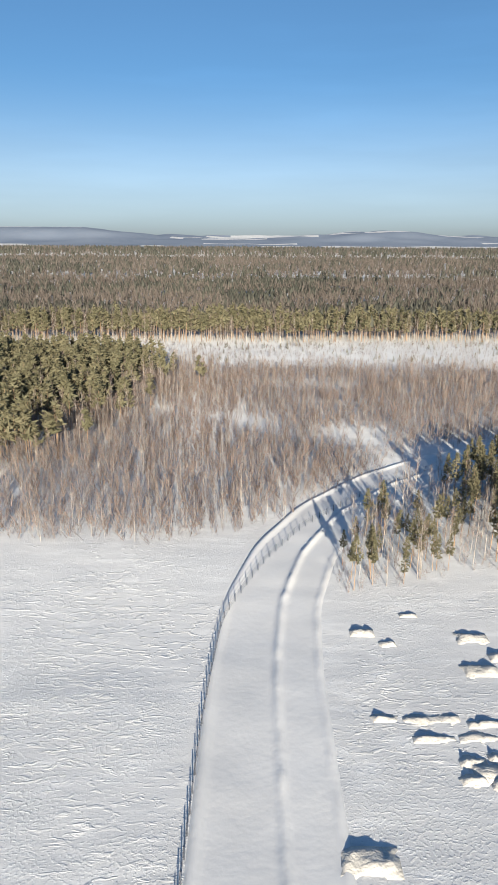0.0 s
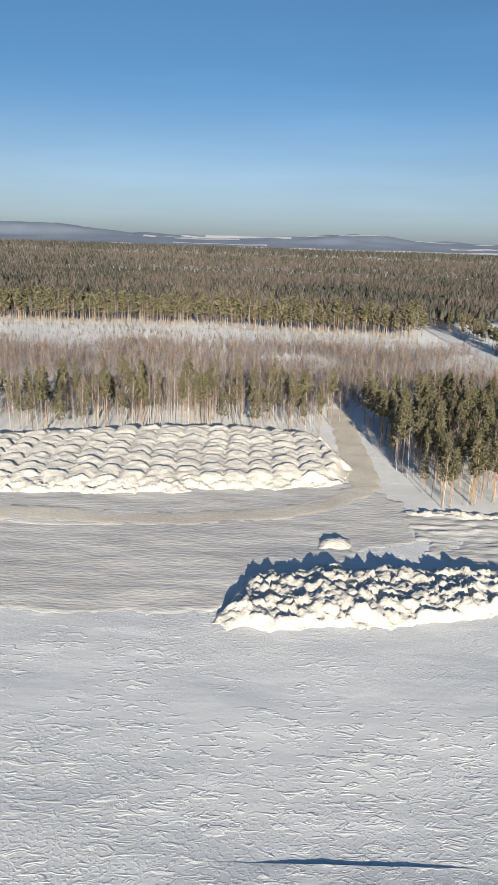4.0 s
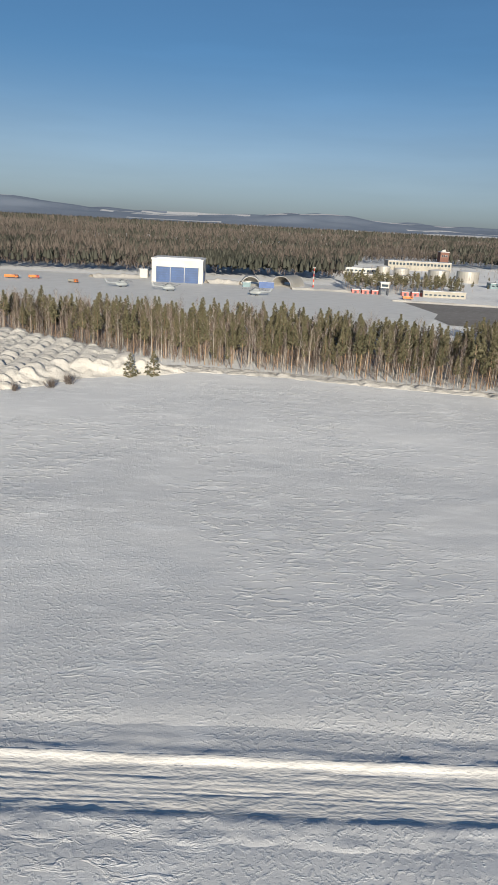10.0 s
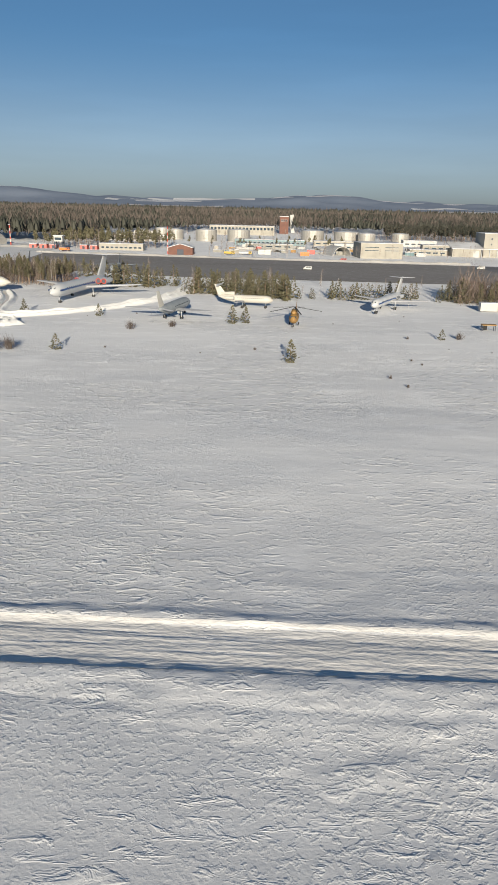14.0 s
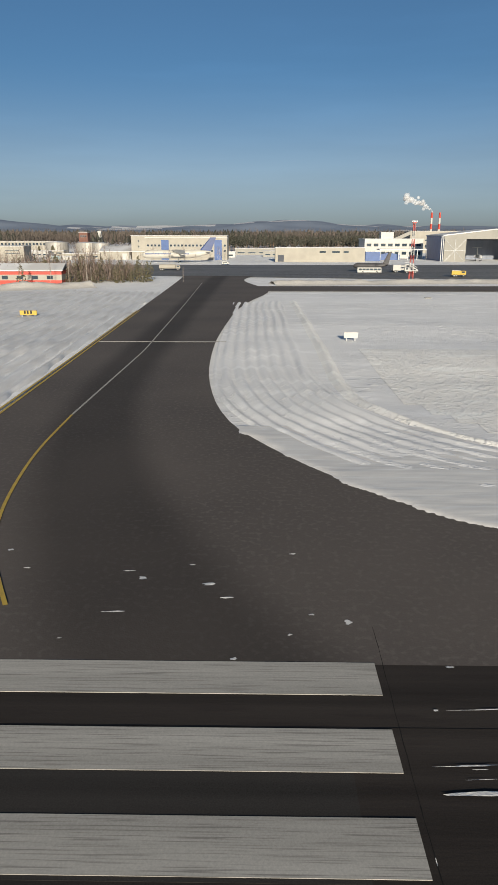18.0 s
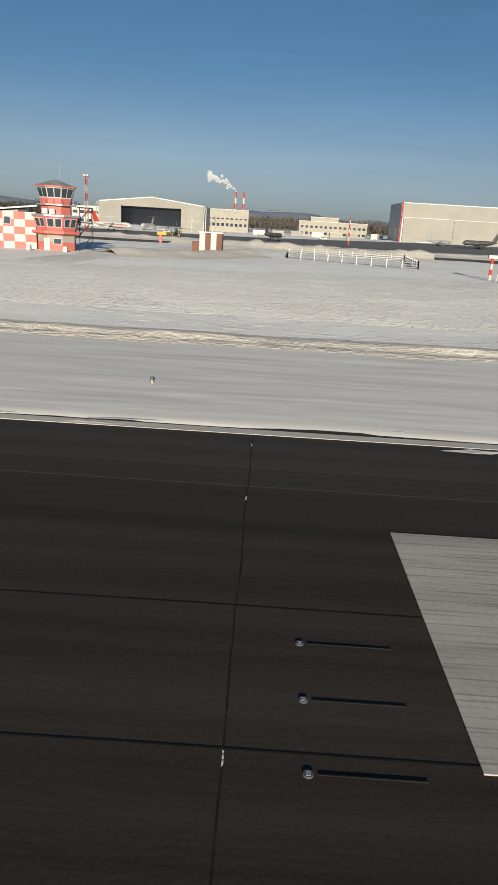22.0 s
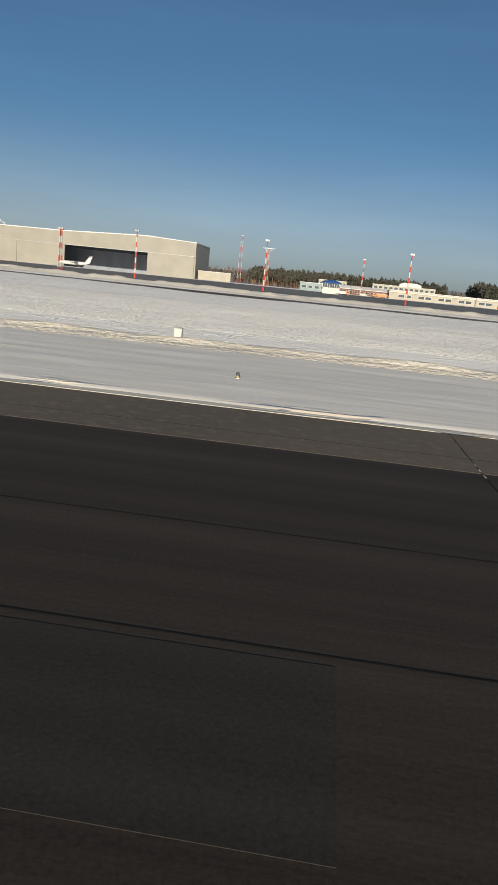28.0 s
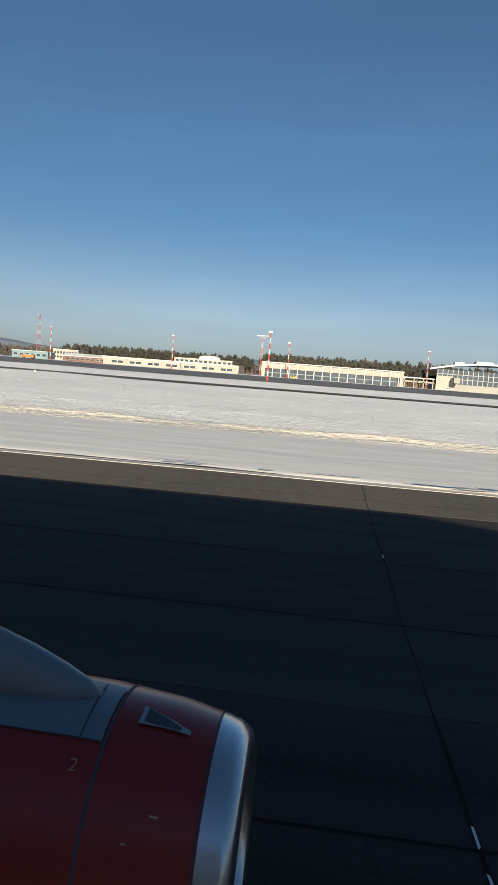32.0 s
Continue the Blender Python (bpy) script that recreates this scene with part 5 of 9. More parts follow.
for a in (-1.2, W + 0.2):
    part("rail_frame", Geo().box(a, -0.4, 0, a + 0.25, -0.1, 9.6).box(a + 0.75, -0.4, 0, a + 1.0, -0.1, 9.6).box(a, -0.4, 9.4, a + 1.0, -0.1, 9.7), M_STEEL, t)
for k in range(3):
    part("roof_truss", Geo().box(1, 6 + k * 8, 8.2, W - 1, 6.3 + k * 8, 8.7), M_DARK, t)
block("power_hall", "pale power hall with a slanting gallery roof", 806, 440, 34, 16, 12.8, M_CREAM, rows=((3, 5, 12), (7, 8, 12)))
t = thing("conveyor", "slanting covered conveyor to a power hall", "conveyor", 790, 438)
part("gallery", Geo().add([(0, 0, 4), (0, 3, 4), (16, 3, 11), (16, 0, 11), (0, 0, 6.2), (0, 3, 6.2), (16, 3, 13.2), (16, 0, 13.2)], [(0, 1, 2, 3), (7, 6, 5, 4), (0, 4, 5, 1), (1, 5, 6, 2), (2, 6, 7, 3), (3, 7, 4, 0)]), M_GREY, t)
part("trestle", Geo().box(1, 1, 0, 1.6, 2, 4.6).box(8, 1, 0, 8.6, 2, 7.6), M_STEEL, t)
M_STEAM = material("white_steam", (0.90, 0.90, 0.90), (0.80, 0.80, 0.81), 1.0, 0.3, 2.0, spec=0.0)
M_STEAM.node_tree.nodes["Principled BSDF"].inputs["Alpha"].default_value = 0.28
for x in (829.2, 834.6):
    t = thing("chimney", "slim red and white banded chimney", "chimney", x, 486, 0, 0, "chimneys")
    for k in range(7):
        part("band", Geo().tube((0, 0, 3.6 * k), (0, 0, 3.6 * k + 3.6), 1.0 - 0.05 * k, 0.95 - 0.05 * k, 12), M_RED if k % 2 == 0 else M_WHITE, t)
block("office", "two-storey cream office with rows of windows", 868, 360, 34, 12, 7.4, M_CREAM, rows=((1.2, 2.6, 14), (4.2, 5.6, 14)))
block("penthouse", "small cream penthouse on an office roof", 874, 366, 14, 5, 9.4, M_CREAM)
for k in range(7):
    container(846 + k * 9, 330 + (k % 3) * 9, 5.5, 2.4, 2.2, (M_WHITE, M_CREAM, M_GREY)[k % 3], "site container beside the works road")

# the long grey hangar
HX, HY = 907.0, 294.0
t = thing("long_hangar", "very long beige hangar with one doorway open", "hangar", HX, HY, 0.6)
L_, D, E = 99.5, 32.0, 15.6
part("side_wall", Geo().box(0, 0.8, -0.8, 0.6, D, E), M_STEEL, t, "dark grey side wall")
part("side_wall", Geo().box(L_ - 0.6, 0.8, -0.8, L_, D, E), M_GREY, t)
part("rear_wall", Geo().box(0.6, D - 0.6, -0.8, L_ - 0.6, D, E), M_HALL, t)
part("fascia", Geo().profile([(0, 10.2), (L_, 10.2), (L_, E), (L_ * 0.80, E + 1.0), (L_ * 0.74, E + 1.0), (L_ * 0.42, E), (0, E)], 0, 0.8), M_GREY, t)
part("roof", Geo().profile([(-0.2, E), (L_ * 0.42, E), (L_ * 0.74, E + 1.0), (L_ * 0.80, E + 1.0), (L_ + 0.2, E), (L_ + 0.2, E + 0.35), (L_ * 0.80, E + 1.35), (L_ * 0.74, E + 1.35), (L_ * 0.42, E + 0.35), (-0.2, E + 0.35)], -0.2, D), M_ROOF, t)
for a, b in ((0.6, 21.0), (21.1, 40.0), (40.1, 42.4), (78.8, 98.9)):
    leaf = part("door_leaf", Geo().box(a, 0.12 if a < 30 else 0.2, -0.7, b, 0.5, 10.2), M_GREY, t, "tall beige door leaf")
    if b - a > 5:
        part("grille", Geo().box(a + 6, 0.04, 0.5, a + 14, 0.12, 1.1), M_STEEL, leaf)
part("gutter", Geo().box(0, -0.12, 10.1, L_, 0.0, 10.3), M_STEEL, t)
part("gutter", Geo().box(-0.35, -0.3, -0.6, -0.1, 0.1, E + 0.4).box(-0.8, -0.3, -0.6, -0.6, 0.1, E + 0.4), M_RED, t, "red downpipe at the corner")
for k in range(4):
    part("roof_truss", Geo().box(42, 6 + k * 7, 9.6, 79, 6.3 + k * 7, 10.1), M_DARK, t)
part("sign", Geo().box(-0.12, 6, 1.0, -0.02, 16, 6.0), M_WHITE, t, "white board on the side wall")
block("stone_annex", "cream annex with a battlemented top beside a hangar", 1007.5, 297, 14, 10, 3.6, M_CREAM)

# terminal side
block("round_office", "cream office with rounded roof and window band", 1058, 330, 13, 8, 5.4, M_CREAM, rows=((1.2, 2.4, 8), (3.2, 4.6, 8)))
t = thing("watch_office", "white glazed watch office under a blue dome roof", "building", 1061.5, 240, zat(1061, 240))
part("wall", Geo().box(0, 0, 0, 5.6, 4.5, 2.0), M_WHITE, t)
part("glazing", Geo().box(-0.1, -0.1, 2.1, 5.7, 4.6, 3.4), M_GLASS, t)
for k in range(8):
    part("mullion", Geo().box(-0.15 + k * 0.8, -0.16, 2.0, -0.03 + k * 0.8, -0.08, 3.5), M_WHITE, t)
part("roof", Geo().loft([[(2.8 + 3.4 * s * math.cos(6.283 * i / 16), 2.25 + 2.7 * s * math.sin(6.283 * i / 16), z) for i in range(16)] for s, z in ((1.05, 3.4), (1.0, 3.7), (0.7, 4.3), (0.25, 4.6))]), M_BLUE, t, "low blue domed roof")
block("blue_depot", "low blue and white depot by the apron", 1051, 300, 17, 8, 3.2, M_TEAL, rows=((1.0, 2.2, 6),))
t = thing("brick_store", "low brick store with a snowy pitched roof", "building", 1068, 318, zat(1068, 318))
part("wall", Geo().box(0, 0, -0.3, 22, 8, 2.4), M_BRICK, t)
part("roof", gable_roof(Geo(), 0, 0, 22, 8, 2.4, 1.3), M_ROOF, t)
windows_row(t, 1, 21, 0, 0.8, 1.8, 8)
t = block("cargo_terminal", "long low cream terminal with grouped window bays", 1089.5, 313, 64, 16, 3.6, M_CREAM)
for k in range(7):
    a = 4 + k * 8.6
    for j in range(2):
        win = part("window", Geo().box(a + j * 3.0, -0.08, 0.9, a + j * 3.0 + 2.7, 0.02, 2.2), M_WHITE, t)
        part("pane", Geo().box(a + j * 3.0 + 0.12, -0.1, 1.0, a + j * 3.0 + 2.58, -0.08, 2.1), M_GLASS, win)
part("canopy", Geo().box(-0.3, -0.5, 2.9, 64.3, 0, 3.3), M_WHITE, t)
t = block("hotel", "cream building with a stepped white roof line", 1090, 462, 40, 14, 8.0, M_CREAM, rows=((5.6, 7.2, 12),))
part("roof_arch", Geo().profile([(17, 8.2), (17, 9.6), (20, 10.6), (28, 10.6), (31, 9.6), (31, 8.2)], 1, 12), M_WHITE, t)
t = thing("terminal", "cream terminal wing with white fins over dark glazing", "building", 1166.5, 300, zat(1166, 300) - 0.2)
part("wall", Geo().box(0, 1.2, 0, 58.5, 14, 6.4), M_DARK, t)
part("upper_band", Geo().box(0, 0.4, 3.9, 58.5, 1.2, 6.2), M_CREAM, t)
part("end_wall", Geo().box(-1.2, 0, 0, 0, 14, 6.4), M_CREAM, t)
part("end_wall", Geo().box(58.5, 0, 0, 60, 14, 6.4), M_CREAM, t)
part("roof", Geo().box(-1.4, 0.2, 6.4, 60.2, 14, 6.7), M_ROOF, t)
for k in range(17):
    a = k * 3.62
    part("fin", Geo().box(a - 0.18, -0.2, 0, a + 0.18, 0.5, 6.5), M_WHITE, t)
for k in range(16):
    a = k * 3.62
    for j in range(2):
        part("pane", Geo().box(a + 0.35 + j * 1.55, 1.12, 0.5 + 0.0, a + 1.75 + j * 1.55, 1.2, 1.9), M_GLASS, t)
        part("pane", Geo().box(a + 0.35 + j * 1.55, 1.12, 2.3, a + 1.75 + j * 1.55, 1.2, 3.7), M_GLASS, t)
part("balcony_rail", Geo().box(0, 0.9, 1.95, 58.5, 1.1, 2.25), M_TEAL, t)
t = thing("gallery", "low white link gallery with open bays", "building", 1226.5, 300, zat(1226, 300) - 0.2)
part("deck", Geo().box(0, 0, 2.6, 13, 5, 3.2), M_CREAM, t)
part("roof", Geo().box(-0.2, -0.2, 4.3, 13.2, 5.2, 4.7), M_ROOF, t)
for k in range(4):
    part("post", Geo().box(0.3 + k * 4, 0, 0, 0.7 + k * 4, 0.4, 4.3), M_CREAM, t)
t = thing("glass_terminal", "new glass terminal with a dark curved roof", "building", 1240, 298, zat(1240, 298) - 0.2)
part("glazing", Geo().box(0, 1, 3.0, 50, 24, 9.0), M_GLASS, t)
part("lower_wall", Geo().box(0, 0.6, 0, 6.5, 24, 6.2), M_CREAM, t)
part("lower_wall", Geo().box(6.5, 1.0, 0, 50, 24, 3.0), M_GREY, t)
part("roof", Geo().profile([(-3, 8.6), (6, 10.4), (16, 11.6), (50, 12.4), (50, 13.0), (16, 12.3), (6, 11.1), (-3, 9.2)], 0, 25), M_STEEL, t, "dark curved metal roof")
part("roof_light", Geo().box(8, 6, 11.4, 12, 10, 12.6).box(17, 6, 12.1, 24, 12, 13.4), M_WHITE, t)
for k in range(24):
    part("mullion", Geo().box(0.3 + k * 2.1, 0.85, 3.0, 0.48 + k * 2.1, 1.0, 9.0), M_WHITE, t)
for z in (5.0, 7.0):
    part("transom", Geo().box(0, 0.86, z, 50, 1.0, z + 0.14), M_WHITE, t)
part("jet_bridge", Geo().box(6, -7, 3.4, 8.4, 1, 5.6), M_GREY, t)


# the red and white chequered tower
t = thing("control_tower", "small red and white chequered control tower", "tower", 826.1, 73.1, 0, 10)
hut = part("annex", Geo().box(0, 1.2, 0, 4.4, 7.5, 3.7), M_WHITE, t, "chequered annex with lean-to roof")
for i in range(4):
    for j in range(5):
        if (i + j) % 2 == 0:
            part("chequer", Geo().box(i * 1.1, 1.16, j * 0.74, i * 1.1 + 1.1, 1.2, j * 0.74 + 0.74), M_PINK, hut)
for i in range(6):
    for j in range(5):
        if (i + j) % 2 == 0:
            part("chequer", Geo().box(-0.04, 1.2 + i * 1.05, j * 0.74, 0.0, 2.25 + i * 1.05, j * 0.74 + 0.74), M_PINK, hut)
part("roof", Geo().add([(-0.2, 1.0, 3.7), (4.6, 1.0, 4.3), (4.6, 7.7, 4.3), (-0.2, 7.7, 3.7), (-0.2, 1.0, 3.85), (4.6, 1.0, 4.45), (4.6, 7.7, 4.45), (-0.2, 7.7, 3.85)], [(3, 2, 1, 0), (4, 5, 6, 7), (0, 1, 5, 4), (1, 2, 6, 5), (2, 3, 7, 6), (3, 0, 4, 7)]), M_STEEL, t)
win = part("window", Geo().box(1.2, 1.08, 2.4, 1.9, 1.18, 3.2), M_WHITE, hut)
part("pane", Geo().box(1.26, 1.04, 2.46, 1.84, 1.08, 3.14), M_GLASS, win)


def octagon(cx, cy, r, z):
    return [(cx + r * math.cos(math.pi / 8 + math.pi / 4 * i), cy + r * math.sin(math.pi / 8 + math.pi / 4 * i), z) for i in range(8)]


CX, CY = 6.4, 2.0
part("base", Geo().loft([octagon(CX, CY, 2.0, 0), octagon(CX, CY, 2.0, 0.9)]), M_PINK, t)
part("base_band", Geo().loft([octagon(CX, CY, 2.0, 0.9), octagon(CX, CY, 2.0, 1.6)]), M_CREAM, t)
part("walkway", Geo().loft([octagon(CX, CY, 2.1, 1.6), octagon(CX, CY, 2.6, 1.75), octagon(CX, CY, 2.6, 2.0)]), M_PINK, t)
cab = part("lower_cab", Geo().loft([octagon(CX, CY, 2.05, 2.0), octagon(CX, CY, 2.45, 3.4)]), M_PINK, t, "faded red glazed lower cab")
part("slab", Geo().loft([octagon(CX, CY, 2.6, 3.4), octagon(CX, CY, 2.6, 3.6)]), M_STEEL, t)
part("drum", Geo().loft([octagon(CX, CY, 1.6, 3.6), octagon(CX, CY, 1.6, 4.5)]), M_PINK, t)
part("platform", Geo().loft([octagon(CX, CY, 2.1, 4.5), octagon(CX, CY, 2.1, 4.62)]), M_STEEL, t)
part("upper_base", Geo().loft([octagon(CX, CY, 1.65, 4.62), octagon(CX, CY, 1.7, 5.2)]), M_PINK, t)
top = part("upper_cab", Geo().loft([octagon(CX, CY, 1.7, 5.2), octagon(CX, CY, 2.0, 6.25)]), M_WHITE, t, "glazed upper cab")
for i in range(8):
    a0, a1 = math.pi / 8 + math.pi / 4 * i, math.pi / 8 + math.pi / 4 * (i + 1)

    def face(r0, r1, z0, z1, f0, f1):
        q = []
        for r, z, f in ((r0, z0, f0), (r0, z0, f1), (r1, z1, f1), (r1, z1, f0)):
            x = r * (math.cos(a0) * (1 - f) + math.cos(a1) * f)
            y = r * (math.sin(a0) * (1 - f) + math.sin(a1) * f)
            q.append((CX + x * 1.015, CY + y * 1.015, z))
        return q

    for f0, f1 in ((0.05, 0.47), (0.53, 0.95)):
        part("pane", Geo().add(face(1.72, 1.97, 5.3, 6.15, f0, f1), [(0, 1, 2, 3)]), M_GLASS, top)
    for f0, f1 in ((0.12, 0.44), (0.56, 0.88)):
        win = part("frame", Geo().add(face(2.13, 2.40, 2.35, 3.25, f0 - 0.04, f1 + 0.04), [(0, 1, 2, 3)]), M_WHITE, cab)
        part("pane", Geo().add([(CX + (x - CX) * 1.01, CY + (y - CY) * 1.01, z) for x, y, z in face(2.14, 2.38, 2.42, 3.18, f0, f1)], [(0, 1, 2, 3)]), M_GLASS, win)
part("eaves", Geo().loft([octagon(CX, CY, 2.15, 6.25), octagon(CX, CY, 2.15, 6.4)]), M_PINK, t)
part("roof", Geo().loft([octagon(CX, CY, 2.2, 6.4), octagon(CX, CY, 0.25, 7.0)]), M_STEEL, t)
part("aerial", Geo().tube((CX + 0.4, CY, 7.0), (CX + 0.4, CY, 8.6), 0.04, n=5).tube((CX - 1.2, CY - 1.2, 6.4), (CX - 1.2, CY - 1.2, 7.3), 0.03, n=5).tube((CX + 1.6, CY, 4.6), (CX + 1.6, CY, 7.6), 0.03, n=5), M_STEEL, t)
for i in range(16):
    a = 2 * math.pi * i / 16
    part("baluster", Geo().tube((CX + 2.05 * math.cos(a), CY + 2.05 * math.sin(a), 4.6), (CX + 2.05 * math.cos(a), CY + 2.05 * math.sin(a), 5.1), 0.03, n=4), M_BLACK, t)
for k in range(3):
    z = k * 1.5
    part("stair", Geo().box(8.5, 1.8, z + 1.4, 10.0, 3.4, z + 1.5).tube((8.6, 1.8, z), (9.9, 1.8, z + 1.5), 0.06, n=4).tube((10, 1.8, z), (10, 1.8, z + 1.5), 0.05, n=4).tube((8.6, 3.4, z), (8.6, 3.4, z + 1.5), 0.05, n=4).tube((10, 3.4, z), (10, 3.4, z + 1.5), 0.05, n=4), M_BLACK, t, "black steel outside stair")
part("door", Geo().box(5.3, 0.06, 0, 5.9, 0.12, 1.3), M_WHITE, t)
win = part("window", Geo().box(6.2, 0.08, 0.7, 7.1, 0.16, 1.3), M_WHITE, t)
part("pane", Geo().box(6.27, 0.05, 0.76, 7.03, 0.08, 1.24), M_GLASS, win)
for k in range(2):
    part("cooling_unit", Geo().box(5.2 + k * 0.7, -0.1, 3.65, 5.75 + k * 0.7, 0.3, 4.15), M_WHITE, t, "white air-conditioning unit")
for x, y in ((824.0, 72.6), (830.2, 71.9), (833.8, 72.2)):
    tagged(part("concrete_block", Geo().box(x, y, -0.05, x + 0.4, y + 0.4, 0.6), M_WHITE), "small white concrete block in the snow", "block")
t = thing("signal_hut", "red and white striped equipment hut", "hut", 844.6, 92)
for k in range(4):
    part("stripe", Geo().box(0.9 + k * 0.72, 0, 0, 1.62 + k * 0.72, 2.4, 2.5), (M_WHITE, M_BRICK)[k % 2], t)
part("side_box", Geo().box(-0.1, 0.3, 0, 0.9, 2.0, 1.4), M_BRICK, t)
part("roof", Geo().box(0.8, -0.1, 2.5, 3.9, 2.5, 2.65), M_ROOF, t)
part("door", Geo().box(2.4, -0.05, 0, 3.0, 0.02, 1.1), M_WHITE, t)
part("aerial", Geo().tube((1.2, 1, 2.6), (1.2, 1, 3.2), 0.08, n=5).tube((2.4, 1, 2.6), (2.4, 1, 3.3), 0.08, n=5), M_WHITE, t)
t = thing("taxiway_sign", "small yellow taxiway sign on a post", "sign", 834.3, 128)
part("post", Geo().box(0.4, 0, 0, 0.9, 0.3, 1.3), M_PINK, t)
part("board", Geo().box(0, -0.05, 1.3, 1.6, 0.3, 1.8), M_YELLOW, t)


def fence_run(x0, y0, x1, y1, n, h=0.9, label="low grey panel fence round an instrument site"):
    t = thing("fence", label, "fence", x0, y0, 0, 0, "instrument fences")
    for k in range(n + 1):
        f = k / n
        part("post", Geo().box((x1 - x0) * f - 0.06, (y1 - y0) * f - 0.06, -0.1, (x1 - x0) * f + 0.06, (y1 - y0) * f + 0.06, h + 0.12), M_WHITE, t)
    for k in range(n):
        a, b = Vector(((x1 - x0) * (k + 0.06) / n, (y1 - y0) * (k + 0.06) / n, 0)), Vector(((x1 - x0) * (k + 0.94) / n, (y1 - y0) * (k + 0.94) / n, 0))
        for z in (0.25, 0.5, 0.75):
            part("rail", Geo().tube(a + Vector((0, 0, z)), b + Vector((0, 0, z)), 0.07, n=4), M_STEEL, t)


fence_run(856.8, 90, 871, 80, 9)
fence_run(857.4, 106, 873.5, 102, 9)
fence_run(871, 80, 873.5, 102, 8)
fence_run(856.8, 90, 857.4, 106, 7)
for x, y in ((876.5, 57.5), (875.5, 68.8)):
    t = thing("weather_post", "red and white instrument post on a white frame", "instrument", x, y, 0, 0, "weather posts")
    for k in range(4):
        part("band", Geo().tube((0, 0, k * 0.5), (0, 0, k * 0.5 + 0.5), 0.16, n=8), M_RED if k % 2 else M_WHITE, t)
    part("frame", Geo().tube((0.5, -0.5, 0), (0.8, 0, 1.4), 0.06, n=4).tube((1.4, -0.5, 0), (1.1, 0, 1.4), 0.06, n=4).tube((0.8, 0, 1.4), (1.1, 0, 1.4), 0.06, n=4), M_WHITE, t)
    part("head", Geo().box(-0.4, -0.2, 2.0, 0.6, 0.2, 2.3), M_WHITE, t)
t = thing("runway_instrument", "slim red and white instrument mast with small dishes", "instrument", 764.3, 94)
for k in range(6):
    part("band", Geo().tube((0, 0, k * 0.65), (0, 0, k * 0.65 + 0.65), 0.1, n=6), M_RED if k % 2 == 0 else M_WHITE, t)
part("arm", Geo().box(-0.8, -0.1, 3.4, 0.8, 0.1, 3.55).box(-0.5, -0.1, 3.9, 0.6, 0.1, 4.0), M_WHITE, t)
part("base", Geo().box(-0.4, -0.4, -0.1, 0.4, 0.4, 0.3), M_RED, t)


# ---- aircraft ----
def fuselage(length, r, nose=0.14, tail=0.36, up=0.5, n=14):
    """Rings from nose (x = length) to tail (x = 0)."""
    rings = []
    for k in range(17):
        s = k / 16
        if s < tail:
            f = 0.16 + 0.84 * math.sin(math.pi / 2 * (s / tail)) ** 0.8
            dz = (1 - s / tail) ** 1.5 * r * up
        elif s > 1 - nose:
            q = (s - 1 + nose) / nose
            f, dz = math.sqrt(max(0.004, 1 - q * q)), -0.18 * r * q * q
        else:
            f, dz = 1.0, 0.0
        rings.append([(s * length, r * f * math.cos(2 * math.pi * i / n), dz + r * f * math.sin(2 * math.pi * i / n)) for i in range(n)])
    return Geo().loft(rings)


def blade(root, tip, root_chord, tip_chord, thick):
    """A tapered wing or fin between two leading-edge points, with a lens-shaped section."""
    root, tip = Vector(root), Vector(tip)
    span = (tip - root).normalized()
    nrm = span.cross(Vector((-1, 0, 0))).normalized()
    rings = []
    for p, c in ((root, root_chord), (tip, tip_chord)):
        rings.append([p + Vector((-c * s, 0, 0)) + nrm * (c * thick * h) for s, h in ((0, 0), (0.12, 0.5), (0.4, 0.62), (1, 0.04), (1, -0.04), (0.4, -0.4), (0.12, -0.38))])
    return Geo().loft(rings)


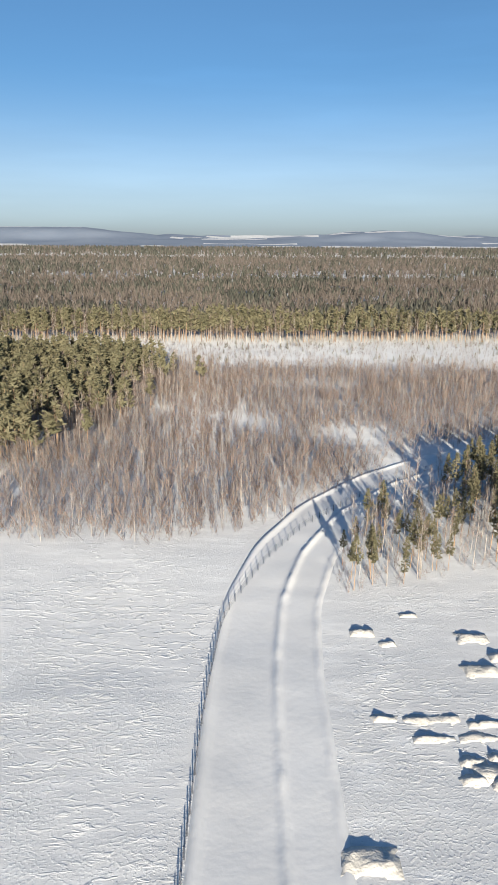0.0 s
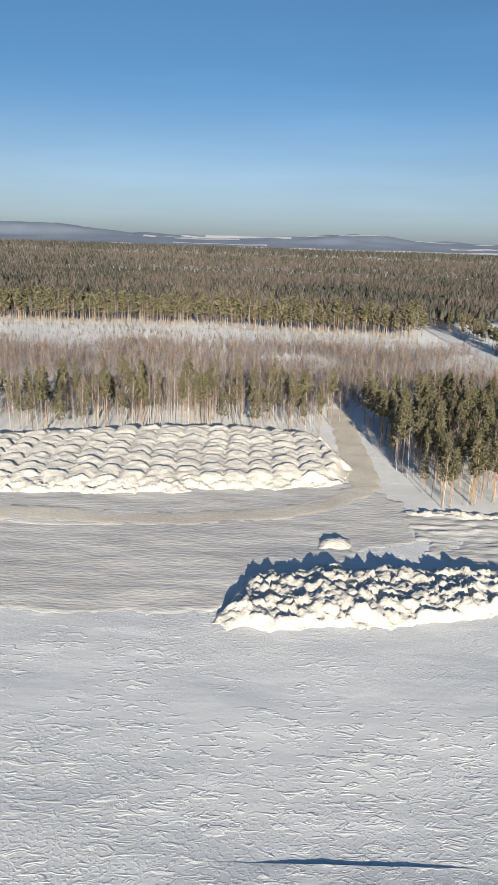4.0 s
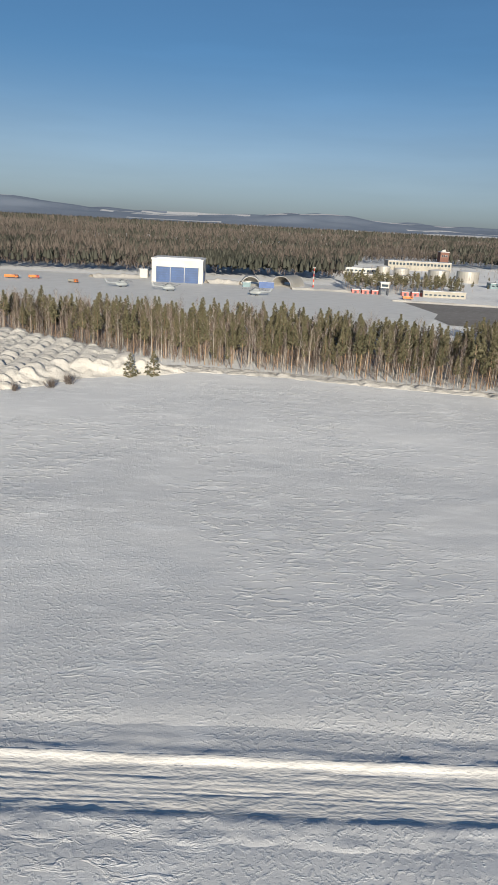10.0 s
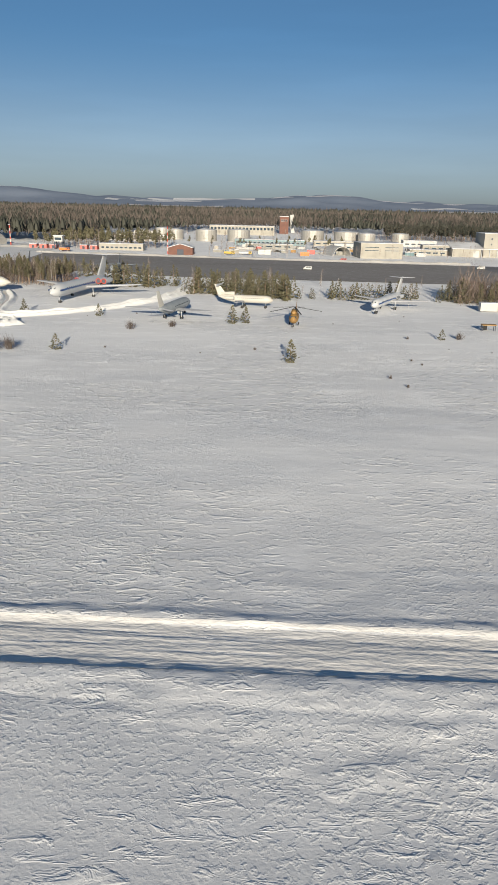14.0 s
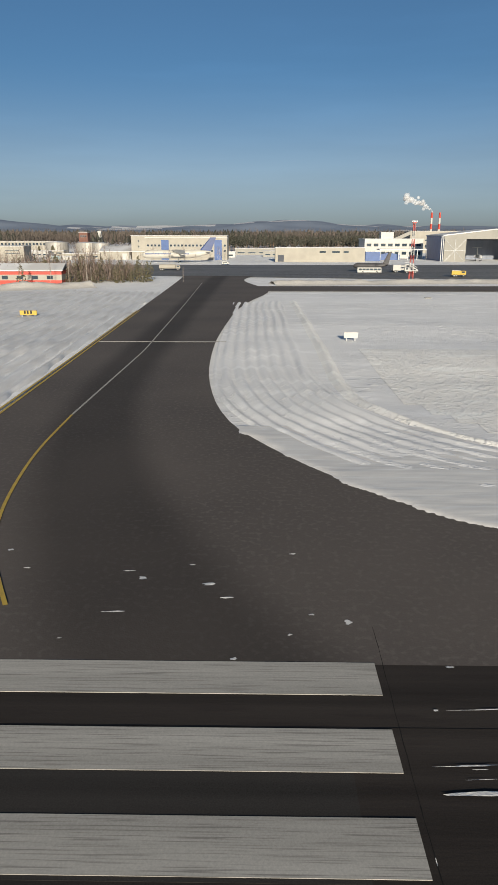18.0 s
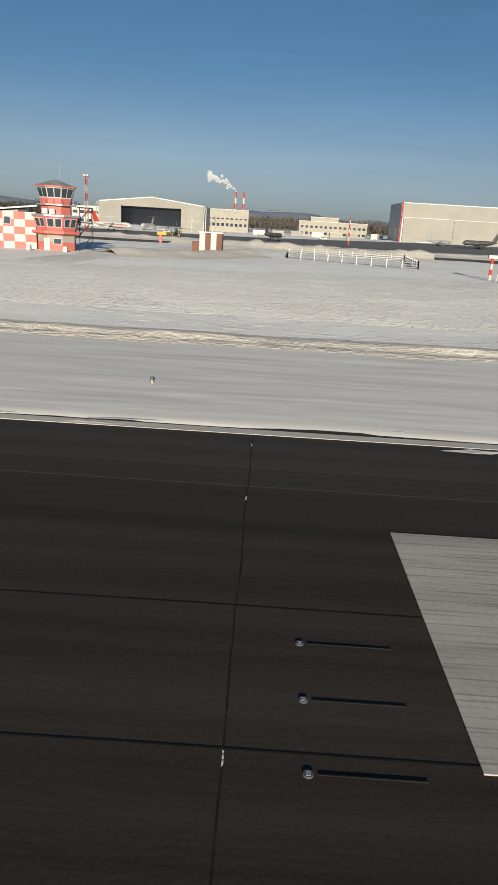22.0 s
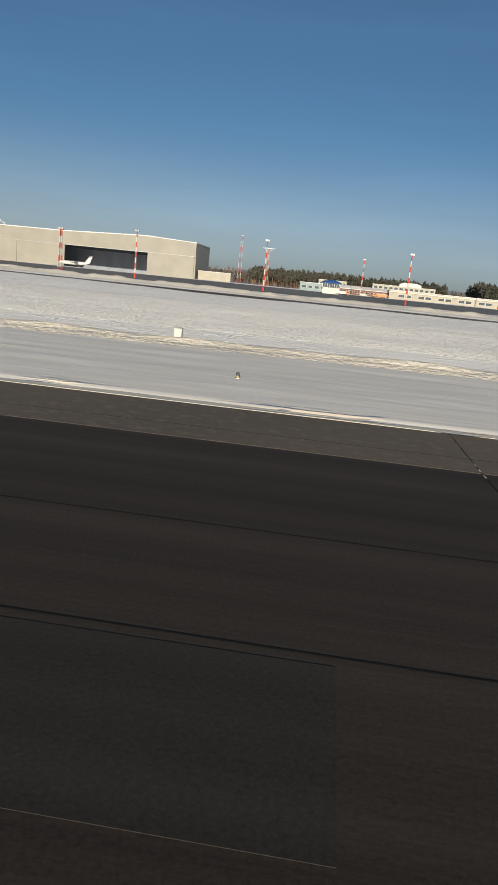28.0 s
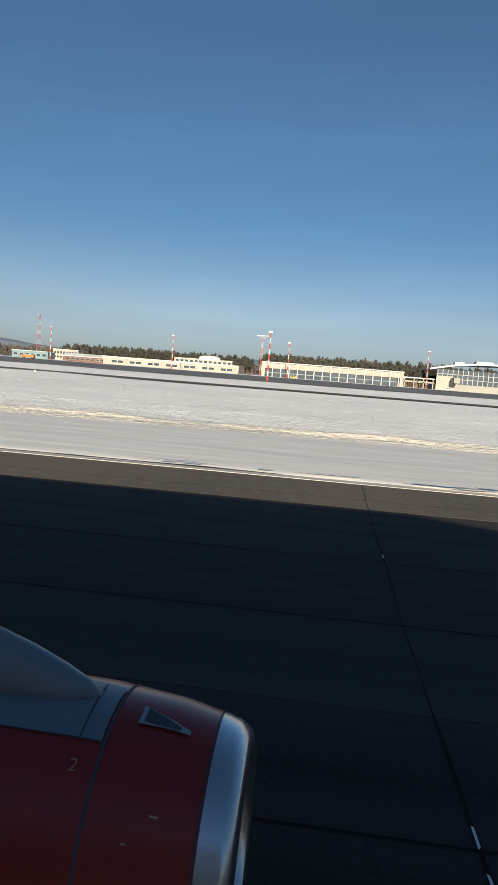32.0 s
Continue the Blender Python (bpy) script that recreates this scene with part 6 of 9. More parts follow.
def aircraft(name, label, x, y, rz, length, r, span, mat, stripe=None, fin_mat=None, sweep=0.35, t_tail=False, high=False, engines=(), rear=0, fin=0.2, chord=0.16, z=None, drop=None, group="parked aircraft", prop=False, tri=False, wings=None):
    """A parked aircraft of one fuselage; engines: span fractions of pods on each wing; rear: pods on each side of the tail."""
    gear = 0.75 * r + 0.35
    t = thing(name, label, "aircraft", x, y, zat(x, y) + 0.02 if z is None else z, rz, group)
    c = gear + r
    up = lambda g: Geo().add([(a, b, k + c) for a, b, k in g.v], g.f)  # noqa: E731
    body = part("fuselage", up(fuselage(length, r)), mat, t, smooth=True)
    if stripe:
        for s in (-1, 1):
            g = Geo()
            for k in range(5, 15):
                a, b = length * k / 16, length * (k + 1) / 16
                w = r * 1.012
                g.add([(a, s * w * 0.99, c - 0.05 * r), (b, s * w * 0.99, c - 0.05 * r), (b, s * w * 0.96, c + 0.22 * r), (a, s * w * 0.96, c + 0.22 * r)], [(0, 1, 2, 3)])
            part("cheat_line", g, stripe, body)
    for s in (-1, 1):
        for k in range(14):
            a = length * (0.36 + 0.035 * k)
            part("window", Geo().box(a, s * r * 0.985 - 0.03, c + 0.22 * r, a + 0.16, s * r * 0.985 + 0.03, c + 0.36 * r), M_GLASS, body)
    part("windscreen", Geo().add([(length * 0.965, -0.42 * r, c + 0.36 * r), (length * 0.965, 0.42 * r, c + 0.36 * r), (length * 0.94, 0.36 * r, c + 0.62 * r), (length * 0.94, -0.36 * r, c + 0.62 * r)], [(0, 1, 2, 3)]), M_GLASS, body)
    zr = c + (0.85 * r if high else -0.45 * r)
    xr = length * (0.56 if not rear else 0.5)
    dz = (-0.02 if high else 0.05) * span / 2 if drop is None else drop
    for s in (-1, 1):
        tip = (xr - sweep * span / 2, s * span / 2, zr + dz)
        w = part("wing", blade((xr, s * 0.5 * r, zr), tip, chord * length * 1.15, chord * length * 0.4, 0.12), wings or mat, t)
        for f in engines:
            p = Vector((xr, s * 0.5 * r, zr)).lerp(Vector(tip), f)
            er = r * (0.42 if not prop else 0.28)
            pod = part("engine", Geo().loft([[(p.x + dx, p.y + er * q * math.cos(0.524 * i), p.z + (-er * 1.25 if not prop else 0) + er * q * math.sin(0.524 * i)) for i in range(12)] for dx, q in ((0.9 * r, 0.85), (0.6 * r, 1.0), (-0.5 * r, 1.0), (-1.6 * r, 0.55))]), mat, w)
            if prop:
                for b in range(4):
                    a = math.pi / 4 + b * math.pi / 2
                    part("propeller_blade", Geo().tube((p.x + 0.95 * r, p.y, p.z), (p.x + 0.95 * r, p.y + 1.0 * r * math.cos(a), p.z + 1.0 * r * math.sin(a)), 0.06, 0.03, 4), M_BLACK, pod)
            else:
                part("intake", Geo().tube((p.x + 0.9 * r, p.y, p.z - er * 1.25), (p.x + 0.93 * r, p.y, p.z - er * 1.25), er * 0.78, n=12), M_DARK, pod)
    fh = fin * length
    root = (length * 0.17, 0, c + 0.75 * r)
    tipx = length * (-0.01)
    part("fin", blade(root, (tipx + 0.02 * length, 0, c + r + fh), length * 0.17, length * 0.085, 0.1), fin_mat or mat, t)
    hz = c + r + fh * 0.98 if t_tail else c + 0.45 * r
    hx = length * (0.06 if t_tail else 0.1)
    for s in (-1, 1):
        part("tailplane", blade((hx, s * 0.05 * r, hz), (hx - 0.16 * span * sweep * 1.6, s * span * 0.17, hz), length * 0.09, length * 0.045, 0.1), wings or mat, t)
    for k in range(rear):
        for s in (-1, 1):
            er = r * 0.48
            oy, oz = s * (1.45 * r + k * er * 2.05), c + 0.25 * r
            pod = part("engine", Geo().loft([[(length * 0.3 + dx, oy + er * q * math.cos(0.524 * i), oz + er * q * math.sin(0.524 * i)) for i in range(12)] for dx, q in ((0.0, 0.9), (-0.4, 1.0), (-length * 0.12, 0.95), (-length * 0.17, 0.6))]), mat, t)
            part("intake_ring", Geo().tube((length * 0.3, oy, oz), (length * 0.3 + 0.06, oy, oz), er * 0.98, n=12), M_RED if rear > 1 else M_STEEL, pod)
            part("intake", Geo().tube((length * 0.3 + 0.06, oy, oz), (length * 0.3 + 0.09, oy, oz), er * 0.7, n=12), M_DARK, pod)
    if tri:
        er = r * 0.5
        pod = part("engine", Geo().loft([[(length * q0, er * q * math.cos(0.524 * i), c + 1.25 * r + er * q * math.sin(0.524 * i)) for i in range(12)] for q0, q in ((0.3, 0.9), (0.27, 1.05), (0.14, 0.7), (0.05, 0.4))]), mat, t)
        part("intake", Geo().tube((length * 0.3, 0, c + 1.25 * r), (length * 0.303, 0, c + 1.25 * r), er * 0.75, n=12), M_DARK, pod)
    for px, py in ((length * 0.86, 0), (length * 0.46, 0.1 * span), (length * 0.46, -0.1 * span)):
        leg = part("gear_leg", Geo().tube((px, py, 0.25), (px, py, c - 0.4 * r), 0.09, n=6), M_STEEL, t)
        for s in (-0.16, 0.16):
            part("wheel", Geo().tube((px, py + s - 0.07, 0.26), (px, py + s + 0.07, 0.26), 0.27, n=12), M_BLACK, leg)
    return t


M_OLDWHITE = material("weathered_white_paint", (0.60, 0.575, 0.51), (0.50, 0.47, 0.41), 0.5, 0.3, 3.0)
M_FUSE = material("white_aircraft_paint", (0.62, 0.62, 0.61), (0.54, 0.545, 0.545), 0.4, 0.3, 3.0)
M_CAMO = material("faded_grey_paint", (0.34, 0.36, 0.37), (0.26, 0.28, 0.29), 0.6, 0.4, 3.0)
M_CHAR = material("charcoal_paint", (0.06, 0.058, 0.062), (0.085, 0.08, 0.082), 0.5, 0.5, 3.0)
M_NAVY = material("navy_paint", (0.02, 0.045, 0.15), (0.03, 0.06, 0.19), 0.4, 0.5, 3.0)
aircraft("airliner", "weathered cream three-engined airliner parked in snow", 490.4, 138.3, 0, 25.5, 1.15, 19, M_OLDWHITE, t_tail=True, rear=1, tri=True, fin=0.13, wings=M_ROOF)
aircraft("airliner", "white four-engined airliner with red engine rings", 532.9, 148.0, -98, 26.5, 1.2, 22.5, M_FUSE, M_BLUE, t_tail=True, rear=2, fin=0.15, fin_mat=M_FUSE, wings=M_ROOF)
aircraft("biplane", "small red and white propeller plane in snow", 513.3, 106.4, -90, 6.2, 0.5, 10.6, M_OLDWHITE, M_RED, M_RED, sweep=0.02, high=True, prop=True, engines=(0.25,), fin=0.2, wings=M_ROOF)
aircraft("seaplane", "grey twin-boom museum aircraft in snow", 502.1, 106.8, -100, 8.5, 0.62, 13.5, M_CAMO, None, M_OLDWHITE, sweep=0.12, high=True, engines=(0.3,), prop=True, wings=M_ROOF)
aircraft("trainer", "small white high-wing museum plane in snow", 488.8, 109.9, -88, 7.5, 0.6, 12, M_OLDWHITE, sweep=0.05, high=True, engines=(0.3,), prop=True, wings=M_ROOF)
aircraft("bomber", "grey swept-wing bomber with a white fin", 551.9, 103.9, 80, 15.0, 0.9, 14.5, M_CAMO, None, M_OLDWHITE, sweep=0.5, fin=0.16, engines=(0.08,), wings=M_ROOF)
aircraft("regional_jet", "cream three-engined regional jet among pines", 559.3, 126.8, -8, 10.5, 0.72, 12, M_OLDWHITE, None, sweep=0.05, t_tail=True, rear=1, fin=0.17, tri=True, wings=M_ROOF)
aircraft("airliner", "white twin-jet airliner with blue stripe in snow", 594.8, 136.7, -115, 18.0, 0.85, 14.6, M_FUSE, M_BLUE, t_tail=True, rear=1, fin=0.15, wings=M_ROOF)
aircraft("airliner", "white three-engined airliner on a cleared dark stand", 630.4, 131.6, -78, 24.0, 1.15, 18.8, M_FUSE, M_CAMO, t_tail=True, rear=1, tri=True, fin=0.14)
aircraft("transport_plane", "grey high-wing propeller transport on the apron", 500.0, 196.0, -90, 12, 0.8, 15, M_CAMO, sweep=0.02, high=True, prop=True, engines=(0.25,), t_tail=True)
aircraft("transport_plane", "grey high-wing propeller transport with T-tail", 526.0, 195.0, -88, 12, 0.8, 15.5, M_CAMO, sweep=0.02, high=True, prop=True, engines=(0.25,), t_tail=True)
aircraft("heavy_airlifter", "white heavy airlifter with blue stripe and blue fin", 695.0, 268, 180, 26.5, 1.6, 27, M_OLDWHITE, M_NAVY, M_NAVY, sweep=0.35, high=True, engines=(0.35, 0.62), fin=0.17, drop=-1.2)
aircraft("airliner", "white airliner with red tail outside a hangar", 798.6, 226, -25, 14.5, 0.85, 14, M_FUSE, M_RED, M_RED, engines=(0.33,), fin=0.21)
aircraft("regional_jet", "white jet with T-tail inside an open hangar", 805.0, 300, -100, 14, 0.8, 12, M_FUSE, None, sweep=0.2, t_tail=True, rear=1)
aircraft("regional_jet", "dark painted jet parked nose inward on the apron", 749.5, 198, 165, 10, 0.75, 10.5, M_CHAR, None, M_CHAR, sweep=0.3, engines=(0.3,), fin=0.3)
aircraft("regional_jet", "dark T-tailed jet parked beyond the tower", 853.0, 201, 60, 9, 0.7, 9, M_CHAR, None, M_CHAR, sweep=0.3, t_tail=True, rear=1, fin=0.27)
aircraft("airliner", "dark airliner with tall fin before the long hangar", 923.0, 220, 190, 11, 0.75, 11, M_CHAR, None, M_CHAR, engines=(0.33,), fin=0.24)
aircraft("transport_plane", "small turboprop in a hangar doorway", 962.0, 291, 200, 13, 0.75, 14, M_FUSE, None, M_FUSE, sweep=0.05, high=True, prop=True, engines=(0.25,), t_tail=True, fin=0.2)
aircraft("regional_jet", "grey jet with dark fin taxiing by the works", 829.5, 190, -90, 8, 0.7, 9.5, M_CAMO, None, M_CAMO, sweep=0.1, high=True, prop=True, engines=(0.3,))
aircraft("jet_fighter", "small grey jet beside the hangar corner", 905.0, 232, 20, 8.5, 0.55, 6.5, M_CAMO, None, M_CAMO, sweep=0.6, fin=0.24)


def helicopter(x, y, rz, mat, label, rotor=4.4):
    t = thing("helicopter", label, "helicopter", x, y, 0.0, rz, "helicopters")
    part("cabin", Geo().loft([[(q, 0.75 * s * math.cos(0.524 * i), 1.25 + 0.8 * s * math.sin(0.524 * i)) for i in range(12)] for q, s in ((2.6, 0.2), (2.2, 0.7), (1.2, 1.0), (-1.4, 1.0), (-2.4, 0.55))]), mat, t, smooth=True)
    part("tail_boom", Geo().tube((-2.0, 0, 1.6), (-6.0, 0, 1.9), 0.42, 0.15, 10), mat, t)
    part("fin", blade((-5.5, 0, 1.9), (-6.4, 0, 3.2), 0.8, 0.4, 0.12), mat, t)
    part("engine_cowl", Geo().loft([[(q, 0.5 * s * math.cos(0.524 * i), 2.2 + 0.4 * s * math.sin(0.524 * i)) for i in range(12)] for q, s in ((1.3, 0.5), (0.8, 1.0), (-1.0, 1.0), (-1.8, 0.4))]), mat, t)
    part("rotor_mast", Geo().tube((0, 0, 2.5), (0, 0, 3.0), 0.12, n=8), M_STEEL, t)
    for k in range(5):
        a = 2 * math.pi * k / 5 + 0.3
        part("rotor_blade", Geo().add([(0.1 * math.cos(a + 1.57), 0.1 * math.sin(a + 1.57), 2.95), (-0.1 * math.cos(a + 1.57), -0.1 * math.sin(a + 1.57), 2.95), (rotor * math.cos(a) - 0.1 * math.cos(a + 1.57), rotor * math.sin(a) - 0.1 * math.sin(a + 1.57), 2.35), (rotor * math.cos(a) + 0.1 * math.cos(a + 1.57), rotor * math.sin(a) + 0.1 * math.sin(a + 1.57), 2.35),
                                        (0.1 * math.cos(a + 1.57), 0.1 * math.sin(a + 1.57), 3.0), (-0.1 * math.cos(a + 1.57), -0.1 * math.sin(a + 1.57), 3.0), (rotor * math.cos(a) - 0.1 * math.cos(a + 1.57), rotor * math.sin(a) - 0.1 * math.sin(a + 1.57), 2.4), (rotor * math.cos(a) + 0.1 * math.cos(a + 1.57), rotor * math.sin(a) + 0.1 * math.sin(a + 1.57), 2.4)],
                                       [(0, 1, 2, 3), (4, 5, 6, 7), (0, 1, 5, 4), (1, 2, 6, 5), (2, 3, 7, 6), (3, 0, 4, 7)]), M_BLACK, t)
    part("windscreen", Geo().box(1.7, -0.5, 1.3, 2.3, 0.5, 1.75), M_GLASS, t)
    for s in (-0.7, 0.7):
        part("wheel", Geo().tube((-0.6, s - 0.08, 0.25), (-0.6, s + 0.08, 0.25), 0.25, n=12), M_BLACK, t)
    part("wheel", Geo().tube((1.7, -0.08, 0.22), (1.7, 0.08, 0.22), 0.22, n=12), M_BLACK, t)
    return t


helicopter(573.0, 106.8, -95, M_OCHRE, "faded ochre yellow helicopter with drooping rotor blades")
helicopter(372.0, 268.0, 30, M_CAMO, "grey helicopter standing on the snowy apron", 5.0)
helicopter(391.0, 262.0, 15, M_CAMO, "grey helicopter with drooping blades on the apron", 5.0)
helicopter(424.0, 262.0, 160, M_CAMO, "grey helicopter parked on the remote apron", 5.0)


# ---- vehicles ----
def wheels(t, xs, w, r):
    for x in xs:
        for s in (0, w):
            wh = part("wheel", Geo().tube((x, s - 0.06, r), (x, s + 0.06, r), r, n=12), M_BLACK, t)
            part("hub", Geo().tube((x, s - 0.075, r), (x, s + 0.075, r), r * 0.5, n=8), M_STEEL, wh)


def truck(x, y, rz, cab, load, label, length=4.0, w=1.25, h=1.6, kind="truck", tank_body=False):
    t = thing(kind, label, "truck", x, y, zat(x, y) + 0.02, rz, "airfield vehicles")
    part("chassis", Geo().box(0, 0.12, 0.35, length, w - 0.12, 0.5), M_BLACK, t)
    c = part("cab", Geo().profile([(length - 1.15, 0.5), (length, 0.5), (length, 0.95), (length - 0.12, 1.45), (length - 1.15, 1.45)], 0, w), cab, t)
    part("windscreen", Geo().add([(length + 0.01, 0.1, 0.97), (length + 0.01, w - 0.1, 0.97), (length - 0.1, w - 0.1, 1.38), (length - 0.1, 0.1, 1.38)], [(0, 1, 2, 3)]), M_GLASS, c)
    for s in (-0.01, w + 0.01):
        part("side_window", Geo().box(length - 0.95, min(s, s + 0.01), 0.95, length - 0.3, max(s, s + 0.01), 1.35), M_GLASS, c)
    if tank_body:
        part("tank", Geo().tube((0.05, w / 2, 1.0), (length - 1.3, w / 2, 1.0), w * 0.48, n=14), load, t)
    else:
        part("load_body", Geo().box(0, 0, 0.5, length - 1.25, w, h), load, t)
        part("body_rail", Geo().box(0, -0.02, h, length - 1.25, w + 0.02, h + 0.06), M_STEEL, t)
    for s in (0.1, w - 0.3):
        part("headlight", Geo().box(length, s, 0.6, length + 0.03, s + 0.2, 0.75), M_WHITE, c)
    part("bumper", Geo().box(length - 0.05, 0, 0.35, length + 0.08, w, 0.5), M_BLACK, t)
    wheels(t, (0.6, 1.15, length - 0.6), w, 0.3)
    return t


def bus(x, y, rz, mat, label, length=6.0, w=1.4, h=1.5):
    t = thing("bus", label, "bus", x, y, zat(x, y) + 0.02, rz, "airfield vehicles")
    b = part("body", Geo().profile([(0, 0.2), (length, 0.2), (length, 0.9), (length - 0.15, h), (0.1, h), (0, h - 0.1)], 0, w), mat, t)
    for k in range(6):
        for s in (-0.015, w + 0.005):
            part("window", Geo().box(0.3 + k * length * 0.155, s, 0.75, 0.3 + k * length * 0.155 + length * 0.135, s + 0.01, 1.25), M_GLASS, b)
    part("windscreen", Geo().add([(length + 0.01, 0.1, 0.6), (length + 0.01, w - 0.1, 0.6), (length - 0.1, w - 0.1, 1.4), (length - 0.1, 0.1, 1.4)], [(0, 1, 2, 3)]), M_GLASS, b)
    wheels(t, (length * 0.22, length * 0.8), w, 0.27)
    return t


def van(x, y, rz, mat, label, length=2.6):
    t = thing("van", label, "van", x, y, zat(x, y) + 0.02, rz, "airfield vehicles")
    b = part("body", Geo().profile([(0, 0.18), (length, 0.18), (length, 0.55), (length * 0.86, 0.68), (length * 0.7, 1.08), (0.05, 1.08), (0, 0.9)], 0, 1.0), mat, t)
    for s in (-0.012, 1.002):
        part("side_window", Geo().box(length * 0.42, s, 0.68, length * 0.68, s + 0.01, 0.98), M_GLASS, b)
        part("side_window", Geo().box(length * 0.1, s, 0.68, length * 0.38, s + 0.01, 0.98), M_GLASS, b)
    part("windscreen", Geo().add([(length * 0.865, 0.08, 0.69), (length * 0.865, 0.92, 0.69), (length * 0.715, 0.9, 1.05), (length * 0.715, 0.1, 1.05)], [(0, 1, 2, 3)]), M_GLASS, b)
    wheels(t, (length * 0.2, length * 0.8), 1.0, 0.19)
    return t


def stair_truck(x, y, rz, mat, label):
    t = truck(x, y, rz, mat, mat, label, 3.6, 1.1, 0.7, "stair_truck")
    part("stair_flight", Geo().profile([(0.1, 0.75), (2.6, 2.1), (3.5, 2.1), (3.5, 2.3), (2.5, 2.3), (0.1, 1.0)], 0.15, 0.95), mat, t)
    for s in (0.12, 0.95):
        part("handrail", Geo().tube((0.2, s, 1.5), (2.6, s, 2.85), 0.04, n=4).tube((2.6, s, 2.85), (3.5, s, 2.85), 0.04, n=4), M_STEEL, t)
    return t


truck(619.4, 116.2, 60, M_RED, M_RED, "red fire engine parked beside an airliner", 3.8, 1.3, 1.5, "fire_engine")
truck(623.4, 107.8, -8, M_RED, M_RED, "red fire engine with a tall body on snow", 4.6, 1.4, 1.6, "fire_engine")
van(581.2, 216.5, 180, M_WHITE, "white van on the dark taxiway apron")
truck(322, 281, 0, M_ORANGE, M_ORANGE, "orange snow plough lorry on the apron", 5.4, 1.5, 1.5)
truck(331, 284, 20, M_RED, M_ORANGE, "red and orange airfield lorry on the apron", 4.2, 1.4, 1.5)
truck(349, 276, -30, M_ORANGE, M_GREY, "orange sweeper lorry on the snowy apron", 4.4, 1.4, 1.4)
truck(484, 276, 0, M_ORANGE, M_ORANGE, "orange snow blower beside the apron edge", 4.2, 1.4, 1.4)
truck(549.5, 279, 0, M_YELLOW, M_YELLOW, "yellow loader parked at the snow bank", 4.2, 1.4, 1.3)
truck(555.5, 280, 10, M_YELLOW, M_STEEL, "yellow crane lorry parked at the snow bank", 5.0, 1.4, 1.3)
truck(683.7, 206.6, 0, M_CREAM, M_CREAM, "cream tank lorry driving on the apron", 6.2, 1.5, 1.5, "tank_lorry", True)
bus(740, 191.5, 0, M_WHITE, "white apron bus with a dark window band", 6.6)
truck(750.5, 196, 8, M_WHITE, M_WHITE, "white high-loader lorry on the apron", 5.0, 1.5, 2.0)
truck(761, 174.5, -10, M_YELLOW, M_YELLOW, "yellow airfield lorry on the apron", 3.4, 1.4, 1.5)
stair_truck(756.5, 193, 180, M_WHITE, "white passenger stair truck on the apron")
truck(826, 192, 0, M_YELLOW, M_YELLOW, "yellow tug lorry on the apron", 4.6, 1.3, 1.1)
van(818, 243, 0, M_WHITE, "white pick-up van beside a red-tailed airliner")
van(872, 258, 0, M_WHITE, "white van parked at a hangar's side")
truck(1066, 232, 0, M_ORANGE, M_WHITE, "orange and white apron lorry", 4.6, 1.4, 1.3)
truck(1084, 250, 180, M_ORANGE, M_ORANGE, "orange snow plough before the terminal", 5.0, 1.5, 1.4)
van(1075, 262, 0, M_WHITE, "white van parked by the apron depot")
for k, (x, y, m) in enumerate(((640, 236, M_WHITE), (651, 233, M_WHITE), (665, 229, M_CREAM), (700, 250, M_WHITE), (596, 258, M_RED), (1180, 262, M_YELLOW), (1240, 262, M_WHITE))):
    van(x, y, 0 if k % 2 else 180, m, ("white van on the apron", "white estate van on the apron", "cream van on the apron", "white service van on the apron", "small red van by the sheds", "yellow service van before the terminal", "white service van before the terminal")[k])

# red and white striped shed by the trees
t = thing("striped_shed", "red and white striped shed with a snowy roof", "shed", 656.1, 140.6, 0, 4)
part("wall", Geo().box(0, 0, -0.2, 17, 7, 1.0), M_RED, t)
part("band", Geo().box(0, -0.02, 1.0, 17, 7, 2.1), M_CREAM, t)
part("band", Geo().box(0, 0, 2.1, 17, 7, 2.8), M_RED, t)
part("roof", gable_roof(Geo(), 0, 0, 17, 7, 2.8, 1.2), M_ROOF, t)
for a in (2, 5, 8, 11, 14):
    part("window", Geo().box(a, -0.06, 1.2, a + 1.2, -0.02, 1.9), M_GLASS, t)
container(652.9, 138.3, 2.2, 1.6, 2.0, M_RED, "small red cabin beside a striped shed")
t = thing("jeep", "dark open trailer frame with an ochre deck in snow", "trailer", 602.5, 105.7)
part("deck", Geo().box(0, 0, 0.95, 2.2, 1.0, 1.1), M_OCHRE, t)
part("drum", Geo().tube((0.5, 0.5, 0.25), (0.5, 0.5, 0.9), 0.35, n=12), M_BLACK, t)
for a in (0.05, 2.0):
    for b in (0.05, 0.85):
        part("leg", Geo().box(a, b, 0, a + 0.1, b + 0.1, 0.95), M_DARK, t)


# ---- roads, banks and markings ----
def ribbon(name, xs, ys, height, mat, label, kind="structure", category="road", lift=0.0, where=None):
    """A strip over a plan grid; height(x, y) gives its surface above the lie of the land."""
    X, Y = np.meshgrid(xs, ys)
    Z = height(X, Y) + rise(X, Y) + lift
    ny, nx = X.shape
    idx = np.arange(nx * ny).reshape(ny, nx)
    q = np.stack([idx[:-1, :-1], idx[:-1, 1:], idx[1:, 1:], idx[1:, :-1]], -1)
    if where is not None:
        ok = where(X, Y)
        q = q[ok[:-1, :-1] & ok[:-1, 1:] & ok[1:, 1:] & ok[1:, :-1]]
    q = q.reshape(-1, 4)
    names, back = np.unique(q, return_inverse=True)
    return big_mesh(name, np.stack([X, Y, Z], -1).reshape(-1, 3)[names], back.reshape(-1, 4), mat, label, kind, category, True)


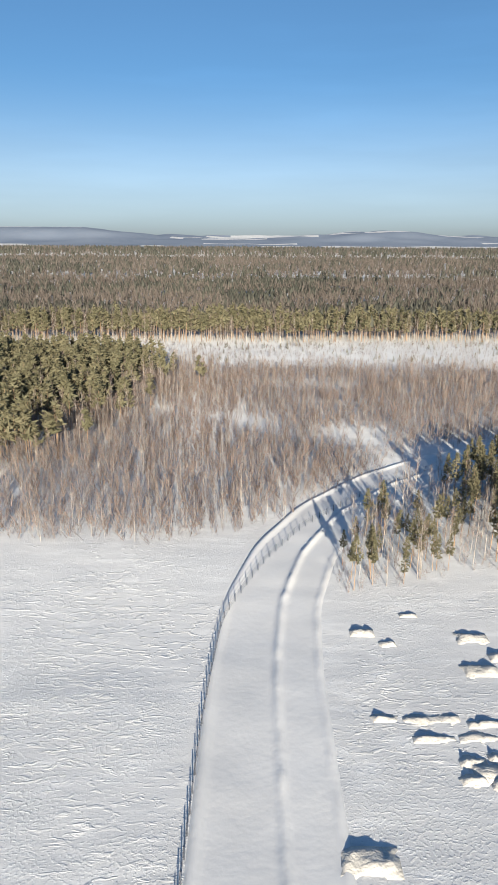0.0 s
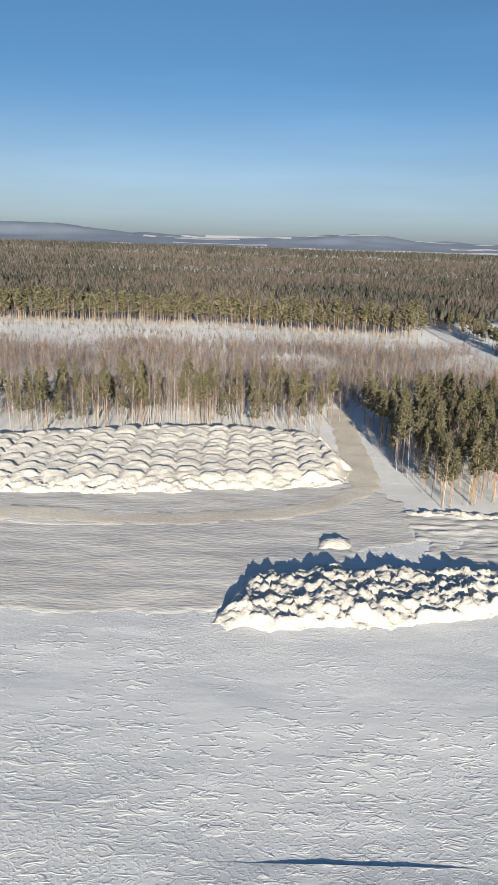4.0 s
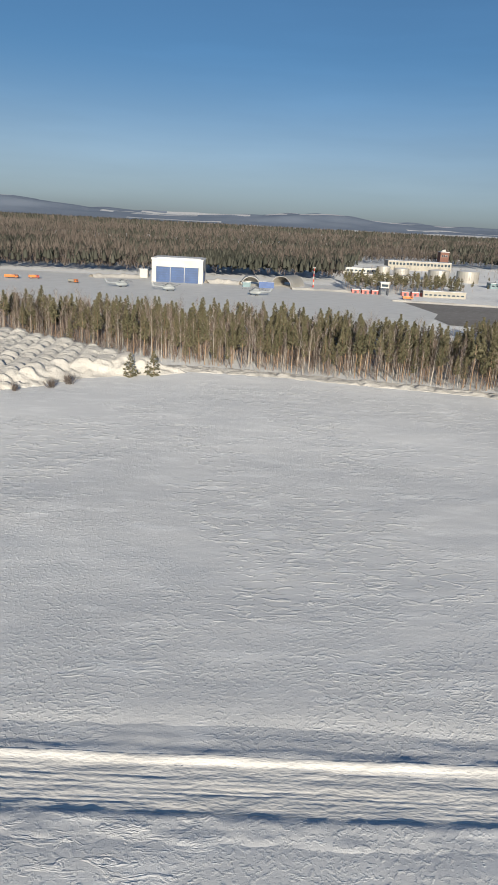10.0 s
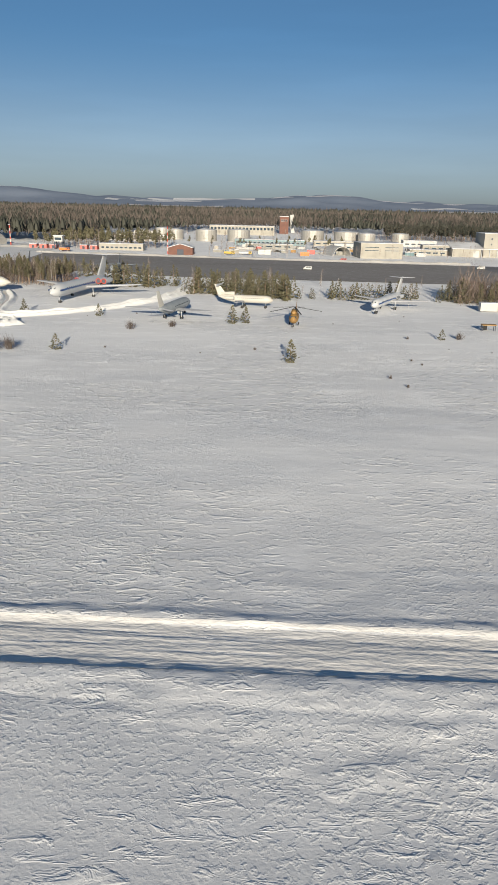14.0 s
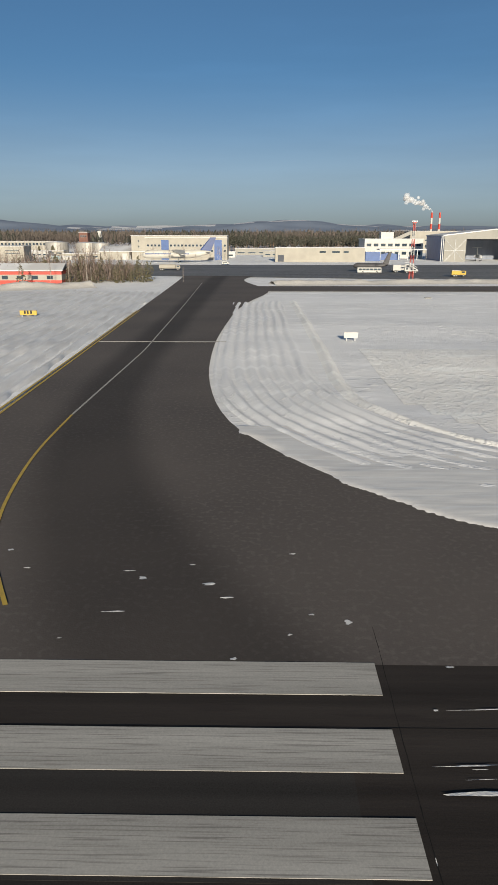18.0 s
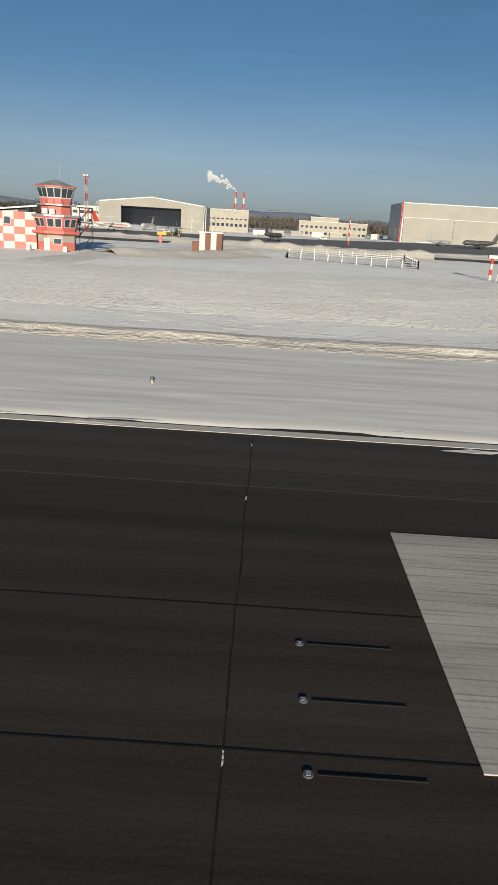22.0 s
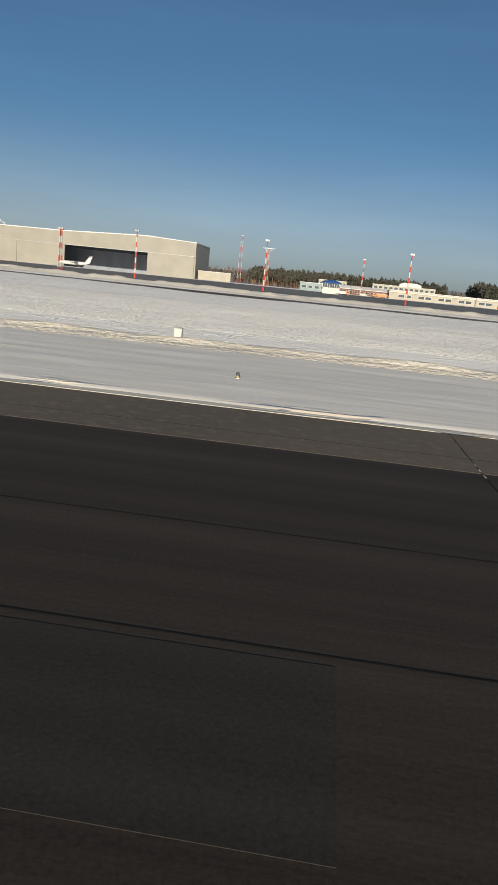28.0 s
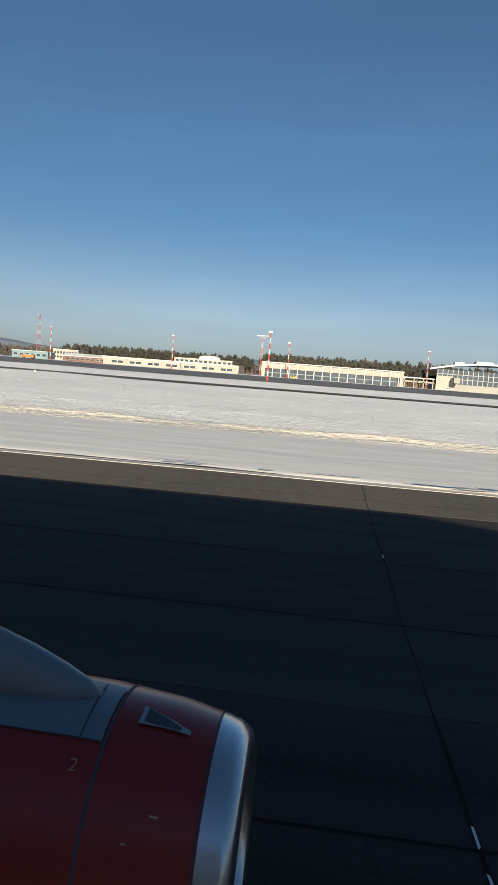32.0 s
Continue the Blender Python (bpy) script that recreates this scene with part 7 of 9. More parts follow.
def hump(v, centre, width):
    return np.exp(-(((v - centre) / width) ** 2))


def service_profile(x, y):
    wob = 0.5 * (fbm(x / 40, x * 0, 301, 3) - 0.5)
    yy = y - wob
    ruts = 0.06 * (fbm(x / 30, yy * 1.8, 303, 2) - 0.5) + 0.06 * (fbm(x / 0.9, yy / 0.25, 306, 3) - 0.5)
    for k, c in enumerate((20.2, 20.42, 20.75, 21.0, 21.3, 21.62, 22.05, 22.28, 22.6, 22.85)):
        ruts = ruts - 0.036 * hump(yy, c + 0.16 * (fbm(x / 25, x * 0, 320 + k, 2) - 0.5), 0.05) * step(fbm(x / 7, x * 0, 330 + k, 4), 0.36, 0.64)
    far = yy - 23.25
    bank = (0.17 + 0.12 * (fbm(x / 2.2, y / 1.2, 305, 3) - 0.5)) * np.where(far < 0, np.exp(-((far / 0.35) ** 2)), 0.66 + 0.34 * np.exp(-(((far + 0.45 * (fbm(x / 0.8, y / 0.8, 308, 2) - 0.5)) / 0.55) ** 4)))
    near = (0.13 + 0.12 * (fbm(x / 0.9, y / 0.7, 307, 3) - 0.5)) * np.where(yy < 19.5, 1.0, np.exp(-(((yy - 19.5) / 0.35) ** 2)))
    churned = 0.34 * np.maximum(0, fbm(x / 1.5, y / 1.0, 309, 3) - 0.52) * step(19.2 - yy, 0.2, 1.6) * step(fbm(x / 14, y / 6, 310, 2), 0.40, 0.55)
    return -0.06 + ruts + churned + np.maximum(0, bank) + np.maximum(0, near) + 0.05 * (fbm(x / 0.7, y / 0.4, 311, 2) - 0.5) * step(2.6 - np.abs(np.abs(yy - 21.4) - 1.6), 0.8, 1.8) - np.where(yy > 21.4, 0.24, 0.40) * np.clip((np.abs(yy - 21.4) - 2.1) / 8.0, 0, 1)


ribbon("service_road", np.arange(150, 668, 0.4), np.concatenate([np.arange(12.0, 18.0, 0.28), np.arange(18.0, 25.0, 0.2), np.arange(25.0, 30.6, 0.5)]), service_profile, M_SNOW, "low snow banks along both edges of a service road", category="snow bank")
ribbon("service_road", np.arange(150, 668, 0.4), np.arange(19.75, 23.31, 0.085), service_profile, M_PACK, "packed snow service road with wheel ruts", lift=0.012)


def along(points, width, res=0.8):
    """Plan points along a bending way: centres and side directions."""
    out = []
    for (ax, ay), (bx, by) in zip(points, points[1:]):
        n = max(1, int(math.hypot(bx - ax, by - ay) / res))
        for k in range(n):
            out.append((ax + (bx - ax) * k / n, ay + (by - ay) * k / n))
    out.append(points[-1])
    c = np.array(out)
    for _ in range(12):
        c[1:-1] = (c[:-2] + 2 * c[1:-1] + c[2:]) / 4
    d = np.gradient(c, axis=0)
    d /= np.linalg.norm(d, axis=1)[:, None]
    return c, np.stack([d[:, 1], -d[:, 0]], 1)


def lane(name, points, width, profile, mat, label, cols=17, kind="structure", category="road"):
    """A strip that follows a bending way, with a cross profile."""
    c, s = along(points, width)
    u = np.linspace(-width / 2, width / 2, cols)
    P = c[:, None, :] + s[:, None, :] * u[None, :, None]
    Z = profile(P[..., 0], P[..., 1], np.broadcast_to(u, P.shape[:2])) + ground_height(P[..., 0], P[..., 1])
    ny, nx = P.shape[:2]
    idx = np.arange(nx * ny).reshape(ny, nx)
    q = np.stack([idx[:-1, :-1], idx[:-1, 1:], idx[1:, 1:], idx[1:, :-1]], -1).reshape(-1, 4)
    return big_mesh(name, np.concatenate([P, Z[..., None]], -1).reshape(-1, 3), q, mat, label, kind, category, True)


lane("snow_road", CURVE, 13.0, lambda x, y, u: 0.06 + 0.34 * hump(u, 1.1, 0.4) * (0.4 + 1.0 * fbm(x / 1.2, y / 1.2, 311, 3)) + 0.2 * hump(u, 5.3, 0.3) * fbm(x / 1.0, y / 1.0, 313, 2) + 0.25 * hump(u, -5.4, 0.5) - 0.5 * step(np.abs(u), 5.7, 6.5), M_ROAD, "two-lane packed snow road with a ridge between lanes", 53)
lane("snow_road", FARROAD, 7.0, lambda x, y, u: 0.12 + 0.2 * hump(np.abs(u), 3.0, 0.5), M_ROAD, "straight snow road cut through the forest", 9)
lane("snow_track", [(160, 84), (185, 83), (205, 88), (214.5, 98), (215, 118), (215.5, 140), (216, 150)], 6.5, lambda x, y, u: 0.09 + 0.05 * (fbm(x / 1.5, y / 1.5, 318, 2) - 0.5) - 0.3 * step(np.abs(u) + 1.2 * (fbm(x / 2, y / 2, 319, 3) - 0.5), 2.2, 3.2), M_TRACK, "sandy rolled track between snow piles and pines", 9)
lane("snow_track", [(141, 112), (148, 100), (155, 86), (168, 82), (185, 83)], 5.5, lambda x, y, u: 0.06 - 0.3 * step(np.abs(u), 2.2, 2.7), M_DIRTY, "trodden brownish track beside a snow bank", 9)
lane("snow_track", [(291, 116), (299, 108), (308, 99), (325, 91), (348, 86), (368, 83.4), (384, 82)], 13, lambda x, y, u: 0.05 + 0.14 * (fbm(x / 2, y / 2, 315, 3) - 0.5) - 0.3 * step(np.abs(u) + 5 * step(x, 348, 378) + 1.6 * (fbm(x / 3, y / 3, 316, 3) - 0.5), 5.2, 6.4), M_DIRTY, "trodden brownish track between two snow piles", 9)
SCRAPED = [(144, 104), (148.5, 92), (151, 83), (151, 62), (160, 58), (192, 59), (207, 69), (210, 75), (217, 78), (220, 88), (216, 97), (211, 100), (205, 99), (190, 97), (176, 93.5), (158, 93), (148, 108), (144.5, 122), (141.5, 122)]
STORED = [(217, 88), (230, 87.5), (243, 89.3), (243, 79), (243.8, 69), (228.5, 65.5), (219, 70)]


def yard_edge(poly, x, y, ragged):
    """0 outside, 1 inside, with a torn rim between."""
    return step(inside(poly, x, y) + ragged * (fbm(x / 4, y / 4, 19, 3) - 0.5) + 1.4 * (fbm(x / 1.1, y / 1.1, 21, 2) - 0.5), -0.4, 0.5)


ribbon("cleared_yard", np.arange(140, 223, 0.5), np.arange(56, 136, 0.5), lambda x, y: ground_height(x, y) - 0.22 + 0.28 * yard_edge(SCRAPED, x, y, 3.0) + 0.12 * (fbm(x / 5 + y / 7, y / 1.2, 15, 3) - 0.5) + 0.10 * np.maximum(0, fbm(x / 0.9, y / 0.7, 17, 2) - 0.55), M_DIRTY, "scraped grey snow yard between piles of cleared snow", "structure", "yard",
       where=lambda x, y: inside(SCRAPED, x, y) > -3.5)
ribbon("storage_yard", np.arange(214, 246, 0.4), np.arange(64, 93, 0.4), lambda x, y: ground_height(x, y) - 0.25 + 0.36 * yard_edge(STORED, x, y, 2.0) + 0.42 * (fbm(x / 6 + y / 9, y / 0.8, 5, 3) - 0.5) + 0.25 * (fbm(x / 1.2, y / 1.2, 7, 2) - 0.5), M_DIRTY, "scraped earth and snow yard with plough furrows", "structure", "yard",
       where=lambda x, y: inside(STORED, x, y) > -2.5)
for x_, poly in enumerate(([(218, 86.4), (230, 86.6), (243.5, 88.6), (243.5, 90.6), (230, 88.8), (218, 88.6)], [(242.4, 88.5), (244.8, 88.5), (245.4, 69), (243, 69)], [(243.6, 69.8), (229, 66.6), (229, 64.4), (244.2, 67.4)])):
    heaps("snow_bank", poly, 1.3, 0.40, 190 + x_, "low ragged bank of scraped snow along a yard", base=0.35, res=0.22, skirt=0.9, style="slabs")

# wire fence beside the curving road
way, side = along([(43.1, 30), (43.4, 52), (44.4, 70), (49.3, 84), (55.8, 97), (68, 112), (82, 125)], 1, 1.0)
t = thing("wire_fence", "dark wire fence on thin posts beside a snow road", "fence", 0, 0, 0)
pm = mesh_of("post", Geo().box(-0.05, -0.05, -0.2, 0.05, 0.05, 1.15), M_DARK)
for k in range(0, len(way), 2):
    ob = new("post", pm)
    ob.location = (way[k][0], way[k][1], float(ground_height(*way[k])))
    ob.parent = t
for z in (0.35, 0.7, 1.05):
    g = Geo()
    for k in range(0, len(way) - 2, 2):
        g.tube((*way[k], float(ground_height(*way[k])) + z), (*way[k + 2], float(ground_height(*way[k + 2])) + z), 0.014, n=3, cap=False)
    part("wire", g, M_DARK, t)

# snow along the runway
def shoulder(x, y):
    return 0.014 + 0.03 * fbm(x / 3, y * 1.6, 321, 4) * step(y, 14.2, 16) + 0.03 * (fbm(x / 1.2, y * 2, 323, 2) - 0.5) * step(y, 14.2, 15)


def shoulder_edge(x, y):
    """How far inside the snow's torn edge a place lies."""
    d = y - (13.55 + 0.4 * (fbm(x / 9, y * 0, 327, 3) - 0.5) + 0.2 * (fbm(x / 1.6, y / 1, 328, 2) - 0.5))
    for poly in (TAXI, LINK):
        d = np.minimum(d, -inside(poly, x, y) + 1.2 * (fbm(x / 4, y / 2.5, 325, 3) - 0.5))
    return d


ribbon("runway_shoulder", np.arange(708, 740.1, 0.3), np.arange(13.0, 34, 0.25), lambda x, y: shoulder(x, y) + 0.012 - 0.2 * (1 - step(shoulder_edge(x, y), -0.5, 0.1)), M_STREAK, "packed snow at the inside of a taxiway corner", "structure", "shoulder", where=lambda x, y: (shoulder_edge(x, y) > -1.0) & (inside(TAXI, x, y) > -9))
ribbon("runway_shoulder", np.arange(739.8, 1420, 0.6), np.arange(13.0, 22.9, 0.3), lambda x, y: shoulder(x, y) + 0.012 - 0.2 * (1 - step(shoulder_edge(x, y), -0.5, 0.1)), M_STREAK, "wind-scoured packed snow along the runway edge", "structure", "shoulder", where=lambda x, y: shoulder_edge(x, y) > -1.3)


ribbon("rough_snow", np.concatenate([np.arange(722, 1102, 1.0), [1102]]), np.arange(28.5, 62, 0.9), lambda x, y: ground_height(x, y) + 0.02 + 0.22 * step(y, 30, 46) * (1 - step(y, 48, 61)) * step(x, 726, 740) * (1 - step(x, 1076, 1094)) - 0.12 * (1 - step(y, 28.5, 30.5)) - 0.12 * step(y, 59, 61.5), M_CRUST, "broad band of grainy crusted snow beside the runway", "structure", "ground", where=lambda x, y: (inside(TAXI, x, y) < -11) & (inside(LINK, x, y) < -7))


def ends(x):
    """The ridge sinks away where taxiways cross it."""
    return step(x, 742, 754) * (step(1092 - x, 0, 8) + step(x, 1134, 1146))


def bank(x, y):
    mid = 23.3 + 0.7 * (fbm(x / 45, x * 0, 331, 3) - 0.5)
    h = 0.15 + 0.32 * (fbm(x / 2.4, x * 0 + 0.3, 333, 4) - 0.4)
    h = 0.75 * h * ends(x) - 0.35 * (1 - ends(x))
    return np.maximum(0.02 - 0.5 * (1 - ends(x)), h) * np.where(y < mid + 0.25, hump(y - mid, 0.25, 0.3), hump(y - mid, 0.25, 1.2)) + 0.16 * hump(y - mid, -0.7, 0.35) * fbm(x / 3, y, 335, 3) + 0.12 * (fbm(x / 0.7, y / 0.5, 337, 2) - 0.5) * hump(y - mid, 0, 0.8) - 0.3 * step(np.abs(y - mid), 1.3, 2.6) + 0.03 - 0.25 * (1 - ends(x))


ribbon("snow_bank", np.arange(716, 1112, 0.45), np.arange(21.2, 26.3, 0.2), bank, M_RIDGE, "long low ridge of ploughed snow beside the runway", "", "snow bank", where=lambda x, y: (inside(TAXI, x, y) < -1) & (inside(LINK, x, y) < -0.5))
ribbon("snow_bank", np.arange(1126, 1420, 0.45), np.arange(21.2, 26.3, 0.2), bank, M_RIDGE, "long low ridge of ploughed snow beside the runway", "", "snow bank", where=lambda x, y: inside(LINK, x, y) < -0.5)


def strip_bank(name, pts, h, w, label, seed, mat=None):
    lane(name, pts, w * 2.6, lambda x, y, u: h * hump(u, 0, w / 2) * (0.35 + 1.1 * fbm(x / 2.5, y / 2.5, seed, 3)) - 0.25 * step(np.abs(u), w * 1.0, w * 1.3), mat or M_PILE, label, 13, "", "snow bank")


lane("ploughed_snow", [(713, 104), (713.2, 62), (713.7, 47), (715, 38.6), (718, 31.8), (722, 27.2), (729, 23.2), (742, 20.8), (756, 19.8)], 8.2, lambda x, y, u: 0.10 + (0.13 * (1 - 0.75 * step(-y, -38, -28)) * np.sin(u * 6.5 + 5 * fbm(x / 10, y / 12, 421)) * (0.3 + fbm(x / 3, y / 4, 423)) + 0.05 * step(-y, -36, -29) * (hump(u, 1.6, 0.07) + hump(u, 0.5, 0.06) + hump(u, -0.4, 0.06) + hump(u, 2.5, 0.07)) * fbm(x / 3, y / 3, 427) + 0.10 * (fbm(x / 0.8, y / 0.8, 425, 2) - 0.5)) * step(4.1 - np.abs(u), 0.1, 0.8) - 0.3 * step(np.abs(u), 3.5, 4.1), M_SNOW, "ploughed snow in curving furrows round a taxiway corner", 74, "structure", "shoulder")
strip_bank("snow_bank", [(718.4, 106), (718.7, 62), (718.7, 46), (719.2, 39.6), (721.9, 33.2), (725.5, 29.6), (733, 26.4), (743, 24.4), (754, 23.5)], 0.24, 0.6, "low ridge of snow along a wheel rut", 339, M_CRUST)
strip_bank("snow_bank", [(716, 145), (745, 152), (800, 153), (900, 151), (1000, 146), (1100, 140)], 0.8, 4.0, "wide strip of ploughed snow between taxiway and apron", 341)
strip_bank("snow_bank", [(838, 128), (855, 118), (880, 112)], 1.2, 4, "ploughed snow heaped beside the tower yard", 343)
strip_bank("snow_bank", [(838, 74), (845, 78), (852, 90)], 0.8, 4, "churned snow beside the control tower", 345)
strip_bank("snow_bank", [(925, 160), (960, 158), (1000, 157)], 1.0, 3, "ploughed snow along the taxiway edge", 347)
strip_bank("snow_bank", [(622.5, 105.6), (627.8, 102.6), (633.3, 100.4), (640, 98.9), (660.5, 98.4)], 0.42, 1.5, "low rough snow bank round an aircraft stand", 349)
heaps("snow_pile", [(612.5, 119), (612.2, 124), (616, 126.5), (618.6, 123), (617.6, 117.5), (615, 116.4)], 1.8, 0.7, 350, "heap of cleared snow beside a fire engine", base=0.8, res=0.3, skirt=1.4, style="slabs")
strip_bank("snow_bank", [(613.8, 123.7), (624.5, 129.0), (642.2, 128.7), (653.0, 120.0)], 1.0, 3, "snow bank behind an aircraft stand", 351)
strip_bank("snow_bank", [(653.0, 120.0), (660.4, 125.7), (679.5, 138.7)], 1.2, 4, "heaped snow beside a striped shed", 353)
PATHWAY = [(513.5, 140), (518.4, 130), (520.6, 121), (521.6, 113), (524.4, 108.5), (531, 112), (537.6, 118.5), (543, 126), (547.5, 134), (549.6, 146), (550.2, 158)]
lane("cleared_path", PATHWAY, 1.3, lambda x, y, u: 0.07 + 0.05 * (fbm(x / 0.8, y / 0.8, 357, 2) - 0.5) - 0.3 * step(np.abs(u), 0.55, 0.65), M_DIRTY, "trodden path cleared between museum aircraft", 9, "structure", "path")
for side in (-1.0, 1.0):
    c, d = along(PATHWAY, 2)
    strip_bank("snow_bank", [tuple(p) for p in (c + side * d)[::4]], 0.62, 1.0, "bank of shovelled snow along a cleared museum path", 355 + int(side), M_CRUST)
heaps("snow_pile", [(524, 105), (523, 102), (525, 99.6), (529, 99.4), (531.5, 102), (529, 105)], 1.6, 0.5, 358, "low heap of shovelled snow at a path's bend", base=0.6, res=0.3, skirt=1.0, style="slabs", mat=M_CRUST)
strip_bank("snow_bank", [(478, 268), (520, 264), (560, 259), (600, 256), (640, 254)], 0.7, 2.4, "ploughed snow along the apron's far edge", 359)
strip_bank("snow_bank", [(1080, 23.3), (1087.6, 22.6), (1091, 22.3), (1094.8, 23.4), (1097.7, 27.4), (1099.9, 36.3), (1100.2, 48.7), (1097, 62)], 0.18, 1.3, "ridge of ploughed snow round a taxiway corner", 360, M_RIDGE)
strip_bank("snow_bank", [(1150, 22.5), (1138, 23.4), (1132.8, 26.4), (1130.2, 32), (1129.6, 40), (1132, 52), (1140, 64), (1152, 74)], 0.22, 1.6, "ploughed snow at the inside of a taxiway bend", 359, M_RIDGE)
strip_bank("snow_bank", [(440, 297), (455, 299), (470, 296)], 1.0, 4, "snow ridge behind the remote apron", 361)
strip_bank("snow_bank", [(403, 306), (410, 309), (418, 307)], 2.2, 5, "high cleared snow beside a hangar", 363)
strip_bank("snow_bank", [(352, 306), (362, 312), (372, 314)], 1.8, 6, "high cleared snow beside a hangar annex", 365)
ribbon("aircraft_stand", np.arange(616, 660, 0.7), np.arange(98, 126, 0.7), lambda x, y: ground_height(x, y) + 0.06, M_FROST, "cleared dark stand with wet patches under an airliner", "structure", "stand",
       where=lambda x, y: inside([(615.8, 103.3), (636.9, 101.4), (653.1, 102.8), (650.8, 117.0), (640.0, 125.8), (624.5, 126.0), (615.7, 118.7)], x, y) + 2.5 * (fbm(x / 4, y / 4, 11) - 0.5) > 0)
lane("snow_track", [(834, 40), (836, 55), (837.5, 70), (840, 90), (846, 118), (852, 127)], 5.5, lambda x, y, u: 0.05 + 0.05 * np.sin(u * 4) - 0.25 * step(np.abs(u), 2.2, 2.7), M_PACK, "wheel tracks through snow to a control tower", 13)

# scraps of snow on the asphalt
def scraps(count, place, long, seed, label, z=0.009, wide=0.05):
    """Thin torn leaves of snow, drawn out along the wind."""
    r = np.random.default_rng(seed)
    g = Geo()
    for _ in range(count):
        x, y = place(r)
        a, b, n = long * r.lognormal(0, 0.6), wide * r.lognormal(0, 0.5), 11
        ring = [(x + a * q * math.cos(6.283 * i / n), y + b * q * math.sin(6.283 * i / n) + 0.04 * a * math.cos(6.283 * i / n)) for i, q in enumerate(r.uniform(0.45, 1.2, n))]
        lift = z + zat(x, y) + 0.00002 * len(g.v)
        g.add([(p, q, lift) for p, q in ring] + [(x, y, lift + 0.002)], [(i, (i + 1) % n, n) for i in range(n)])
    tagged(part("blown_snow", g, M_PACK), label, "snow", "", "stuff")


scraps(45, lambda r: (r.uniform(716, 760), 13.2 - abs(r.normal(0, 1.6))), 0.2, 401, "thin scraps of blown snow on asphalt")
scraps(22, lambda r: (r.uniform(699, 716), r.uniform(13, 19)), 0.14, 405, "thin scraps of snow on a taxiway")
scraps(150, lambda r: (r.uniform(1068, 1150), 13.3 + abs(r.normal(0, 8.0))), 0.9, 403, "thin streaks of blown snow on a taxiway", 0.018)
scraps(120, lambda r: (r.uniform(1072, 1132), 13.6 + abs(r.normal(0, 6.0))), 0.8, 404, "torn patches of thin snow on a taxiway", 0.021, 0.17)
scraps(60, lambda r: (r.uniform(1106, 1122), r.uniform(18, 60)), 0.9, 406, "torn patches of old snow along a taxiway", 0.024, 0.4)
scraps(26, lambda r: (r.uniform(717, 724), r.uniform(8.5, 11.5)), 0.5, 408, "fine streaks of blown snow on the runway", 0.017, 0.02)
scraps(500, lambda r: (r.uniform(735, 1400), 13.75 - abs(r.normal(0, 0.3))), 0.45, 407, "thin streaks of snow at the runway edge")


def bare_strips(x, y):
    """Positive on snow, negative on the bare asphalt strips before the threshold."""
    n = fbm(x / 0.9, y / 0.9, 413, 3) - 0.5
    drain = np.maximum(np.abs(x - 697.2) - 0.42, y - 17.4) + 0.5 * n
    rim = 698.65 - x + 0.35 * n
    worn = np.maximum(np.maximum(1.42 - 1.9 * fbm(x * 1.8, y / 9, 431, 3), 0.15 * (y - 13)), x - 696.5) + 0.6 * n
    return np.minimum(np.minimum(drain, rim), worn)


def furrow_edge(x, y):
    return 698.3 - 0.022 * (y - 22) - x + 1.2 * (fbm(x / 3, y / 4, 419) - 0.5)


ribbon("ploughed_snow", np.arange(668, 699.5, 0.22), np.arange(6.0, 22.2, 0.28), lambda x, y: 0.035 + 0.05 * fbm(x * 1.2, y / 6, 411, 3) - 0.12 * step(y, 20.4, 22.2) - 0.25 * (1 - step(bare_strips(x, y), -0.2, 0.12)), M_SNOW, "ploughed snow with bare strips before the runway", "structure", "shoulder", where=lambda x, y: bare_strips(x, y) > -0.6)
ribbon("ploughed_snow", np.arange(668, 699.5, 0.22), np.arange(21.5, 124, 0.6), lambda x, y: ground_height(x, y) + 0.07 - 0.14 * (1 - step(y + 3 * (fbm(x / 5, y / 5, 433, 3) - 0.5), 21.5, 28)) + 0.17 * np.sin(x * 4.6 + 0.19 * y + 5 * fbm(x / 9, y / 22, 415)) * (0.3 + fbm(x / 5, y / 6, 417)) * step(x, 668, 676) * step(y, 22, 27) + 0.10 * fbm(x / 0.8, y / 3, 418, 2) * step(y, 22, 25) - 0.5 * (1 - step(furrow_edge(x, y), -0.3, 0.5)), M_FURROW, "snow ploughed into long furrows beside a taxiway", "structure", "shoulder", where=lambda x, y: furrow_edge(x, y) > -1.2)
t = thing("drain_channel", "dark drain channel with blue ice between snow strips", "drain", 697.35, 7.4, 0.0)
part("channel", Geo().box(-0.14, 0, -0.1, 0.14, 9.2, 0.008), M_BLACK, t)
M_ICE = material("blue_ice", (0.05, 0.13, 0.26), (0.08, 0.18, 0.33), 0.15, 2.0, 9.0)
for k in range(11):
    part("ice_pane", Geo().box(-0.1, 0.3 + k * 0.8, 0.0, 0.1, 0.78 + k * 0.8, 0.014), M_ICE, t)

# painted lines
def line(name, x0, y0, x1, y1, mat, label, z=0.012, parent=None):
    return tagged(part(name, Geo().box(min(x0, x1), min(y0, y1), z - 0.02, max(x0, x1), max(y0, y1), z + rise(x0, y0) * 1.0), mat), label, "marking", "", "structure")


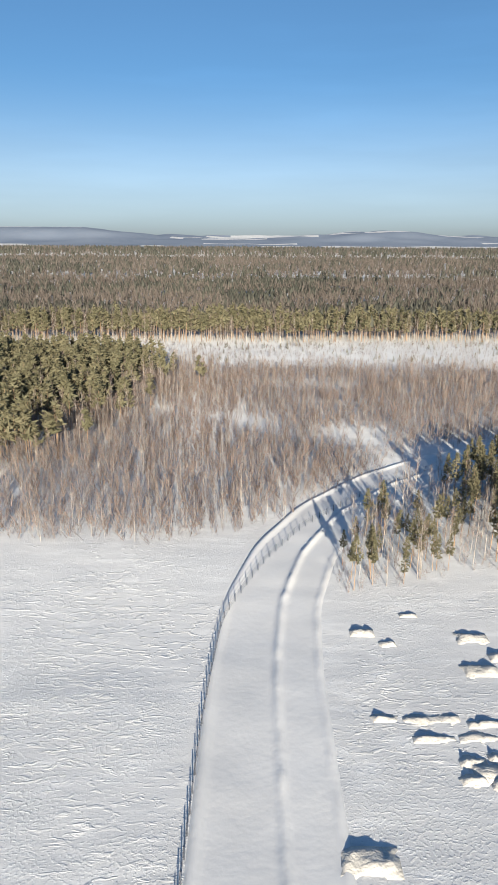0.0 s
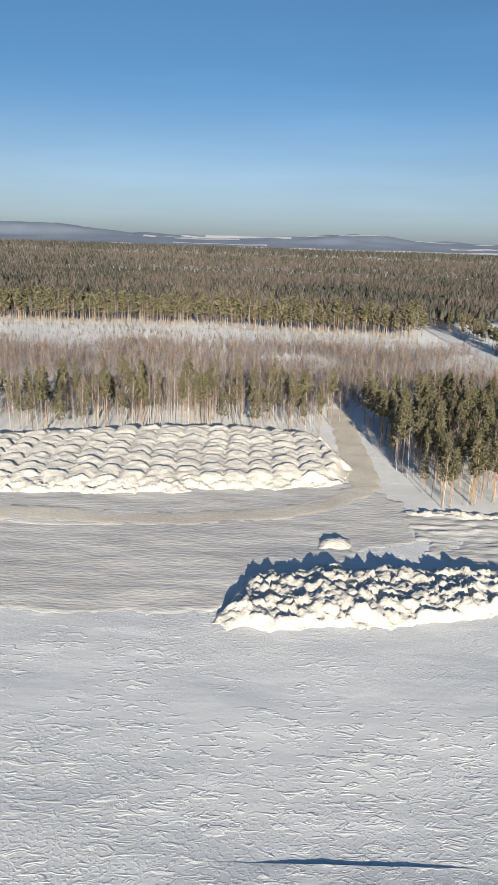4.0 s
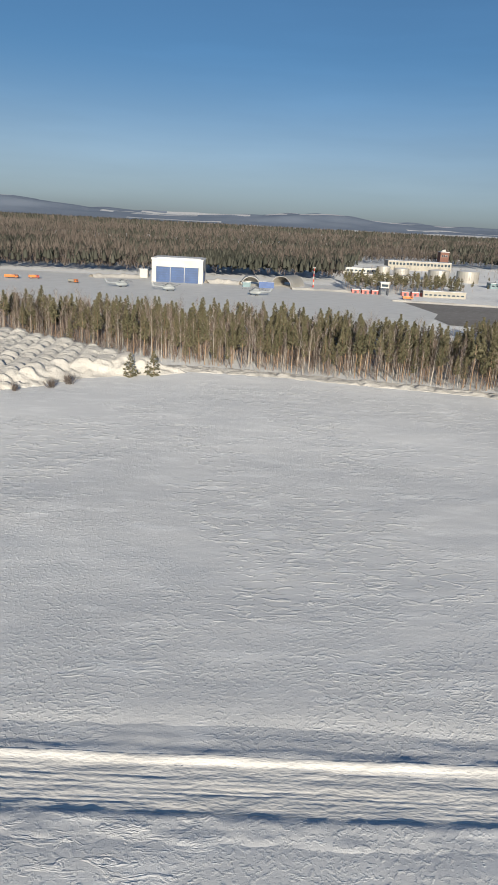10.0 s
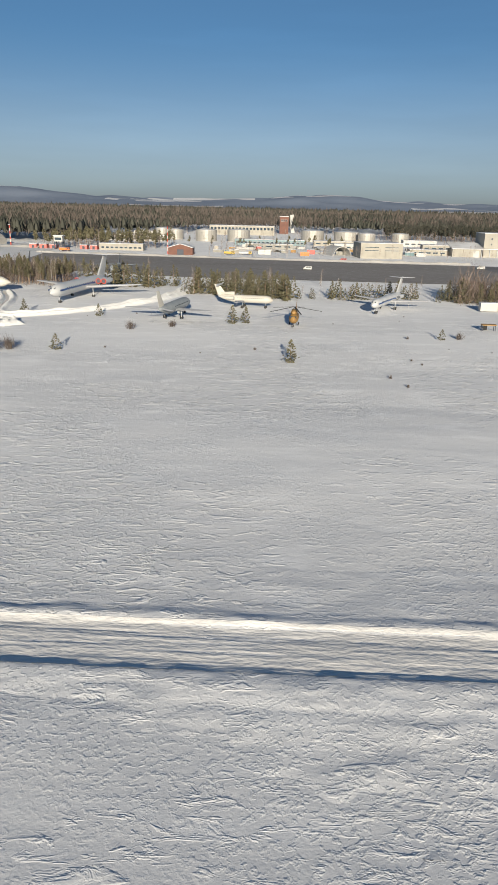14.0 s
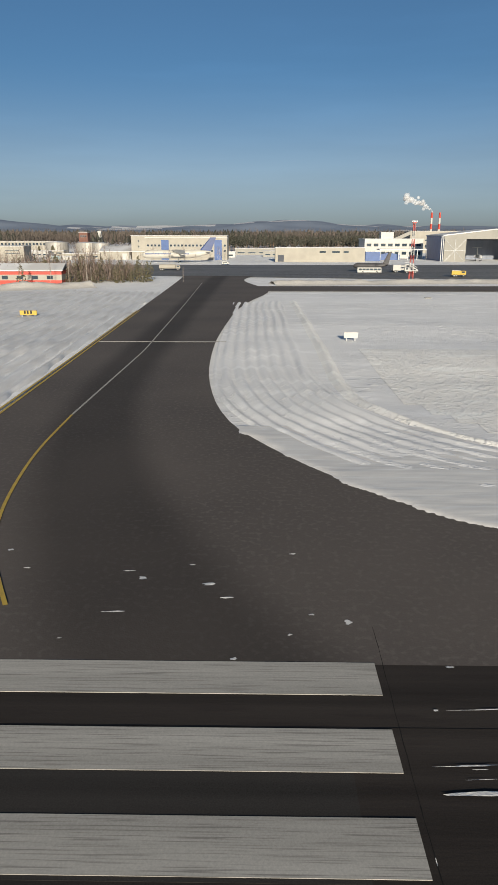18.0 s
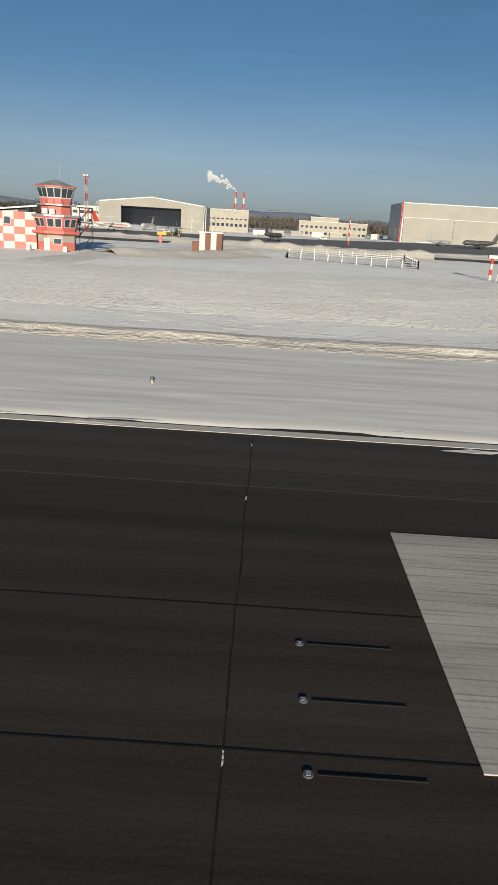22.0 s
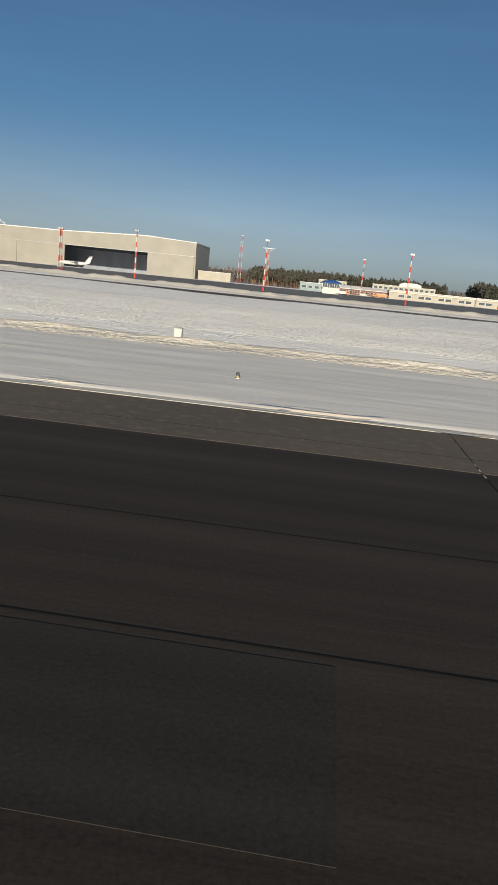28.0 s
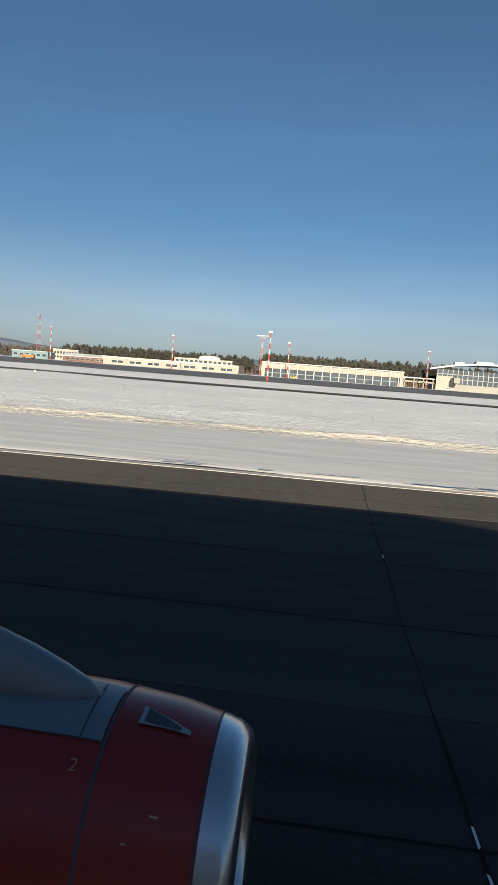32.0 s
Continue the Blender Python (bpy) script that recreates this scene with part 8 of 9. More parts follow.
for y in (11.9, 9.65, 7.45, 5.25, 3.05):
    line("threshold_bar", 701.0, y, 716.0, y + 1.17, M_PAINT, "wide worn white threshold bar")
line("runway_edge_line", 832, 13.2, 1410, 13.5, M_LINE, "long worn white runway edge line")
line("touchdown_mark", 777, 4.55, 788.5, 6.29, M_PAINT, "wide worn white touchdown mark")
line("aiming_mark", 856.3, 5.4, 884, 9.35, M_PAINT, "broad worn white aiming point block")
line("touchdown_mark", 939, 5.8, 954, 7.3, M_PAINT, "wide worn white touchdown mark")
line("touchdown_mark", 1098.5, 5.2, 1108, 6.6, M_PAINT, "wide worn white touchdown mark")
line("touchdown_mark", 1178.7, 4.6, 1190, 6.25, M_PAINT, "wide worn white touchdown mark")
for u in (0.0, 0.35):
    lane("taxiway_edge_line", [(698.9 + u, 14.5), (698.7 + u, 25), (697.9 + u, 57), (696.9 + u, 92)], 0.16, lambda x, y, w: 0.13 + 0 * x, M_YELLOW, "thin yellow taxiway edge line", 2, "structure", "marking")
lane("taxiway_centre_line", [(706.5, 15.5), (704.6, 19), (703.8, 22.7), (703.0, 29), (702.9, 36)], 0.13, lambda x, y, w: 0.13 + 0 * x, M_YELLOW, "thin yellow taxiway centre line", 2, "structure", "marking")
lane("taxiway_centre_line", [(702.9, 36), (703.3, 58.3), (702.4, 100), (701, 150)], 0.13, lambda x, y, w: 0.13 + 0 * x, M_PAINT, "thin white taxiway centre line", 2, "structure", "marking")
lane("taxiway_centre_line", [(1108, 7.4), (1110.6, 8.1), (1112.2, 9.4), (1113.2, 10.4), (1114.1, 12), (1114.6, 14), (1114.6, 22), (1114.5, 38), (1114.6, 55)], 0.1, lambda x, y, w: 0.125 + 0 * x, M_YELLOW, "thin yellow lead-off line to a taxiway", 2, "structure", "marking")
lane("taxiway_edge_line", [(717.1, 24.7), (718.1, 23.6), (719.1, 22.7), (720.2, 21.9), (721.3, 20.6), (729.5, 15.0)], 0.14, lambda x, y, w: 0.02 + 0 * x, M_PAINT, "thin worn white taxiway edge line", 2, "structure", "marking")
line("hold_line", 698.2, 63.6, 710.2, 63.9, M_PAINT, "pale holding line across a taxiway", 0.03)

# slab joints and repairs of the runway
M_SEAL = material("joint_sealant", (0.016, 0.016, 0.016), (0.028, 0.027, 0.026), 0.95, 2.0, 9.0, spec=0.05)
M_PATCH = gritty(material("asphalt_patch", (0.030, 0.027, 0.025), (0.037, 0.033, 0.030), 0.9, 0.3, 6.0, stretch=(0.4, 1.5, 1), spec=0.2))
M_LIGHTPATCH = gritty(material("pale_asphalt", (0.050, 0.044, 0.039), (0.042, 0.038, 0.034), 0.9, 0.3, 6.0, stretch=(0.4, 1.5, 1), spec=0.2))
line("repainted_mark", 788.6, 4.8, 790.0, 6.3, M_SEAL, "old mark blacked out on the runway", 0.011)
for off in (-1.93, 0.0, 3.93, -4.6):
    g = Geo()
    for k in range(0, 175):
        x0, x1 = 690 + k * 4, 694 + k * 4
        y0, y1 = (float(np.interp(x, [690, 797, 847, 892], [6.93, 6.98, 7.38, 7.5])) + off + 0.012 * math.sin(x * 0.7) for x in (x0, x1))
        g.add([(x0, y0 - 0.008, 0.005), (x1, y1 - 0.008, 0.005), (x1, y1 + 0.008, 0.005), (x0, y0 + 0.008, 0.005)], [(0, 1, 2, 3)])
    tagged(part("joint", g, M_SEAL), "dark sealed joint along the runway", "joint", "", "structure")
JOINTS = []
for _ in range(5):
    g, flecks = Geo(), Geo()
    x = 0.0
    for k in range(42):
        y, nxt = 2.0 + k * 0.3, x + rng.normal(-0.04 * x, 0.007)
        w = 0.004 + 0.005 * rng.uniform()
        g.add([(x - w, y, 0.0055), (x + w, y, 0.0055), (nxt + w, y + 0.3, 0.0055), (nxt - w, y + 0.3, 0.0055)], [(0, 1, 2, 3)])
        if rng.uniform() < 0.07:
            flecks.add([(x - 0.007, y, 0.007), (x + 0.007, y + 0.02, 0.007), (nxt + 0.006, y + 0.15, 0.007), (nxt - 0.006, y + 0.16, 0.007)], [(0, 1, 2, 3)])
        x = nxt
    JOINTS.append((mesh_of("joint", g, M_SEAL), mesh_of("snow_fleck", flecks, M_PACK)))
for k in range(96):
    jm, fm = JOINTS[k % 5]
    ob = tagged(new("joint", jm), "thin dark cross joint of the runway", "joint", "", "structure")
    ob.location = (700 + k * 7.35 + rng.normal(0, 0.9), 0, 0)
    new("snow_fleck", fm).parent = ob
M_EDGE = material("sunbleached_asphalt", (0.150, 0.125, 0.100), (0.122, 0.103, 0.086), 0.9, 0.2, 5.0, c3=(0.165, 0.140, 0.115), spec=0.2)
for x0, x1, mat in ((735, 1040, M_LIGHTPATCH), (1040, 1420, M_EDGE)):
    tagged(part("patch", Geo().box(x0, 10.65, -0.02, x1, 14.85, 0.003), mat), "paler asphalt strip along the runway edge", "patch", "", "structure")
for k in range(26):
    x, y = 700 + k * 27 + rng.uniform(0, 9), rng.choice([2.2, 4.06, 7.36])
    tagged(part("patch", Geo().box(x, y, -0.02, x + rng.uniform(6, 26), y + rng.choice([1.4, 3.2]), 0.004), M_PATCH if k % 2 else M_LIGHTPATCH), "long resurfaced strip of runway asphalt", "patch", "", "structure")
for k in range(20):
    x, y = 745 + k * 22.6, rng.uniform(3.5, 12.5)
    g = Geo()
    p = Vector((x, y, 0.008))
    for _ in range(10):
        q = p + Vector((rng.normal(0.02, 0.035), rng.uniform(0.1, 0.3), 0))
        if q.y > 13.4:
            break
        g.add([p + Vector((-0.007, 0, 0)), p + Vector((0.007, 0, 0)), q + Vector((0.007, 0, 0)), q + Vector((-0.007, 0, 0))], [(0, 1, 2, 3)])
        p = q
    if g.f:
        tagged(part("crack", g, M_SEAL), "winding crack across the runway", "crack", "", "structure")


def edge_light(x, y, label="small runway edge light in snow"):
    t = thing("edge_light", label, "light", x, y, zat(x, y), 0, "runway edge lights")
    part("base", Geo().tube((0, 0, 0), (0, 0, 0.06), 0.08, 0.065, 10), M_STEEL, t)
    part("stem", Geo().tube((0, 0, 0.05), (0, 0, 0.11), 0.022, n=6), M_YELLOW, t)
    part("lens", Geo().tube((0, 0, 0.11), (0, 0, 0.18), 0.045, 0.03, 10), M_GLASS, t)


for k in range(15):
    if k not in (10, 11):
        edge_light(746.5 + k * 35.2, 16.65)
# wind has bared the asphalt round a light and in a few spots beside it
r = np.random.default_rng(431)
for x, y, w, d in ((781.7, 16.55, 0.62, 0.26), (785.4, 16.7, 0.22, 0.08), (786.5, 16.75, 0.4, 0.05), (787.8, 16.83, 0.26, 0.1), (756.3, 16.8, 1.1, 0.2), (758.2, 16.7, 0.5, 0.14)):
    n = 22
    rim = [(x + w * q * math.cos(6.283 * i / n), y + d * q * math.sin(6.283 * i / n)) for i, q in enumerate(r.uniform(0.7, 1.2, n))]
    g = Geo()
    g.add([(a, b, float(shoulder(np.array(a), np.array(b))) + 0.022) for a, b in rim] + [(x, y, float(shoulder(np.array(x), np.array(y))) + 0.024)], [(i, (i + 1) % n, n) for i in range(n)])
    tagged(part("bare_patch", g, M_TAXI), "patch of asphalt bared in the packed shoulder snow", "patch", "", "structure")
SLOT = mesh_of("cable_slot", Geo().box(0.07, -0.005, 0.0, 0.82, 0.005, 0.008), M_SEAL)
RIM = mesh_of("rim", Geo().tube((0, 0, -0.02), (0, 0, 0.010), 0.042, 0.036, n=14), M_DARK)
LENS = mesh_of("lens", Geo().box(-0.016, -0.022, 0.010, 0.016, 0.022, 0.013), M_STEEL)
for k in range(-6, 11):
    for j in range(3):
        t = thing("inset_light", "flat inset runway light with a sealed cable slot", "light", 870.4 + 14.876 * k - 0.45 * (k < 0), 5.29 + 0.77 * j + 0.3 * float(step(k, 1, 9)), 0.012 if 856 < 870.4 + 14.876 * k < 884 or k == -6 else 0.004, 0, "inset lights")
        for n, me in (("rim", RIM), ("lens", LENS), ("cable_slot", SLOT)):
            new(n, me).parent = t
for k, y in enumerate((21.6, 25.8, 30.4, 34.8)):
    t = thing("slope_light", "low black approach slope light unit", "light", 964.4, y, 0.0, 0, "slope lights")
    part("box", Geo().box(-0.26, -0.12, 0.08, 0.26, 0.16, 0.17), M_BLACK, t)
    for a in (-0.2, 0.15):
        part("leg", Geo().box(a, 0, -0.1, a + 0.05, 0.06, 0.08), M_STEEL, t)
    part("lens", Geo().box(-0.2, -0.135, 0.1, 0.2, -0.12, 0.15), M_GLASS, t)
for x, y in ((1060.0, 24.8), (1141.5, 92), (1156.5, 84)):
    t = thing("marker_box", "small white equipment box in snow", "box", x, y, zat(x, y))
    part("body", Geo().box(0, 0, 0, 0.25, 0.2, 0.35), M_WHITE, t)
    part("lid", Geo().box(-0.02, -0.02, 0.35, 0.27, 0.22, 0.38), M_STEEL, t)
for x, y, w in ((683.6, 84.7, 2.1), (721.3, 64.1, 1.3), (1095.4, 88.0, 2.2)):
    t = thing("guidance_sign", "yellow and black taxiway guidance sign in snow", "sign", x, y, float(ground_height(x, y)))
    part("panel", Geo().box(0, 0, 0.25, w, 0.15, 0.8), M_YELLOW if w > 2 else M_WHITE, t)
    for a in (0.25, 0.42, 0.62) if w > 2 else ():
        part("marking_bar", Geo().box(w * a, -0.015, 0.4, w * a + 0.22, 0.0, 0.8), M_BLACK, t)
    for a in (0.2, w - 0.3):
        part("leg", Geo().box(a, 0.05, -0.1, a + 0.1, 0.15, 0.25), M_STEEL, t)
for x, y, w, d in ((776, 60, 0.7, 0.5), (800, 66, 0.7, 0.4), (739.7, 110.4, 0.9, 0.6)):
    tagged(part("cable_box", Geo().box(x, y, -0.1, x + w, y + d, 0.22).box(x - 0.05, y - 0.05, 0.22, x + w + 0.05, y + d + 0.05, 0.28), M_GREY), "low grey cable box standing in snow", "box")

# ---- single trees and bushes about the museum ----
for k, (x, y, s, lab) in enumerate(((503.8, 83.5, 0.34, ""), (501.0, 83.2, 0.28, ""), (508.1, 83.0, 0.15, ""), (512.3, 83.3, 0.27, ""), (541.8, 83.5, 0.27, ""), (497.6, 83.7, 0.25, ""), (540.4, 111.8, 0.26, ""), (563.1, 108.4, 0.36, ""), (565.2, 109.2, 0.34, ""), (527.5, 112.6, 0.3, ""),
                                    (497.6, 99.6, 0.33, ""), (504.9, 110.6, 0.36, ""), (497.2, 120.9, 0.3, ""), (495.0, 114.7, 0.32, ""), (510.5, 125.5, 0.28, ""), (488.0, 118.0, 0.36, ""), (515.2, 100.6, 0.12, ""), (571.9, 79.2, 0.34, ""), (594.2, 96.9, 0.2, ""), (487.7, 93.2, 0.3, ""), (483.8, 97.1, 0.34, ""), (400.8, 110, 0.5, ""), (404.5, 112, 0.55, ""))):
    g = pine_tree(x, y, s * 0.85, k * 1.3, 8 + k % 2, "young bushy pine standing alone in snow")
    g["group"] = "young pines"


def bush(rng, size, n):
    """Forking shoots that spread from one root into a rounded, open bush."""
    g = Geo()
    for _ in range(n):
        a, tilt, l = rng.uniform(0, 6.28), abs(rng.normal(0, 0.5)), size * rng.uniform(0.55, 1.0)
        d = Vector((math.sin(tilt) * math.cos(a), math.sin(tilt) * math.sin(a), math.cos(tilt)))
        p, m = Vector((rng.normal(0, 0.12), rng.normal(0, 0.12), -0.1)) * size, d * l * 0.6
        g.tube(p, p + m, 0.018, 0.011, 3, False)
        for _ in range(7):
            e = (d + Vector((rng.normal(0, 0.45), rng.normal(0, 0.45), rng.normal(0.1, 0.3)))).normalized() * l * rng.uniform(0.25, 0.5)
            o = p + m * rng.uniform(0.4, 1.0)
            s = Vector((rng.normal(), rng.normal(), 0)).normalized() * 0.014
            g.add([o - s, o + s, o + e], [(0, 1, 2)])
    return g


M_SHRUB = material("grey_shrub_stems", (0.165, 0.135, 0.115), (0.125, 0.105, 0.092), 0.9, 0.3, 2.0, vary=0.3, island=True, spec=0.05)
SHRUB = [mesh_of("stems", bush(rng, 3.0, 80), M_SHRUB), mesh_of("stems", bush(rng, 2.6, 70), M_SHRUB)]
for k, (x, y, s) in enumerate(((528.4, 83.4, 0.95), (531.0, 82.7, 1.05), (534.0, 82.3, 1.0), (536.0, 83.0, 0.9), (366.5, 83.2, 1.1), (373.9, 69.5, 0.8), (376.4, 67.0, 0.85), (378.2, 80.5, 0.5), (392, 103, 0.9), (349, 79.5, 1.5), (352, 78.8, 1.3), (346, 77.5, 1.3), (343.5, 78.6, 1.2), (354.5, 77.6, 1.2), (360.5, 77, 1.0), (383, 78, 0.45), (372, 86, 0.7), (385.5, 96.5, 0.7), (390, 100, 0.8), (519.2, 114.5, 0.7), (548.1, 100.3, 0.6), (554.0, 102.9, 0.7), (596.9, 97.7, 0.5), (88, 66, 0.4), (93, 60, 0.35), (118.5, 57.5, 0.35), (121, 58, 0.3))):
    ob = new("shrub", SHRUB[k % 2])
    tagged(ob, "leafless grey-brown shrub standing in snow", "shrub", "shrubs")
    ob.matrix_basis = Matrix.LocRotScale((x, y, float(ground_height(x, y)) - 0.05), Euler((0, 0, k * 0.9)), (s * 0.92, s * 0.92, s * (1.15 + 0.15 * math.sin(k * 2.3))))
GLADE = [(607, 138.5), (620, 140), (634, 137), (652, 142), (684, 147), (688, 156), (640, 158), (607, 148)]
birchwood(GLADE, 2.2, 504, "bare birches beside an aircraft stand", scale=0.6, thin=lambda x, y: 0.3 + 0.6 * step(x, 622, 634))
pinewood(GLADE, 2.0, 506, "young pines beside an aircraft stand", scale=0.48, young=True, thin=lambda x, y: 0.6)
thicket(GLADE, 1.2, 505, "leafless undergrowth beside an aircraft stand", scale=1.15)
SCREEN = [(477.9, 129.2), (499.9, 152.5), (521.2, 150.3), (525.1, 161.6), (500.1, 174.8), (478.1, 169.6)]
pinewood(SCREEN, 1.5, 501, "young pine screen behind parked aircraft", scale=0.5, single=16)
birchwood(SCREEN, 1.5, 502, "bare birches behind parked aircraft", scale=0.56)
thicket(SCREEN, 1.3, 503, "leafless undergrowth behind parked aircraft", scale=0.8)
for n, (poly, gap, size) in enumerate((([(550.1, 144.3), (557.9, 142.2), (563.7, 139.0), (572.5, 136.9), (574.5, 143.0), (567.6, 150.2), (551.1, 152.5)], 1.8, 0.5), ([(580.5, 142.9), (589.4, 141.2), (601.2, 143.4), (601.1, 147.9), (581.5, 148.0)], 1.9, 0.34), ([(572.5, 141.0), (580.5, 140.8), (580.5, 143.4), (572.5, 143.6)], 2.4, 0.26),
                                       ([(603.1, 139.9), (620.4, 141.8), (636.6, 147.4), (658.2, 150.1), (690.0, 148.0), (690.0, 154.0), (636.5, 156.7), (603.1, 145.9)], 2.1, 0.4), ([(622.3, 142.3), (636.6, 146.5), (647.4, 149.8), (647.4, 155.9), (632.5, 153.6), (622.3, 149.5)], 2.4, 0.6), ([(526.9, 150.4), (544.3, 153.6), (548.2, 159.6), (527.0, 160.6)], 2.0, 0.5), ([(477.8, 109.1), (486.8, 113.4), (489.9, 133.8), (477.9, 131.3)], 2.0, 0.5))):
    pinewood(poly, gap, 510 + n, "clump of young pines beside the museum ground", scale=size, single=9, young=True)
    birchwood(poly, gap * 1.8, 550 + n, "bare saplings among young pines", scale=size * 1.2)
for k, (x, y, s) in enumerate(((595.8, 132.2, 0.5), (624.4, 137.2, 0.9), (628.5, 139.2, 0.8), (633.6, 137.3, 0.85), (637.7, 140.2, 0.9), (642.1, 138.0, 0.95), (646.4, 140.7, 0.85), (650.7, 136.4, 0.7), (620.4, 139.2, 0.75), (660.4, 135.8, 0.5), (637.8, 134.1, 0.7), (644.3, 134.8, 0.6), (672.1, 137.1, 0.55), (675.3, 138.9, 0.6), (678.4, 140.7, 0.55))):
    birch_tree(x, y, s, k, k)
for k in range(26):
    birch_tree(560 + k * 5.4 + rng.normal(0, 1.5), 160 + rng.uniform(-8, 6) if k % 3 else 150, rng.uniform(0.3, 0.5), k, k, "small bare birch by the apron's edge")
for k in range(14):
    x, y = 655 + rng.uniform(0, 30), rng.uniform(250, 285)
    birch_tree(x - 180, 292 + rng.uniform(0, 8), rng.uniform(0.4, 0.7), k, k, "bare birch beside row huts")
for x, y, q in ((667.3, 134.2, 0.42), (638.8, 143.2, 0.4), (652.9, 141.3, 0.3)):
    pine_tree(x, y, q, x, 6, "young bushy pine beside a striped shed")
for k, (x, y, q) in enumerate(((644.7, 134.2, 1.05), (646.8, 135.6, 0.95), (649.1, 140.6, 0.9), (650.7, 144.5, 0.8), (671.0, 152.3, 0.5), (673.1, 148.1, 0.5), (674.2, 143.0, 0.45), (676.3, 149.9, 0.45), (668.9, 154.5, 0.5))):
    birch_tree(x, y, q, k * 1.7, k, "bare birch beside a striped shed")
WORKS = [(462, 300), (486, 298), (500, 298), (520, 300), (522, 345), (470, 345)]
pinewood(WORKS, 4.5, 530, "pines behind the row huts", lite=True, scale=0.7)
birchwood(WORKS, 5.0, 531, "bare trees behind the row huts", scale=0.7)
birchwood([(480, 370), (640, 370), (700, 400), (660, 500), (520, 480)], 12, 532, "scattered bare trees among the works", scale=0.7)
birchwood([(545, 256), (700, 262), (700, 330), (545, 322)], 8, 533, "bare trees among the works sheds", scale=0.6)
pinewood([(524, 300), (600, 330), (620, 420), (540, 410)], 17, 534, "pines among the works", lite=True, scale=0.45)
pinewood([(640, 455), (820, 450), (820, 525), (650, 530)], 4.5, 535, "pines behind the storage tanks", lite=True, needles=M_FARWOOD, scale=0.85)
birchwood([(650, 440), (820, 430), (820, 500), (650, 500)], 8, 536, "bare trees behind the storage tanks", scale=0.8)
for k, (x, y, w, d, h) in enumerate(((628, 306, 16, 7, 2.4), (650, 318, 20, 7, 2.6), (678, 332, 24, 8, 2.8), (642, 348, 18, 6, 2.6), (556, 328, 22, 6, 2.2), (598, 338, 14, 6, 2.6), (668, 362, 26, 8, 3.0), (715, 345, 20, 8, 2.8), (480, 380, 30, 8, 3.0), (590, 372, 20, 6, 2.4), (700, 385, 30, 9, 3.4), (640, 390, 18, 8, 3.0))):
    block("store_shed", "low works shed with a snow-covered roof", x, y, w, d, h, (M_CREAM, M_GREY, M_WHITE)[k % 3], rows=((0.8, 1.6, 5),))
for y0, seed, sc in ((462, 541, 1.0), (485, 542, 1.1)):
    pinewood([(1008, y0), (1140, y0 + 6), (1140, y0 + 30), (1008, y0 + 26)], 2.8, seed, "tall pines behind the terminal", lite=True, needles=M_FARWOOD, scale=sc)
    pinewood([(1152, y0 - 40), (1420, y0 - 60), (1420, y0 - 30), (1152, y0 - 10)], 2.8, seed + 3, "tall pines behind the terminal", lite=True, needles=M_FARWOOD, scale=sc * 1.15)

r = np.random.default_rng(560)
for k in range(34):
    x, y = 541 + 3.6 * k + r.normal(0, 1.2), r.choice([291, 298, 306, 318, 333, 345]) + r.normal(0, 1.5)
    if not 643 < x < 668 and not (600 < x < 622 and y < 296):
        container(x, y, r.uniform(1.4, 4.2), r.uniform(1.2, 2.2), r.uniform(0.9, 1.9), (M_CREAM, M_GREY, M_TEAL, M_OCHRE, M_WHITE, M_PINK, M_DARK)[k % 7], ("cream", "grey", "blue-green", "ochre", "white", "faded red", "dark")[k % 7] + " site cabin in the snowy works yard", r.uniform(-20, 20))
for k in range(12):
    x, y = 545 + 9 * k + r.normal(0, 2), r.uniform(288, 350)
    strip_bank("snow_bank", [(x, y), (x + r.uniform(4, 8), y + r.normal(0, 1)), (x + r.uniform(9, 13), y + r.normal(0, 1.5))], r.uniform(0.7, 1.5), r.uniform(2, 3.5), "cleared snow heaped in the works yard", 700 + k)
for k in range(24):
    x, y = r.uniform(536, 614), r.uniform(66, 122)
    ob = tagged(new("weed_stalks", SHRUB[k % 2]), "dry weed stalks poking through snow", "weed", "dry weeds")
    q = r.uniform(0.10, 0.24)
    ob.matrix_basis = Matrix.LocRotScale((x, y, float(ground_height(x, y)) - 0.05), Euler((0, 0, k * 0.9)), (q * 0.8, q * 0.8, q * 1.2))

# steam over the chimneys
g = Geo()
for k in range(46):
    f = k / 45
    c = Vector((829.5 - 17 * f - 3 * f * math.sin(f * 9), 486 + rng.normal(0, 0.8), 25.4 + 9.5 * f ** 0.75 + rng.normal(0, 0.5 + 0.8 * f)))
    r = (0.5 + 1.5 * f) * rng.uniform(0.7, 1.2)
    n = 7
    g.loft([[c + Vector((r * math.sin(math.pi * j / 5) * math.cos(6.283 * i / n) * rng.uniform(0.85, 1.15), r * math.sin(math.pi * j / 5) * math.sin(6.283 * i / n), r * math.cos(math.pi * j / 5) * rng.uniform(0.9, 1.1))) for i in range(n)] for j in range(1, 5)])
part("steam_plume", g, M_STEAM, None, smooth=True)
tagged(bpy.data.objects["steam_plume"], "white steam plume drifting from a chimney", "steam", "", "stuff")


